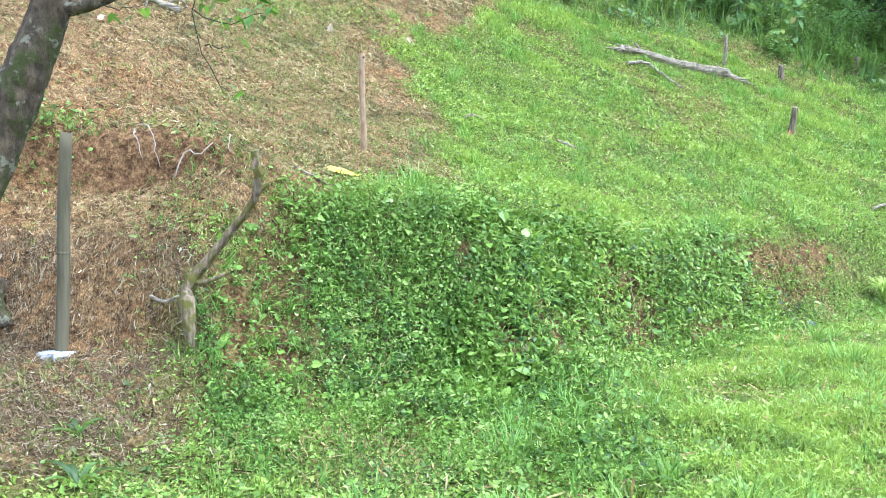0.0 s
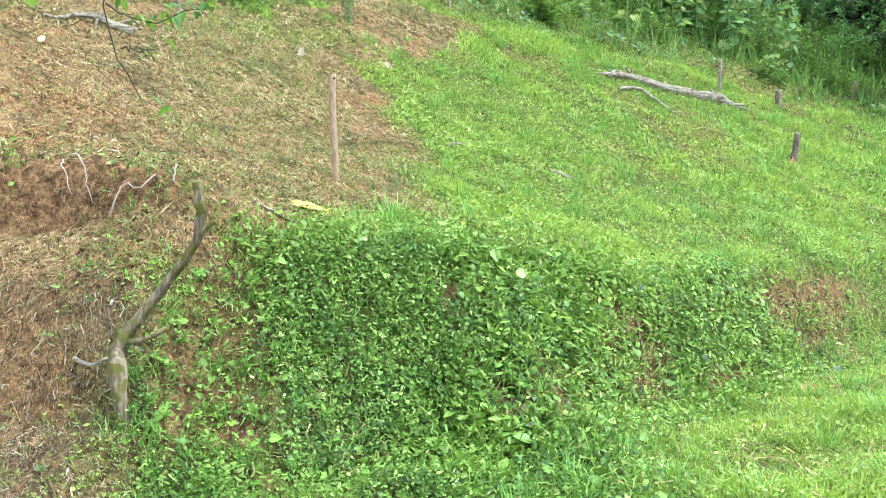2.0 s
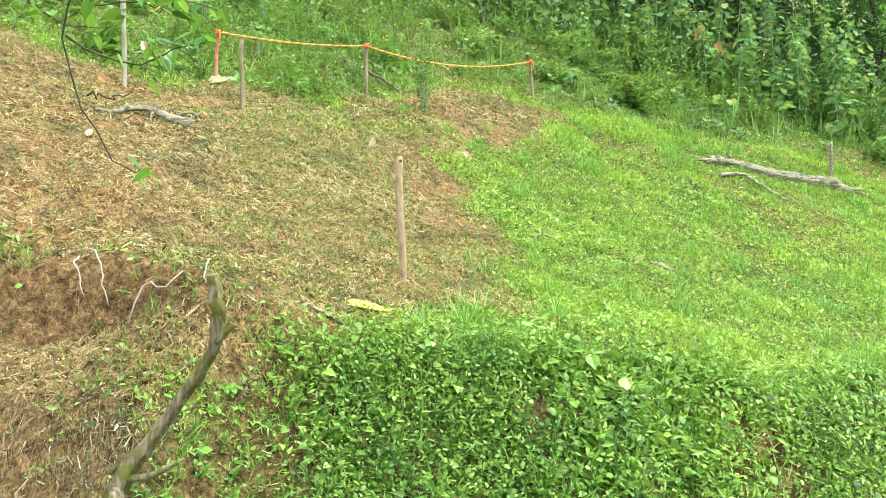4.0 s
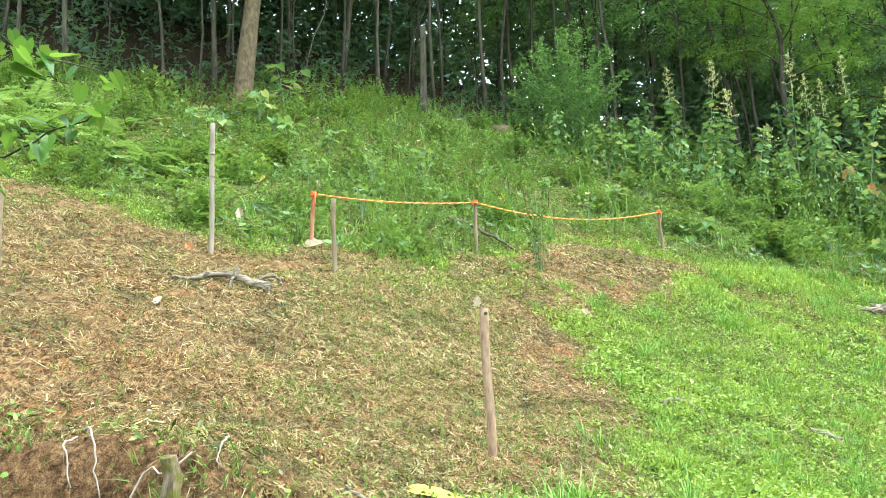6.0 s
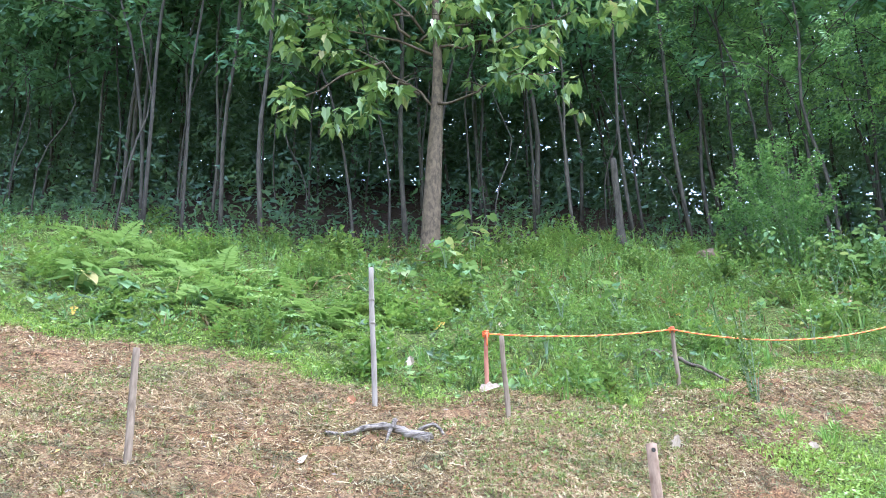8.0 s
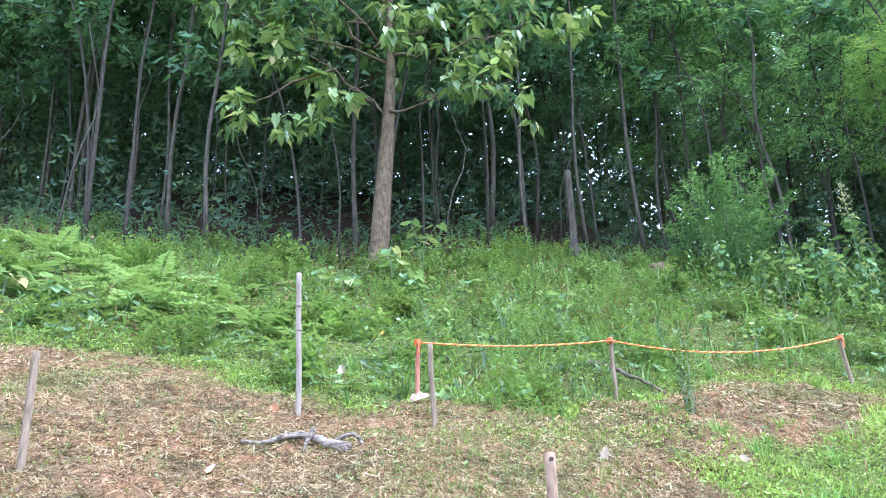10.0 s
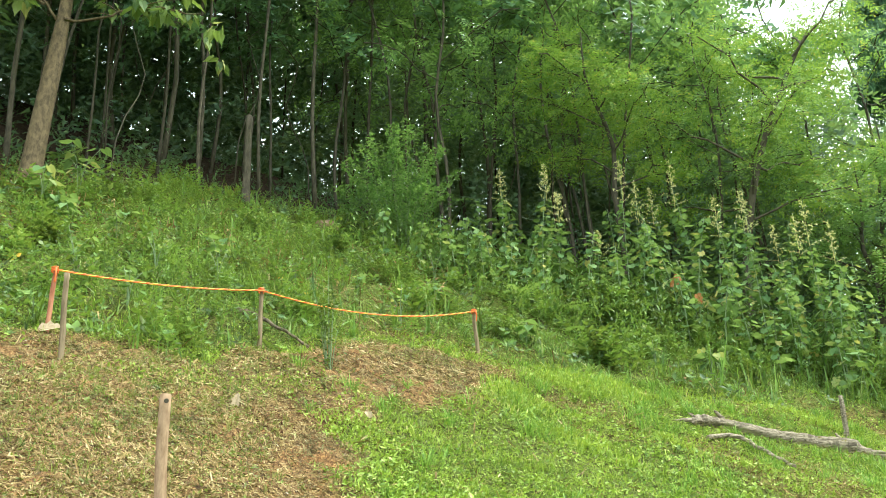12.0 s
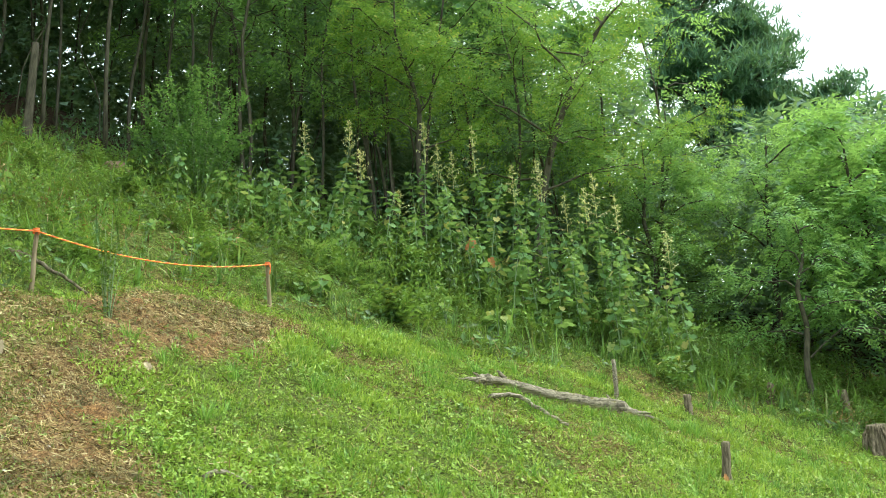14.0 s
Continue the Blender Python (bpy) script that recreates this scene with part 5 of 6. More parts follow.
# ---- the tree beside the path ----
def make_near_tree():
    ob = new("leaning_tree")
    tagged(ob, "leaning mossy tree trunk with lichen and hanging leafy twigs", "tree")
    z = gz(-2.35, 4.1)
    ob.matrix_basis = pose(-2.35, 4.1, z)
    o = np.array([-2.35, 4.1, z])
    wood = Soup()
    path = curve_through([np.array([0, 0, -0.2]), np.array((-2.08, 4.15, 1.25)) - o, np.array((-1.89, 4.2, 1.78)) - o, np.array((-1.78, 4.2, 2.05)) - o, np.array((-1.66, 4.2, 2.4)) - o, np.array((-1.45, 4.1, 3.4)) - o, np.array((-1.5, 4.0, 4.6)) - o], 60, 0.004, 3)
    add_tube(wood, path, np.interp(np.linspace(0, 1, 60), [0, 0.1, 0.5, 1], [0.165, 0.112, 0.096, 0.055]), 24, 0.06, 8)
    add_tube(wood, curve_through([np.array((-1.68, 4.2, 2.26)) - o, np.array((-1.5, 4.2, 2.30)) - o, np.array((-1.3, 4.3, 2.42)) - o, np.array((-1.05, 4.6, 2.6)) - o], 8), np.linspace(0.035, 0.015, 8), 7, 0.05, 2)
    part("trunk", wood.mesh("trunk", BARK_MOSSY), ob)
    crown = Soup()
    g = np.random.default_rng(77)
    for k, (x, y, z) in enumerate(((-2.3, 4.6, 3.6), (-1.7, 3.5, 3.9), (-2.6, 3.9, 4.2), (-1.5, 4.5, 4.5), (-2.1, 4.9, 4.9), (-1.9, 4.0, 5.2), (-2.9, 4.7, 4.6), (-2.4, 3.2, 4.8))):
        bough = Soup()
        end = np.array((x, y, z)) - o
        start = path[40 + 2 * (k % 8)]
        add_tube(bough, curve_through([start, (start + end) / 2 + [0, 0, 0.15], end], 7), np.linspace(0.03, 0.008, 7), 6)
        part("bough", bough.mesh("bough", BARK_MOSSY), ob)
        m = 260
        q = end + g.normal(size=(m, 3)) * [0.33, 0.33, 0.2]
        scatter(crown, OVATE, q, g.uniform(0, 6.28, m), g.uniform(-0.7, 0.3, m), g.uniform(-0.4, 0.4, m), g.uniform(0.06, 0.11, m))
    part("crown", crown.mesh("crown", NEARLEAF), ob)
    twigs = [
        ([(-1.05, 4.6, 2.6), (-1.22, 4.78, 2.38), (-1.17, 4.85, 2.12), (-1.1, 4.88, 2.0), (-1.01, 4.88, 1.97)], (9, 10, 11, 11), 1),
        ([(-1.17, 4.85, 2.2), (-1.1, 4.84, 2.19), (-1.03, 4.82, 2.2)], (7, 11), 1),
        ([(-1.22, 4.8, 2.36), (-1.12, 5.0, 2.33), (-1.0, 5.03, 2.37), (-0.86, 5.03, 2.41)], (3, 4, 5, 6, 7, 8, 9, 10, 11, 11), 2),
        ([(-1.05, 4.6, 2.6), (-1.15, 4.8, 2.47), (-1.0, 4.82, 2.46), (-0.92, 4.81, 2.47)], (3, 5, 6, 7, 8, 9, 10, 11, 11), 2),
        ([(-1.3, 4.3, 2.42), (-1.38, 4.75, 2.5), (-1.3, 4.9, 2.45), (-1.15, 5.0, 2.44)], (4, 5, 6, 7, 8, 9, 10, 11), 2),
        ([(-1.05, 4.6, 2.6), (-1.0, 4.75, 2.56), (-0.95, 4.9, 2.52), (-0.82, 5.02, 2.5)], (4, 6, 8, 9, 10, 11), 2),
        ([(-1.5, 4.2, 2.30), (-1.4, 4.22, 2.28), (-1.3, 4.25, 2.3)], (5, 8, 11), 2),
    ]
    shape = (HEART[0] * [0.8, 1, 1], HEART[1])
    leaf = Soup().add(*shape).mesh("leaf", leaf_material("hanging_leaf", [(0.0, (0.035, 0.1, 0.018)), (0.5, (0.07, 0.18, 0.025)), (1.0, (0.16, 0.31, 0.04))], rough=0.4, through_light=0.4, by_object=True))
    for n, (line, ends, each) in enumerate(twigs):
        path = curve_through(np.array(line) - o, 12, 0.008, n + 40)
        s = Soup()
        add_tube(s, path, np.linspace(0.0036, 0.0014, 12), 5)
        tw = part("twig", s.mesh("twig", BARK), ob)
        for p in [path[k] for k in ends]:
            for q in range(each):
                yaw, pitch, roll = rng.uniform(0, 6.28), rng.uniform(-1.2, -0.1), rng.uniform(-0.5, 0.5)
                size = rng.uniform(0.038, 0.07)
                r = turns(np.array([yaw]), np.array([pitch]), np.array([roll]))[0]
                part("leaf", leaf, tw, m=Matrix.LocRotScale(Vector(p + rng.normal(size=3) * 0.025), Matrix(r.tolist()).to_quaternion(), (size, size, size)))


make_near_tree()


# ---- bushes, plume plants and ferns ----
def make_bush(x, y, h, w, n, label, leaf, seed, size=0.07, m=80):
    g = np.random.default_rng(seed)
    ob = new("bush")
    ob.matrix_basis = pose(x, y, gz(x, y))
    tagged(ob, label, "bush")
    crown = Soup()
    for k in range(n):
        a, r = g.uniform(0, 6.28), w * math.sqrt(g.random())
        top = np.array([math.cos(a) * r, math.sin(a) * r, h * (1.05 - 0.5 * (r / w) ** 1.6) * g.uniform(0.45, 1.25)])
        foot = np.array([math.cos(a) * r * 0.2, math.sin(a) * r * 0.2, -0.05])
        path = curve_through([foot, foot * 0.4 + top * 0.6 + [0, 0, 0.1 * h], top], 5)
        s = Soup()
        if k < 40:
            add_tube(s, path, np.linspace(0.006, 0.002, 5), 4, cap=False)
            part("stem", s.mesh("stem", PLUMESTEM), ob)
        t = g.random(m) ** 0.7
        p = path[np.minimum((t * 4).astype(int), 3)] * (1 - (t * 4 % 1))[:, None] + path[np.minimum((t * 4).astype(int) + 1, 4)] * (t * 4 % 1)[:, None]
        p = p + g.normal(size=(m, 3)) * 0.05 * (1.25 - 0.8 * t)[:, None]
        scatter(crown, OVATE, p, g.uniform(0, 6.28, m), g.uniform(-0.3, 0.9, m), g.uniform(-0.5, 0.5, m), g.uniform(0.7, 1.3, m) * size)
    part("foliage", crown.mesh("foliage", leaf), ob)


make_bush(-1.1, 21.7, 2.3, 1.35, 110, "leafy green bush with upright shoots at the wood's edge", BUSHLEAF, 3, 0.07)
make_bush(2.6, 20.6, 0.9, 0.8, 45, "rounded low green bush among the weeds", WEED, 4)
make_bush(-0.98, 14.05, 1.0, 0.15, 10, "thin airy green upright shrub in front of the rope", WEED, 6, 0.05, 46)

LOBED = fan([(0.2, -0.18), (0.46, -0.1), (0.36, 0.14), (0.56, 0.3), (0.36, 0.46), (0.4, 0.7), (0.16, 0.74), (0.0, 1.0)], 0.12)
LOBED_MESH = Soup().add(*LOBED).mesh("leaf", POPPYLEAF)


def make_plume_plant(x, y, h, seed, flower=True, label="tall plume plant with grey-green lobed leaves and a cream flower head"):
    g = np.random.default_rng(seed)
    ob = new("plume_plant")
    ob.matrix_basis = pose(x, y, gz(x, y))
    tagged(ob, label, "plant", "plume plants at the wood's edge")
    lean = g.normal(size=2) * 0.1 * h
    path = curve_through([(0, 0, -0.05), (lean[0] * 0.2, lean[1] * 0.2, h * 0.4), (lean[0] * 0.6, lean[1] * 0.6, h * 0.75), (lean[0], lean[1], h)], 9)
    s = Soup()
    add_tube(s, path, np.linspace(0.014, 0.005, 9), 6)
    part("stem", s.mesh("stem", PLUMESTEM), ob)
    n = int(18 + h * 20)
    for k in range(n):
        t = 0.08 + (0.72 if flower else 0.9) * k / n
        p = path[int(t * 8)] * (1 - t * 8 % 1) + path[int(t * 8) + 1] * (t * 8 % 1)
        yaw = k * 2.4 + g.uniform(-0.4, 0.4)
        size = g.uniform(0.08, 0.2) * (1.2 - 0.65 * t)
        pitch = g.uniform(-1.2, 0.3)
        off = np.array([-math.sin(yaw), math.cos(yaw), 0.25]) * size * g.uniform(0.3, 1.1)
        r = turns(np.array([yaw]), np.array([pitch]), np.array([g.uniform(-0.3, 0.3)]))[0]
        part("leaf", LOBED_MESH, ob, m=Matrix.LocRotScale(Vector(p + off), Matrix(r.tolist()).to_quaternion(), (size, size, size)))
    if flower:
        f = Soup()
        top, hh = path[-1], 0.26 * h + 0.2
        add_tube(f, [top - [0, 0, 0.4 * hh], top + [0, 0, 0.6 * hh]], [0.005, 0.002], 4)
        for k in range(18):
            t = (k + g.random()) / 18
            a, reach = 2.4 * k + g.uniform(-0.4, 0.4), (0.19 * (1 - t) ** 0.8 + 0.03) * g.uniform(0.6, 1.2)
            o = top + [0, 0, hh * (t * 0.95 - 0.4)]
            e = o + np.array([math.cos(a) * reach, math.sin(a) * reach, reach * g.uniform(0.2, 0.9)])
            add_tube(f, [o, (o + e) / 2, e], [0.003, 0.0025, 0.001], 3)
            m = 12
            p = o + (e - o) * g.uniform(0.2, 1.05, m)[:, None] + g.normal(size=(m, 3)) * 0.012
            scatter(f, LEAFLET, p, g.uniform(0, 6.28, m), g.uniform(-1.3, 0.6, m), g.uniform(-0.8, 0.8, m), g.uniform(0.03, 0.055, m))
        tagged(part("flower_head", f.mesh("flower_head", PLUME), ob), "airy cream flower head", kind="stuff")


PLUMES = [(0.0, 20.5, 1.0, 0), (0.5, 20.6, 1.1, 0), (0.95, 20.5, 1.15, 0), (-0.65, 20.6, 0.9, 0), (1.5, 20.5, 1.0, 0), (0.9, 21.6, 2.1, 1), (1.55, 21.6, 2.3, 1), (1.85, 21.3, 1.7, 1), (1.2, 20.9, 1.4, 0), (2.5, 21.2, 1.45, 1), (3.1, 21.4, 2.2, 1), (3.5, 20.9, 1.5, 0), (3.8, 21.4, 2.0, 1), (4.15, 20.9, 1.8, 0), (4.4, 21.5, 2.3, 1), (4.75, 21.1, 1.7, 0), (5.0, 21.4, 1.9, 1), (5.3, 21.0, 1.6, 0), (5.55, 21.4, 2.1, 1), (5.8, 20.8, 1.5, 0), (6.0, 21.3, 1.75, 1), (6.3, 21.0, 2.0, 1), (6.6, 21.3, 1.9, 1), (6.95, 21.2, 1.85, 1), (5.6, 20.5, 1.2, 0), (4.9, 20.5, 1.3, 0), (6.4, 20.4, 1.2, 0), (7.45, 20.2, 1.6, 1), (-1.3, 20.6, 1.0, 0), (0.2, 21.3, 1.1, 0), (-0.3, 20.9, 1.2, 0), (6.1, 19.9, 0.9, 0), (3.4, 21.9, 1.9, 0), (4.1, 21.9, 1.8, 1), (4.8, 22.0, 2.0, 0), (5.4, 22.0, 2.0, 1), (6.1, 21.8, 1.9, 0), (2.0, 21.9, 1.7, 0), (1.2, 22.1, 1.8, 0), (0.5, 22.2, 1.6, 0), (4.12, 20.63, 1.3, 0), (3.84, 20.62, 1.5, 0), (5.2, 20.2, 0.8, 0), (6.8, 20.7, 1.4, 0), (7.2, 21.5, 1.6, 0)]
fill = np.random.default_rng(63)
for k in range(26):
    px = float(fill.uniform(0.3, 7.4))
    PLUMES.append((px, float(np.interp(px, [0, 3, 5, 7.5], [20.7, 20.2, 20.0, 19.9]) + 1.9 * fill.random()), float(fill.uniform(0.9, 1.7)), 0))
for n, (x, y, h, fl) in enumerate(PLUMES):
    make_plume_plant(x, y, h * (1 + 0.34 * float(ease(2.4, 3.4, x))), 100 + n, bool(fl), "tall plume plant with grey-green lobed leaves and a cream flower head" if fl else "plume plant with grey-green lobed leaves and no flower yet")

def frond():
    """A fern frond: narrow pinnae, longest near the base, on an arching stalk."""
    out = [(np.array([[-0.006, 0, 0], [0.006, 0, 0], [0, 1, -0.42]]), np.array([[0, 1, 2]]))]
    for k in range(18):
        s = 0.12 + 0.86 * k / 17
        for side in (-1, 1):
            out.append(placed((LEAFLET[0] * [0.85, 1, 1], LEAFLET[1]), side * -1.05 - 0.1 * math.sin(5 * k), -0.25 + 0.12 * math.sin(7 * k + side), 0.3 * math.sin(3 * k), (0.27 + 0.04 * math.sin(4 * k)) * (1 - s) ** 0.75 + 0.03, (0, s, -0.42 * s * s)))
    return combine(out)


FROND = frond()
FROND_MESH = Soup().add(*FROND).mesh("frond", FERN)


def make_fern(x, y, size, seed, n=6):
    g = np.random.default_rng(seed)
    ob = new("fern")
    ob.matrix_basis = pose(x, y, gz(x, y) + 0.03)
    tagged(ob, "green fern with arching feathery fronds among weeds", "fern", "ferns on the upper slope")
    for k in range(n):
        yaw, pitch = -1.9 + 4.4 * (k / (n - 1) - 0.5) + g.uniform(-0.4, 0.4), g.uniform(0.05, 0.5)
        s = size * g.uniform(0.7, 1.25)
        r = turns(np.array([yaw]), np.array([pitch]), np.array([g.uniform(-0.3, 0.3)]))[0]
        part("frond", FROND_MESH, ob, m=Matrix.LocRotScale(Vector((0, 0, 0.02)), Matrix(r.tolist()).to_quaternion(), (s, s, s)))


FERNS = [(-10.3, 14.3, 0.8), (-9.0, 13.4, 0.7), (-8.1, 13.5, 0.75), (-7.3, 14.1, 0.8), (-6.9, 13.5, 0.75), (-6.3, 13.6, 0.8), (-5.6, 13.2, 0.7), (-6.1, 12.9, 0.6), (-7.0, 13.0, 0.7), (-5.2, 13.0, 0.55), (-7.6, 12.6, 0.6), (-8.6, 12.7, 0.7), (-7.3, 20.2, 0.9), (-8.2, 17.0, 0.7), (-6.8, 14.4, 0.7), (-5.8, 14.2, 0.6), (2.2, 20.4, 0.9), (1.6, 20.0, 0.8), (2.9, 20.1, 0.8), (1.9, 19.4, 0.7), (2.8, 19.4, 0.6), (1.0, 20.2, 0.7), (-9.7, 12.6, 0.7)]
FERNS += [(-10.8, 14.2, 0.9), (-9.9, 13.9, 0.9), (-9.4, 14.2, 0.8), (-8.6, 13.9, 0.85), (-7.8, 13.9, 0.85), (-7.6, 13.3, 0.8), (-6.6, 13.0, 0.8), (-6.0, 13.4, 0.8), (-5.5, 13.6, 0.7), (-7.1, 12.5, 0.65), (-6.5, 12.5, 0.6), (-9.2, 12.9, 0.7)]
for n, (x, y, s) in enumerate(FERNS):
    make_fern(x, y, s * 0.9, 300 + n)


BROAD_MESH = Soup().add(*HEART).mesh("leaf", POPPYLEAF)


def make_leafy_plant(x, y, h, leaf, seed, label):
    g = np.random.default_rng(seed)
    ob = new("leafy_plant")
    ob.matrix_basis = pose(x, y, gz(x, y))
    tagged(ob, label, "plant", "large-leaved plants on the upper slope")
    for k in range(3):
        a = 2.1 * k + g.uniform(0, 1)
        path = curve_through([(0, 0, -0.04), (math.cos(a) * 0.06 * h, math.sin(a) * 0.06 * h, 0.5 * h), (math.cos(a) * 0.25 * h, math.sin(a) * 0.25 * h, h * g.uniform(0.75, 1.0))], 6)
        s = Soup()
        add_tube(s, path, np.linspace(0.009, 0.004, 6), 5)
        part("stem", s.mesh("stem", PLUMESTEM), ob)
        for q in range(6):
            t = 0.3 + 0.7 * q / 5
            i = min(int(t * 5), 4)
            p = path[i] + (path[i + 1] - path[i]) * (t * 5 - i)
            yaw, size = 2.4 * q + g.uniform(-0.5, 0.5), leaf * g.uniform(0.6, 1.1)
            off = np.array([-math.sin(yaw), math.cos(yaw), 0.3]) * size * 0.4
            m = turns(np.array([yaw]), np.array([g.uniform(-0.9, 0.2)]), np.array([g.uniform(-0.3, 0.3)]))[0]
            part("leaf", BROAD_MESH, ob, m=Matrix.LocRotScale(Vector(p + off), Matrix(m.tolist()).to_quaternion(), (size, size, size)))


LEAFY = [(-5.75, 17.85, 1.15, 0.22), (-5.7, 16.7, 0.6, 0.22), (-5.35, 16.5, 0.5, 0.18), (-5.0, 16.2, 0.45, 0.16), (-4.4, 16.4, 0.5, 0.15), (-8.6, 12.1, 0.4, 0.26), (-8.0, 12.3, 0.35, 0.2), (-6.9, 12.4, 0.35, 0.17), (-3.1, 16.8, 0.45, 0.16), (-0.2, 18.2, 0.4, 0.16), (1.1, 17.9, 0.4, 0.18), (2.2, 18.4, 0.4, 0.17), (3.9, 19.2, 0.5, 0.2), (6.7, 19.4, 0.5, 0.2), (-5.9, 15.6, 0.35, 0.16)]
sow = np.random.default_rng(71)
for k in range(14):
    px = float(sow.uniform(-6.5, 3.5))
    LEAFY.append((px, float(weed_line(px) + sow.uniform(0.6, 4.2)), float(sow.uniform(0.25, 0.65)), float(sow.uniform(0.07, 0.13))))
for n, (x, y, h, leaf) in enumerate(LEAFY):
    make_leafy_plant(x, y, h, leaf, 700 + n, "tall plant with large heart-shaped leaves at the tree's foot" if n == 0 else "leafy plant with large heart-shaped leaves among weeds")


def make_blade_plant(x, y, size, seed):
    g = np.random.default_rng(seed)
    ob = new("blade_plant")
    ob.matrix_basis = pose(x, y, gz(x, y))
    tagged(ob, "young plant with long broad green blades on bare soil", "plant", "blade plants beside the path")
    for k in range(6):
        t = np.linspace(0, 1, 7)
        a, reach, rise = 6.28 * k / 6 + g.uniform(-0.4, 0.4), size * g.uniform(0.6, 1.0), size * g.uniform(0.5, 0.9)
        mid = np.stack([np.cos(a) * reach * t, np.sin(a) * reach * t, rise * (1.7 * t - 1.2 * t * t)], -1)
        side = np.array([-np.sin(a), np.cos(a), 0.0]) * size * 0.085
        w = np.sin(np.pi * np.clip(t * 0.92 + 0.08, 0, 1))[:, None]
        v = np.concatenate([mid + side * w + [0, 0, 0.01], mid - side * w + [0, 0, 0.01], mid])
        f = np.concatenate([[[i, i + 1, 15 + i, 14 + i], [14 + i, 15 + i, 8 + i, 7 + i]] for i in range(6)])
        part("blade", Soup().add(v, f, 0, True).mesh("blade", WEED), ob)


def make_grass_clump(x, y, h, blades, seed):
    """A fountain of long narrow arching blades."""
    g = np.random.default_rng(seed)
    s = Soup()
    t = np.linspace(0, 1, 8)
    for k in range(blades):
        a, reach, rise = g.uniform(0, 6.28), h * g.uniform(0.4, 1.05), h * g.uniform(0.75, 1.15)
        mid = np.stack([np.cos(a) * reach * t ** 1.3, np.sin(a) * reach * t ** 1.3, rise * (2.3 * t - 1.75 * t * t)], -1)
        side = np.array([-np.sin(a), np.cos(a), 0.0]) * g.uniform(0.004, 0.008)
        w = np.sin(np.pi * np.clip(t * 0.85 + 0.15, 0, 1))[:, None]
        s.add(np.concatenate([mid + side * w, mid - side * w]), np.array([[i, i + 1, 9 + i, 8 + i] for i in range(7)]), 0, True)
    ob = new("grass_clump")
    ob.matrix_basis = pose(x, y, gz(x, y))
    tagged(ob, "fountain-like clump of long arching yellow-green grass at the bank's foot", "grass clump")
    tagged(part("foliage", s.mesh("foliage", CLUMPGRASS), ob), kind="stuff")


make_grass_clump(5.38, 11.3, 0.42, 170, 77)

for n, (x, y, size) in enumerate(((-1.9, 5.0, 0.17), (-1.72, 4.5, 0.22))):
    make_blade_plant(x, y, size, 900 + n)


# ---- stakes and rope ----
def make_stake(name, base, top, r0, r1, mat, label, group="stakes on the slope", knots=(), sides=12, hole=False, sink=0.12):
    b, t = np.array([*base, gz(*base) - sink]), np.array(top, float)
    ob = new(name)
    ob.matrix_basis = Matrix.Translation(Vector(b))
    tagged(ob, label, "stake", group)
    s = Soup()
    n = 14
    path = curve_through([np.zeros(3), (t - b) * 0.35 + [0.006, -0.004, 0], (t - b) * 0.7 + [-0.006, 0.003, 0], t - b], n)
    rad = np.linspace(r0, r1, n)
    for k in knots:
        rad = rad * (1 + 0.12 * np.exp(-(((np.linspace(0, 1, n) - k) / 0.03) ** 2)))
    path = np.concatenate([path, path[-1:] + (path[-1:] - path[-2:-1]) * 0.02])
    rad = np.concatenate([rad, [r1 * 0.86]])
    add_tube(s, path, rad, sides, 0.02, 5)
    part("shaft", s.mesh("shaft", mat), ob)
    for k in knots:
        h = Soup()
        p = b * 0 + (t - b) * k
        u = (t - b) / np.linalg.norm(t - b)
        rk = r0 + (r1 - r0) * k
        add_tube(h, [p - u * 0.012, p - u * 0.006, p + u * 0.006, p + u * 0.012], [rk * 1.0, rk * 1.12, rk * 1.12, rk * 1.0], sides)
        part("node", h.mesh("node", mat), ob, "raised joint ring")
    if hole:
        h = Soup()
        p = path[-1] - (path[-1] - path[0]) * 0.035
        d = np.array([0.5, -0.86, 0]) * (r1 + 0.002)
        add_tube(h, [p + d * 0.9, p + d * 1.02], [0.011, 0.011], 10)
        part("bolt_hole", h.mesh("bolt_hole", BARK), ob, "dark bolt hole")
    return ob


make_stake("bamboo_pole", (-2.37, 5.95), (-2.32, 5.98, 1.78), 0.042, 0.038, GREENPOLE, "grey-green bamboo pole standing in a concrete footing", knots=(0.5,), sides=16)
make_stake("pipe_post", (-0.7, 8.89), (-0.72, 8.92, 2.62), 0.028, 0.027, RUSTPIPE, "brown rusted pipe post with a bolt hole", hole=True, sides=16)
make_stake("tall_stake", (-3.78, 11.36), (-3.785, 11.33, 5.09), 0.026, 0.024, PALESTAKE, "tall pale weathered stake on the straw slope", knots=(0.62, 0.78))
make_stake("red_stake", (-3.2, 12.45), (-3.145, 12.43, 4.64), 0.023, 0.021, REDSTAKE, "short reddish stake with the rope tied round it")
make_stake("short_stake", (-2.68, 11.75), (-2.68, 11.72, 4.32), 0.024, 0.022, STAKEWOOD, "weathered grey-brown stake with a cut top")
make_stake("short_stake", (-1.76, 14.2), (-1.745, 14.24, 4.94), 0.025, 0.023, STAKEWOOD, "weathered grey stake holding up the rope")
make_stake("short_stake", (0.45, 16.7), (0.43, 16.6, 5.26), 0.027, 0.025, STAKEWOOD, "short grey leaning stake at the rope's end")
make_stake("leaning_stake", (-4.12, 8.85), (-4.2, 8.92, 3.75), 0.027, 0.025, STAKEWOOD, "grey-brown stake leaning on the straw slope")


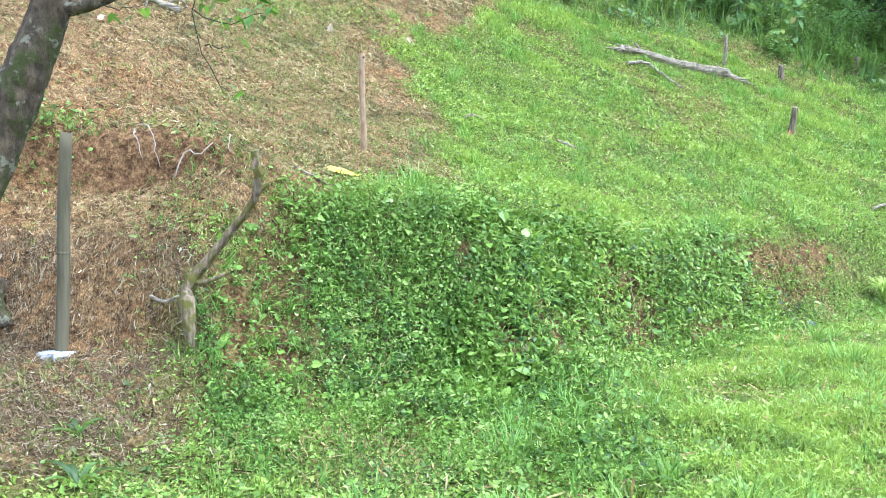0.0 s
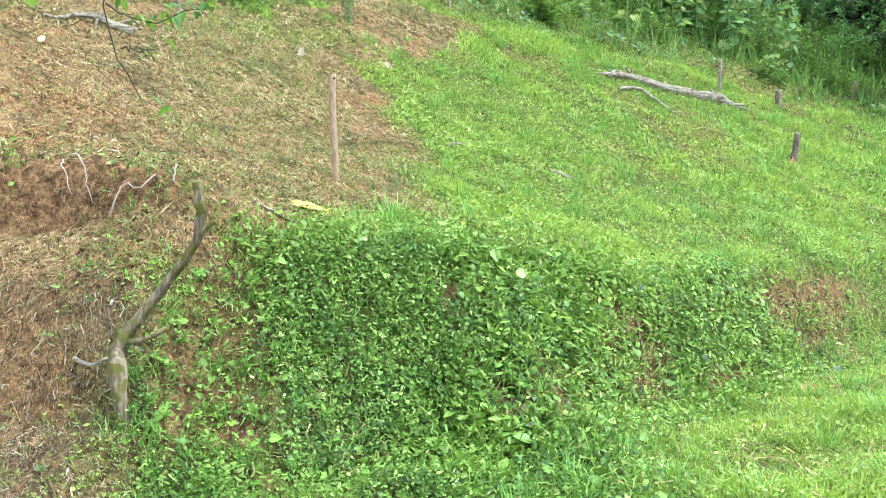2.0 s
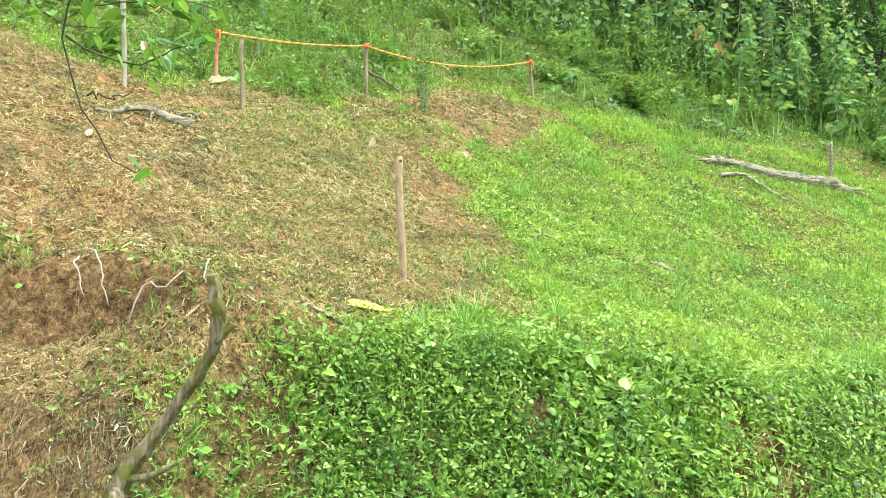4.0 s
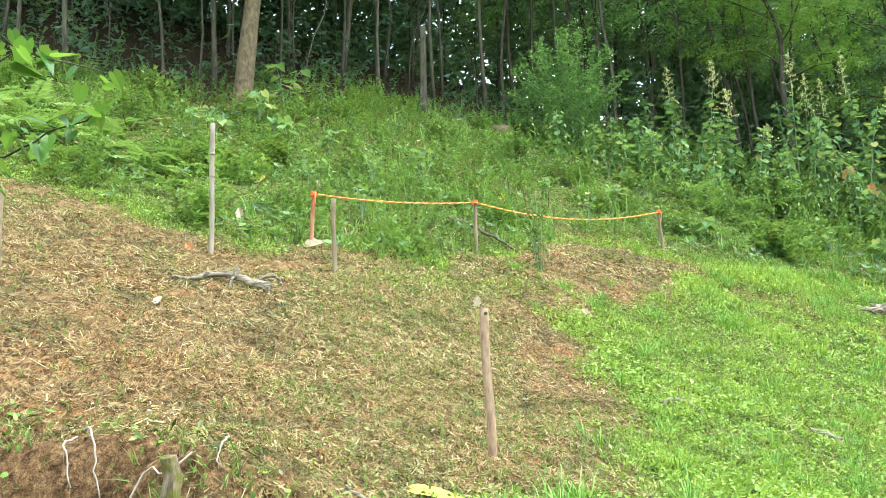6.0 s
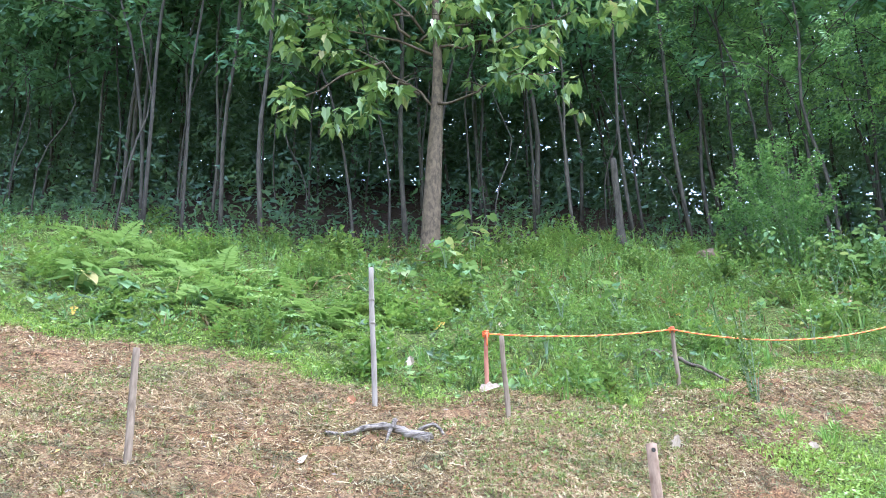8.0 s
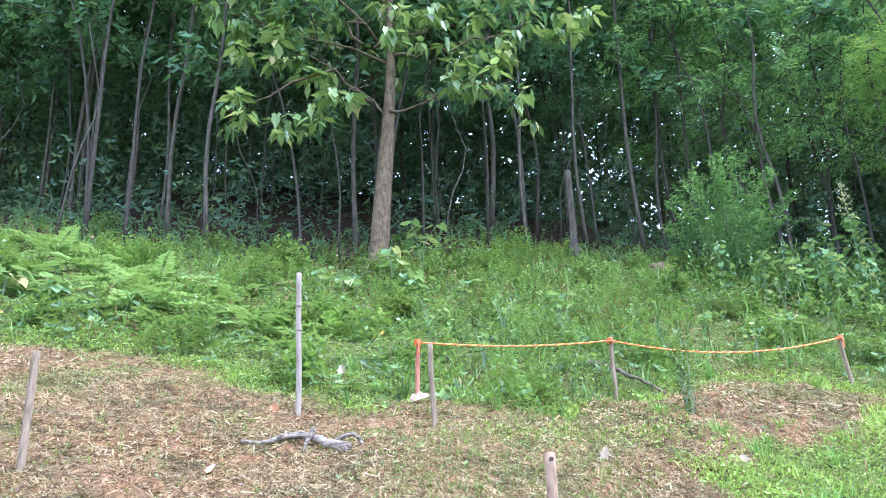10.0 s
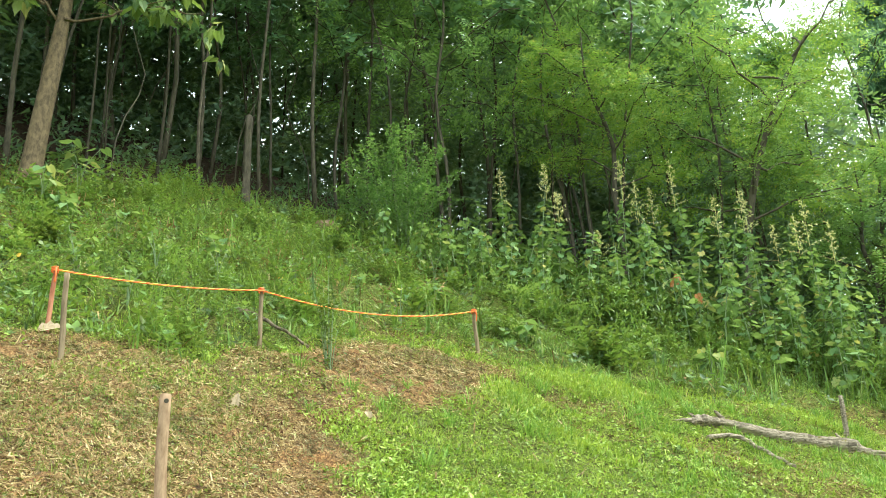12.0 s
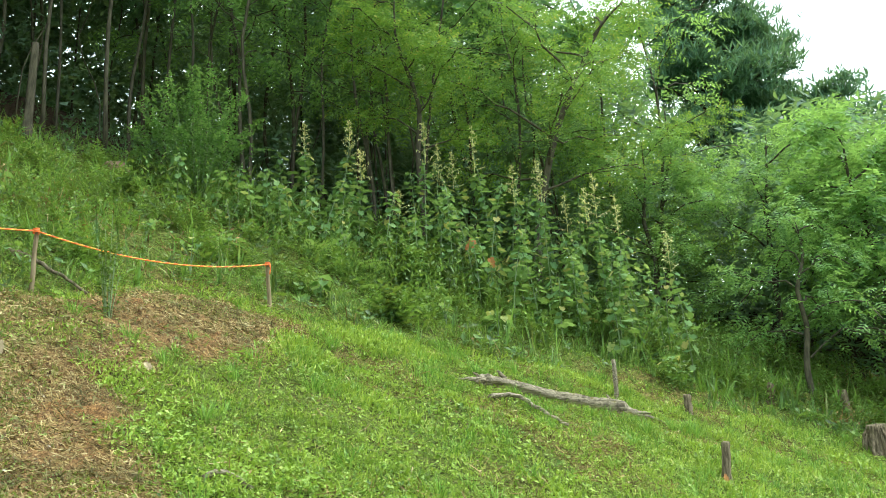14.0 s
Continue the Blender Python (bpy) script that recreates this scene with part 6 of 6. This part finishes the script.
def make_footing():
    s = Soup()
    a = np.linspace(0, 6.28, 22, endpoint=False)
    g = np.random.default_rng(4)
    r = 0.11 * (1 + 0.14 * g.normal(size=22))
    rings = [(1.0, -0.06), (1.0, 0.0), (0.9, 0.016), (0.4, 0.02)]
    v = np.concatenate([np.stack([np.cos(a) * r * k, np.sin(a) * r * 0.85 * k, np.full(22, z) * 1.0 + 0.004 * g.normal(size=22)], -1) for k, z in rings] + [np.array([[0, 0, 0.02]])])
    q = np.array([[i * 22 + j, i * 22 + (j + 1) % 22, (i + 1) * 22 + (j + 1) % 22, (i + 1) * 22 + j] for i in range(3) for j in range(22)])
    s.add(v, q)
    s.f.append((np.array([[66 + j, 66 + (j + 1) % 22, 88] for j in range(22)]), 0, False))
    thing("footing", s.mesh("footing", CONCRETE), (-2.37, 5.9, gz(-2.37, 5.9) + 0.02), "rough pale concrete footing round the pole", "footing")


make_footing()


def make_rope():
    ob = new("barrier_rope")
    tagged(ob, "twisted orange and yellow rope sagging between stakes", "rope")
    a, b, c = np.array((-3.14, 12.4, 4.62)), np.array((-1.745, 14.2, 4.9)), np.array((0.43, 16.58, 5.22))
    line = []
    for p, q, sag, n in ((a, b, 0.05, 90), (b, c, 0.16, 120)):
        t = np.linspace(0, 1, n, endpoint=False)[:, None]
        line.append(p + (q - p) * t - np.array([0, 0, 1]) * 4 * sag * t * (1 - t))
    line = np.concatenate(line + [c[None]])
    d = np.concatenate([[0], np.cumsum(np.linalg.norm(np.diff(line, axis=0), axis=1))])
    dense = np.linspace(0, d[-1], 620)
    mid = np.stack([np.interp(dense, d, line[:, k]) for k in range(3)], -1)
    along = np.gradient(mid, axis=0)
    along /= np.linalg.norm(along, axis=1)[:, None]
    side = np.cross(along, [0, 0, 1])
    up = np.cross(side, along)
    for k, mat in ((0, ORANGE), (1, YELLOW), (2, ORANGE)):
        ph = dense * 6.28 / 0.13 + k * 2.094
        s = Soup()
        add_tube(s, mid + 0.0048 * (np.cos(ph)[:, None] * side + np.sin(ph)[:, None] * up), np.full(len(mid), 0.0052), 5)
        part("strand", s.mesh("strand", mat), ob, "yellow strand" if k == 1 else "orange strand")
    for p, tail in ((a, 0.14), (b, 0.0), (c, 0.15)):
        s = Soup()
        t = np.linspace(0, 3 * 6.28, 50)
        add_tube(s, p + np.stack([0.029 * np.cos(t), 0.029 * np.sin(t), -0.03 + 0.05 * t / t[-1]], -1), np.full(50, 0.0065), 6)
        if tail:
            add_tube(s, curve_through([p + [0.03, -0.04, 0], p + [0.04, -0.06, -0.06], p + [0.03, -0.05, -tail]], 8), np.full(8, 0.008), 6)
        part("knot", s.mesh("knot", ORANGE), ob, "orange knot")


make_rope()


# ---- dead wood, stumps, stones ----
def make_log():
    ob = new("fallen_log")
    tagged(ob, "long weathered grey dead log with broken ends in the grass", "log")
    s = Soup()
    pts = [(2.98, 16.2), (3.3, 16.45), (4.2, 16.85), (4.95, 17.12), (5.5, 17.2)]
    path = curve_through([np.array([x, y, gz(x, y) + h]) for (x, y), h in zip(pts, (0.06, 0.065, 0.045, 0.055, 0.0))], 48, 0.006, 3)
    o = path[0].copy()
    ob.matrix_basis = Matrix.Translation(Vector(o))
    add_tube(s, path - o, np.interp(np.linspace(0, 1, 48), [0, 0.08, 0.12, 0.2, 0.5, 0.74, 0.8, 0.84, 0.9, 1], [0.03, 0.055, 0.09, 0.068, 0.085, 0.1, 0.115, 0.068, 0.055, 0.018]), 18, 0.15, 4)
    part("log_body", s.mesh("log_body", DEADWOOD), ob)
    for n, (k, way) in enumerate(((4, (-0.32, -0.1, 0.02)), (3, (-0.12, 0.02, 0.12)), (44, (0.34, 0.0, -0.12)), (42, (0.2, -0.06, -0.02)))):
        b = Soup()
        add_tube(b, curve_through([path[k] - o, path[k] - o + np.array(way) * 0.5 + [0, 0, 0.012], path[k] - o + np.array(way)], 6, 0.004, n), np.linspace(0.04, 0.006, 6), 7, 0.2, n)
        part("splinter", b.mesh("splinter", DEADWOOD), ob)
    for n, line in enumerate(([(3.4, 16.5, 0.12), (3.33, 16.47, 0.19), (3.3, 16.46, 0.22)], [(4.95, 17.12, 0.12), (4.9, 17.1, 0.18), (4.88, 17.09, 0.21)], [(5.15, 17.14, 0.1), (5.12, 17.12, 0.16), (5.11, 17.11, 0.18)])):
        b = Soup()
        add_tube(b, curve_through([np.array([x, y, gz(x, y) + h]) for x, y, h in line], 6) - o, np.linspace(0.034, 0.008, 6), 8, 0.2, n)
        part("branch_stub", b.mesh("branch_stub", DEADWOOD), ob)
    m = Soup()
    k = np.linspace(22, 27, 8).astype(int)
    add_tube(m, path[k] - o + [0, -0.012, 0.03], [0.012, 0.032, 0.036, 0.03, 0.036, 0.034, 0.03, 0.01], 9, 0.2, 9)
    part("moss_patch", m.mesh("moss_patch", YELLOWMOSS), ob, "yellow-brown moss patch")


def make_branch(name, pts, r0, r1, mat, label, n=16, forks=(), category="branch", seed=1):
    ob = new(name)
    tagged(ob, label, category)
    path = curve_through([np.array([x, y, gz(x, y) + h]) for x, y, h in pts], n, 0.006, seed)
    o = path[0].copy()
    ob.matrix_basis = Matrix.Translation(Vector(o))
    s = Soup()
    add_tube(s, path - o, np.linspace(r0, r1, n), 9, 0.1, seed)
    part("stem", s.mesh("stem", mat), ob)
    for k, f in enumerate(forks):
        b = Soup()
        fp = curve_through([np.array([x, y, gz(x, y) + h]) for x, y, h in f], 8, 0.004, k)
        add_tube(b, fp - o, np.linspace(r1 * 0.55, r1 * 0.22, 8), 7, 0.08, k)
        part("side_branch", b.mesh("side_branch", mat), ob)


make_log()
make_branch("dead_branch", [(3.05, 15.75, 0.04), (3.4, 16.0, 0.07), (3.65, 15.85, 0.06), (3.95, 15.72, 0.03)], 0.03, 0.02, DEADWOOD, "thinner grey dead branch beside the fallen log", seed=2)
make_branch("dead_branch", [(-3.68, 10.45, 0.01), (-3.54, 10.56, 0.02), (-3.46, 10.64, 0.05), (-3.34, 10.7, 0.07), (-3.2, 10.72, 0.07), (-3.03, 10.7, 0.05), (-2.86, 10.65, 0.04)], 0.016, 0.04, DEADWOOD, "crooked grey dead branch with a sawn end on straw", forks=([(-3.2, 10.71, 0.15), (-3.21, 10.66, 0.08), (-3.23, 10.6, 0.0)], [(-3.0, 10.72, 0.07), (-2.88, 10.77, 0.1), (-2.78, 10.77, 0.0)]), seed=3)
make_branch("dead_branch", [(-2.25, 15.05, 0.08), (-2.05, 14.95, 0.13), (-1.7, 14.8, 0.1), (-1.3, 14.6, 0.03)], 0.034, 0.014, STUMPWOOD, "broken grey branch lying in the weeds by the rope", seed=4)
make_branch("stick", [(0.28, 11.1, 0.02), (0.4, 11.2, 0.05), (0.6, 11.2, 0.02)], 0.02, 0.012, DEADWOOD, "short curved pale stick in the grass", 10, category="stick")
make_branch("stick", [(1.38, 11.45, 0.03), (1.55, 11.45, 0.035), (1.7, 11.42, 0.03)], 0.022, 0.024, DEADWOOD, "short cut length of branch in the grass", 8, category="stick")
make_branch("stick", [(5.9, 12.9, 0.03), (6.2, 13.1, 0.05), (6.6, 13.2, 0.03)], 0.02, 0.015, DEADWOOD, "pale dead stick in the mown grass", 8, category="stick")
make_branch("stick", [(-1.86, 6.14, 0.07), (-1.76, 6.1, 0.13), (-1.62, 6.06, 0.26)], 0.012, 0.009, DEADWOOD, "thin broken stick beside the rotten snag", 8, category="stick")
make_branch("stick", [(-0.85, 7.42, 0.03), (-1.0, 7.45, 0.04), (-1.12, 7.48, 0.03)], 0.012, 0.008, DEADWOOD, "short dead stick at the top of the bank", 8, category="stick")
make_branch("stick", [(-1.3, 5.6, 0.02), (-1.2, 5.35, 0.03), (-1.22, 5.15, 0.02)], 0.012, 0.008, DEADWOOD, "thin bare stick on the litter", 8, category="stick")
make_branch("stick", [(-1.92, 6.95, 0.02), (-1.85, 7.02, 0.07), (-1.75, 7.0, 0.08), (-1.66, 7.05, 0.04)], 0.006, 0.004, ROOT, "pale dry twig below the cut bank", 8, category="stick")
ROOTS = [
    [(-2.26, 7.12, 1.84), (-2.2, 6.95, 1.81), (-2.17, 6.92, 1.74), (-2.13, 6.9, 1.62)],
    [(-2.24, 7.14, 1.87), (-2.13, 7.02, 1.87), (-2.07, 6.97, 1.78), (-2.05, 6.96, 1.68), (-2.03, 6.95, 1.57)],
    [(-1.56, 7.2, 1.82), (-1.55, 7.1, 1.78), (-1.545, 7.06, 1.68)],
    [(0.9, 8.05, gz(0.9, 8.05) + 0.02), (0.95, 7.92, gz(0.95, 7.92) + 0.07), (1.02, 7.8, gz(1.02, 7.8) + 0.03)],
    [(1.1, 8.05, gz(1.1, 8.05) + 0.02), (1.04, 7.92, gz(1.04, 7.92) + 0.08), (0.96, 7.84, gz(0.96, 7.84) + 0.05)],
    [(1.74, 8.62, gz(1.74, 8.62) + 0.03), (1.77, 8.5, gz(1.77, 8.5) + 0.05), (1.79, 8.36, gz(1.79, 8.36) + 0.03)],
    [(2.5, 9.4, gz(2.5, 9.4) + 0.03), (2.6, 9.28, gz(2.6, 9.28) + 0.05), (2.68, 9.16, gz(2.68, 9.16) + 0.03)],
]
for n, line in enumerate(ROOTS):
    path = curve_through(line, 12, 0.004, n)
    s = Soup()
    add_tube(s, path - path[0], np.linspace(0.0058, 0.003, 12), 6, 0.1, n)
    thing("root", s.mesh("root", ROOT), tuple(path[0]), "pale bare root hanging from the cut soil bank", "root", "roots in the bank")


def make_snag():
    ob = new("rotten_snag")
    tagged(ob, "leaning rotten trunk covered with moss at the bank", "snag")
    z = gz(-1.6, 6.15)
    o = np.array([-1.6, 6.15, z - 0.1])
    ob.matrix_basis = Matrix.Translation(Vector(o))
    s = Soup()
    lower = curve_through([np.array([-1.55, 6.0, 0.3]) - o, np.array([-1.56, 5.99, 0.55]) - o, np.array([-1.6, 6.06, 0.8]) - o], 8, 0.01, 2)
    add_tube(s, lower, [0.045, 0.036, 0.034, 0.035, 0.038, 0.046, 0.05, 0.02], 14, 0.2, 3)
    part("stump", s.mesh("stump", SNAGWOOD), ob)
    s = Soup()
    stem = curve_through(np.array([(-1.65, 6.08, 0.68), (-1.58, 6.08, 0.84), (-1.45, 6.08, 1.02), (-1.28, 6.02, 1.22), (-1.15, 5.95, 1.4), (-1.11, 5.91, 1.52), (-1.135, 5.9, 1.7)]) - o, 30, 0.005, 4)
    add_tube(s, stem, np.interp(np.linspace(0, 1, 30), [0, 0.12, 0.4, 0.62, 0.78, 0.9, 1], [0.03, 0.04, 0.026, 0.02, 0.028, 0.026, 0.021]), 14, 0.25, 6)
    part("stem", s.mesh("stem", SNAGWOOD), ob)
    for line in ([(-1.13, 5.93, 1.42), (-1.07, 5.92, 1.47), (-1.04, 5.91, 1.49)], [(-1.57, 6.07, 0.84), (-1.44, 6.05, 0.86), (-1.32, 6.03, 0.92)]):
        b = Soup()
        add_tube(b, curve_through(line, 6) - o, np.linspace(0.022, 0.01, 6), 8, 0.1, 2)
        part("branch_stub", b.mesh("branch_stub", SNAGWOOD), ob)


make_snag()


def make_stump(x, y, h, r, lean, label, seed, mat=None, cut=False, roots=0):
    z = gz(x, y)
    s = Soup()
    n = 9
    path = curve_through([(0, 0, -0.1), (lean[0] * 0.5, lean[1] * 0.5, h * 0.5), (lean[0], lean[1], h)], n, 0.004, seed)
    add_tube(s, path, np.interp(np.linspace(0, 1, n), [0, 0.25, 0.9, 1], [r * 1.6, r * 1.05, r, r * 0.92]), 14, 0.2, seed)
    ob = thing("stump", s.mesh("stump", mat or STUMPWOOD), (x, y, z), label, "stump", "old stumps in the grass")
    if cut:
        c = Soup()
        top = path[-1]
        add_tube(c, [top - [0, 0, 0.01], top + [0.004, -0.003, 0.006]], [r * 0.8, r * 0.74], 12, 0.08, seed)
        part("cut_face", c.mesh("cut_face", CUTWOOD), ob, "pale sawn cut face")
    g = np.random.default_rng(seed)
    for k in range(roots):
        a = 6.28 * k / roots + g.uniform(-0.2, 0.2)
        w = Soup()
        far = r * g.uniform(1.3, 2.0)
        line = [(math.cos(a) * r * 0.5, math.sin(a) * r * 0.5, h * g.uniform(0.85, 1.05)), (math.cos(a + 0.2) * r * 1.1, math.sin(a + 0.2) * r * 1.1, h * g.uniform(0.5, 0.8)), (math.cos(a + 0.3) * far, math.sin(a + 0.3) * far, gz(x + math.cos(a + 0.3) * far, y + math.sin(a + 0.3) * far) - z - 0.03)]
        add_tube(w, curve_through(line, 8, 0.008, seed + k), np.linspace(0.012, 0.028, 8), 7, 0.2, k)
        part("root", w.mesh("root", STUMPWOOD), ob, "exposed grey root")


make_stump(5.62, 15.3, 0.42, 0.05, (0.06, 0.0), "dark weathered upright stump in the grass", 1, cut=True)
make_stump(5.24, 17.75, 0.56, 0.027, (0.01, 0.0), "thin pale upright stump behind the fallen log", 2, DEADWOOD)
make_stump(6.4, 18.1, 0.27, 0.055, (0.0, 0.0), "short sawn stump in the grass", 3, cut=True)
make_stump(8.4, 19.6, 0.3, 0.07, (0.1, 0.0), "broken grey stump at the edge of the weeds", 4)
make_stump(10.0, 20.1, 0.35, 0.09, (0.0, 0.0), "old grey stump below the shade trees", 5)
make_stump(9.35, 18.2, 0.42, 0.17, (0.0, 0.0), "wide rotten root stump overgrown with grass", 6, roots=14)
make_stump(-2.9, 6.1, 0.22, 0.12, (0.0, 0.0), "low mossy stump on the bare soil", 7, BARK_MOSSY)
make_stump(-4.12, 21.45, 2.0, 0.07, (0.02, 0.0), "pale broken trunk standing at the wood's edge", 8, BARK_PALE)


def make_stone(x, y, r, label, seed, mat=None):
    bm = bmesh.new()
    bmesh.ops.create_icosphere(bm, subdivisions=3, radius=1.0)
    for v in bm.verts:
        d = 1 + 0.18 * noise.noise(v.co * 1.4 + Vector((seed, 0, 0))) + 0.06 * noise.noise(v.co * 4)
        v.co = Vector((v.co.x * r * 1.2, v.co.y * r, v.co.z * r * 0.9)) * d
    me = bpy.data.meshes.new("stone")
    bm.to_mesh(me)
    bm.free()
    me.materials.append(mat or STONE)
    thing("stone", me, (x, y, gz(x, y) + r * 0.35), label, "stone")


make_stone(1.8, 8.82, 0.065, "rounded grey stone at the top of the bank", 1)
make_stone(-2.48, 21.1, 0.23, "brown weathered boulder half hidden in the weeds", 5, BOULDER)
make_stone(-2.6, 6.6, 0.04, "small grey stone on bare soil", 2)

# ---- fallen leaves ----
CURLED = fan([(0.14, -0.1), (0.36, 0.06), (0.26, 0.28), (0.38, 0.46), (0.2, 0.62), (0.2, 0.8), (0.0, 1.0)], 0.55)
FLAT = fan([(0.18, -0.1), (0.4, 0.06), (0.36, 0.28), (0.4, 0.46), (0.3, 0.66), (0.16, 0.84), (0.0, 1.0)], 0.12)
FALLEN = {}
for key, mat in (("yellow", FALLEN_Y), ("pale", FALLEN_P), ("orange", FALLEN_O)):
    me = Soup().add(*(FLAT if key == "yellow" else CURLED)).mesh("fallen_leaf", mat)
    me.materials[0] = mat
    FALLEN[key] = me


def make_fallen(x, y, size, key, turn, tilt, label, roll=0.0, lift=0.0):
    ob = new("fallen_leaf", FALLEN[key])
    z = gz(x, y)
    slope = math.atan(gz(x, y + 0.1) * 5 - gz(x, y - 0.1) * 5)
    size *= 0.8
    ob.matrix_basis = pose(x, y, z + 0.025 + lift, math.degrees(slope)) @ pose(0, 0, 0, tilt, roll) @ pose(0, 0, 0, 0, 0, turn) @ Matrix.Diagonal((size, size, size, 1))
    tagged(ob, label, "fallen leaf", "large fallen leaves")


for x, y, size, key, turn, tilt, label in (
    (-0.4, 13.05, 0.12, "pale", 30, 30, "curled pale fallen leaf in the grass"),
    (-4.5, 14.1, 0.3, "yellow", 60, 25, "large yellow fallen leaf in the weeds"),
    (-3.97, 12.4, 0.16, "pale", 20, 40, "curled pale fallen leaf at the weeds' edge"),
    (-3.21, 12.38, 0.24, "pale", -80, 30, "large cream leaf at the foot of the red stake"),
    (-3.85, 14.6, 0.2, "pale", 40, 40, "curled cream leaf in the weeds"),
    (-3.42, 15.6, 0.22, "pale", 100, 30, "pale fallen leaf in the weeds"),
    (-3.25, 15.7, 0.18, "pale", -60, 30, "pale fallen leaf in the weeds"),
    (-2.23, 17.2, 0.24, "yellow", 80, 30, "yellow fallen leaf among tall weeds"),
    (-1.87, 16.9, 0.2, "yellow", -30, 30, "pale yellow fallen leaf among tall weeds"),
    (-5.8, 13.6, 0.22, "pale", 20, 50, "cream leaf hanging in the ferns"),
    (-4.66, 13.1, 0.16, "pale", 140, 40, "small curled leaf in the weeds"),
    (-7.9, 11.55, 0.24, "yellow", 70, 30, "yellow-green fallen leaf in the weeds"),
    (-3.43, 9.8, 0.13, "pale", 10, 25, "pale dead leaf on the straw"),
    (-3.92, 11.25, 0.14, "orange", 50, 45, "curled orange leaf beside the tall stake"),
    (-1.41, 12.3, 0.14, "pale", -10, 60, "curled pale leaf standing in the straw"),
    (3.27, 8.7, 0.2, "orange", 80, 30, "large brown-orange leaf on the lower grass"),
    (-4.5, 8.6, 0.14, "yellow", 80, 15, "small yellow leaf on the straw"),
    (5.55, 15.15, 0.11, "orange", 0, 60, "orange dead leaf against the stump"),
    (4.25, 13.6, 0.1, "pale", 60, 30, "small pale leaf in the mown grass"),
):
    make_fallen(x, y, size, key, turn, tilt, label)

make_fallen(-0.88, 7.74, 0.31, "yellow", -80, 0, "large yellow fallen leaf on the straw", 14)
make_fallen(3.84, 20.6, 0.29, "orange", 150, 70, "withered orange leaf hanging on a plume plant", 10, 1.27)
make_fallen(4.12, 20.6, 0.24, "orange", 190, 65, "withered orange leaf hanging among the weeds", -10, 0.97)
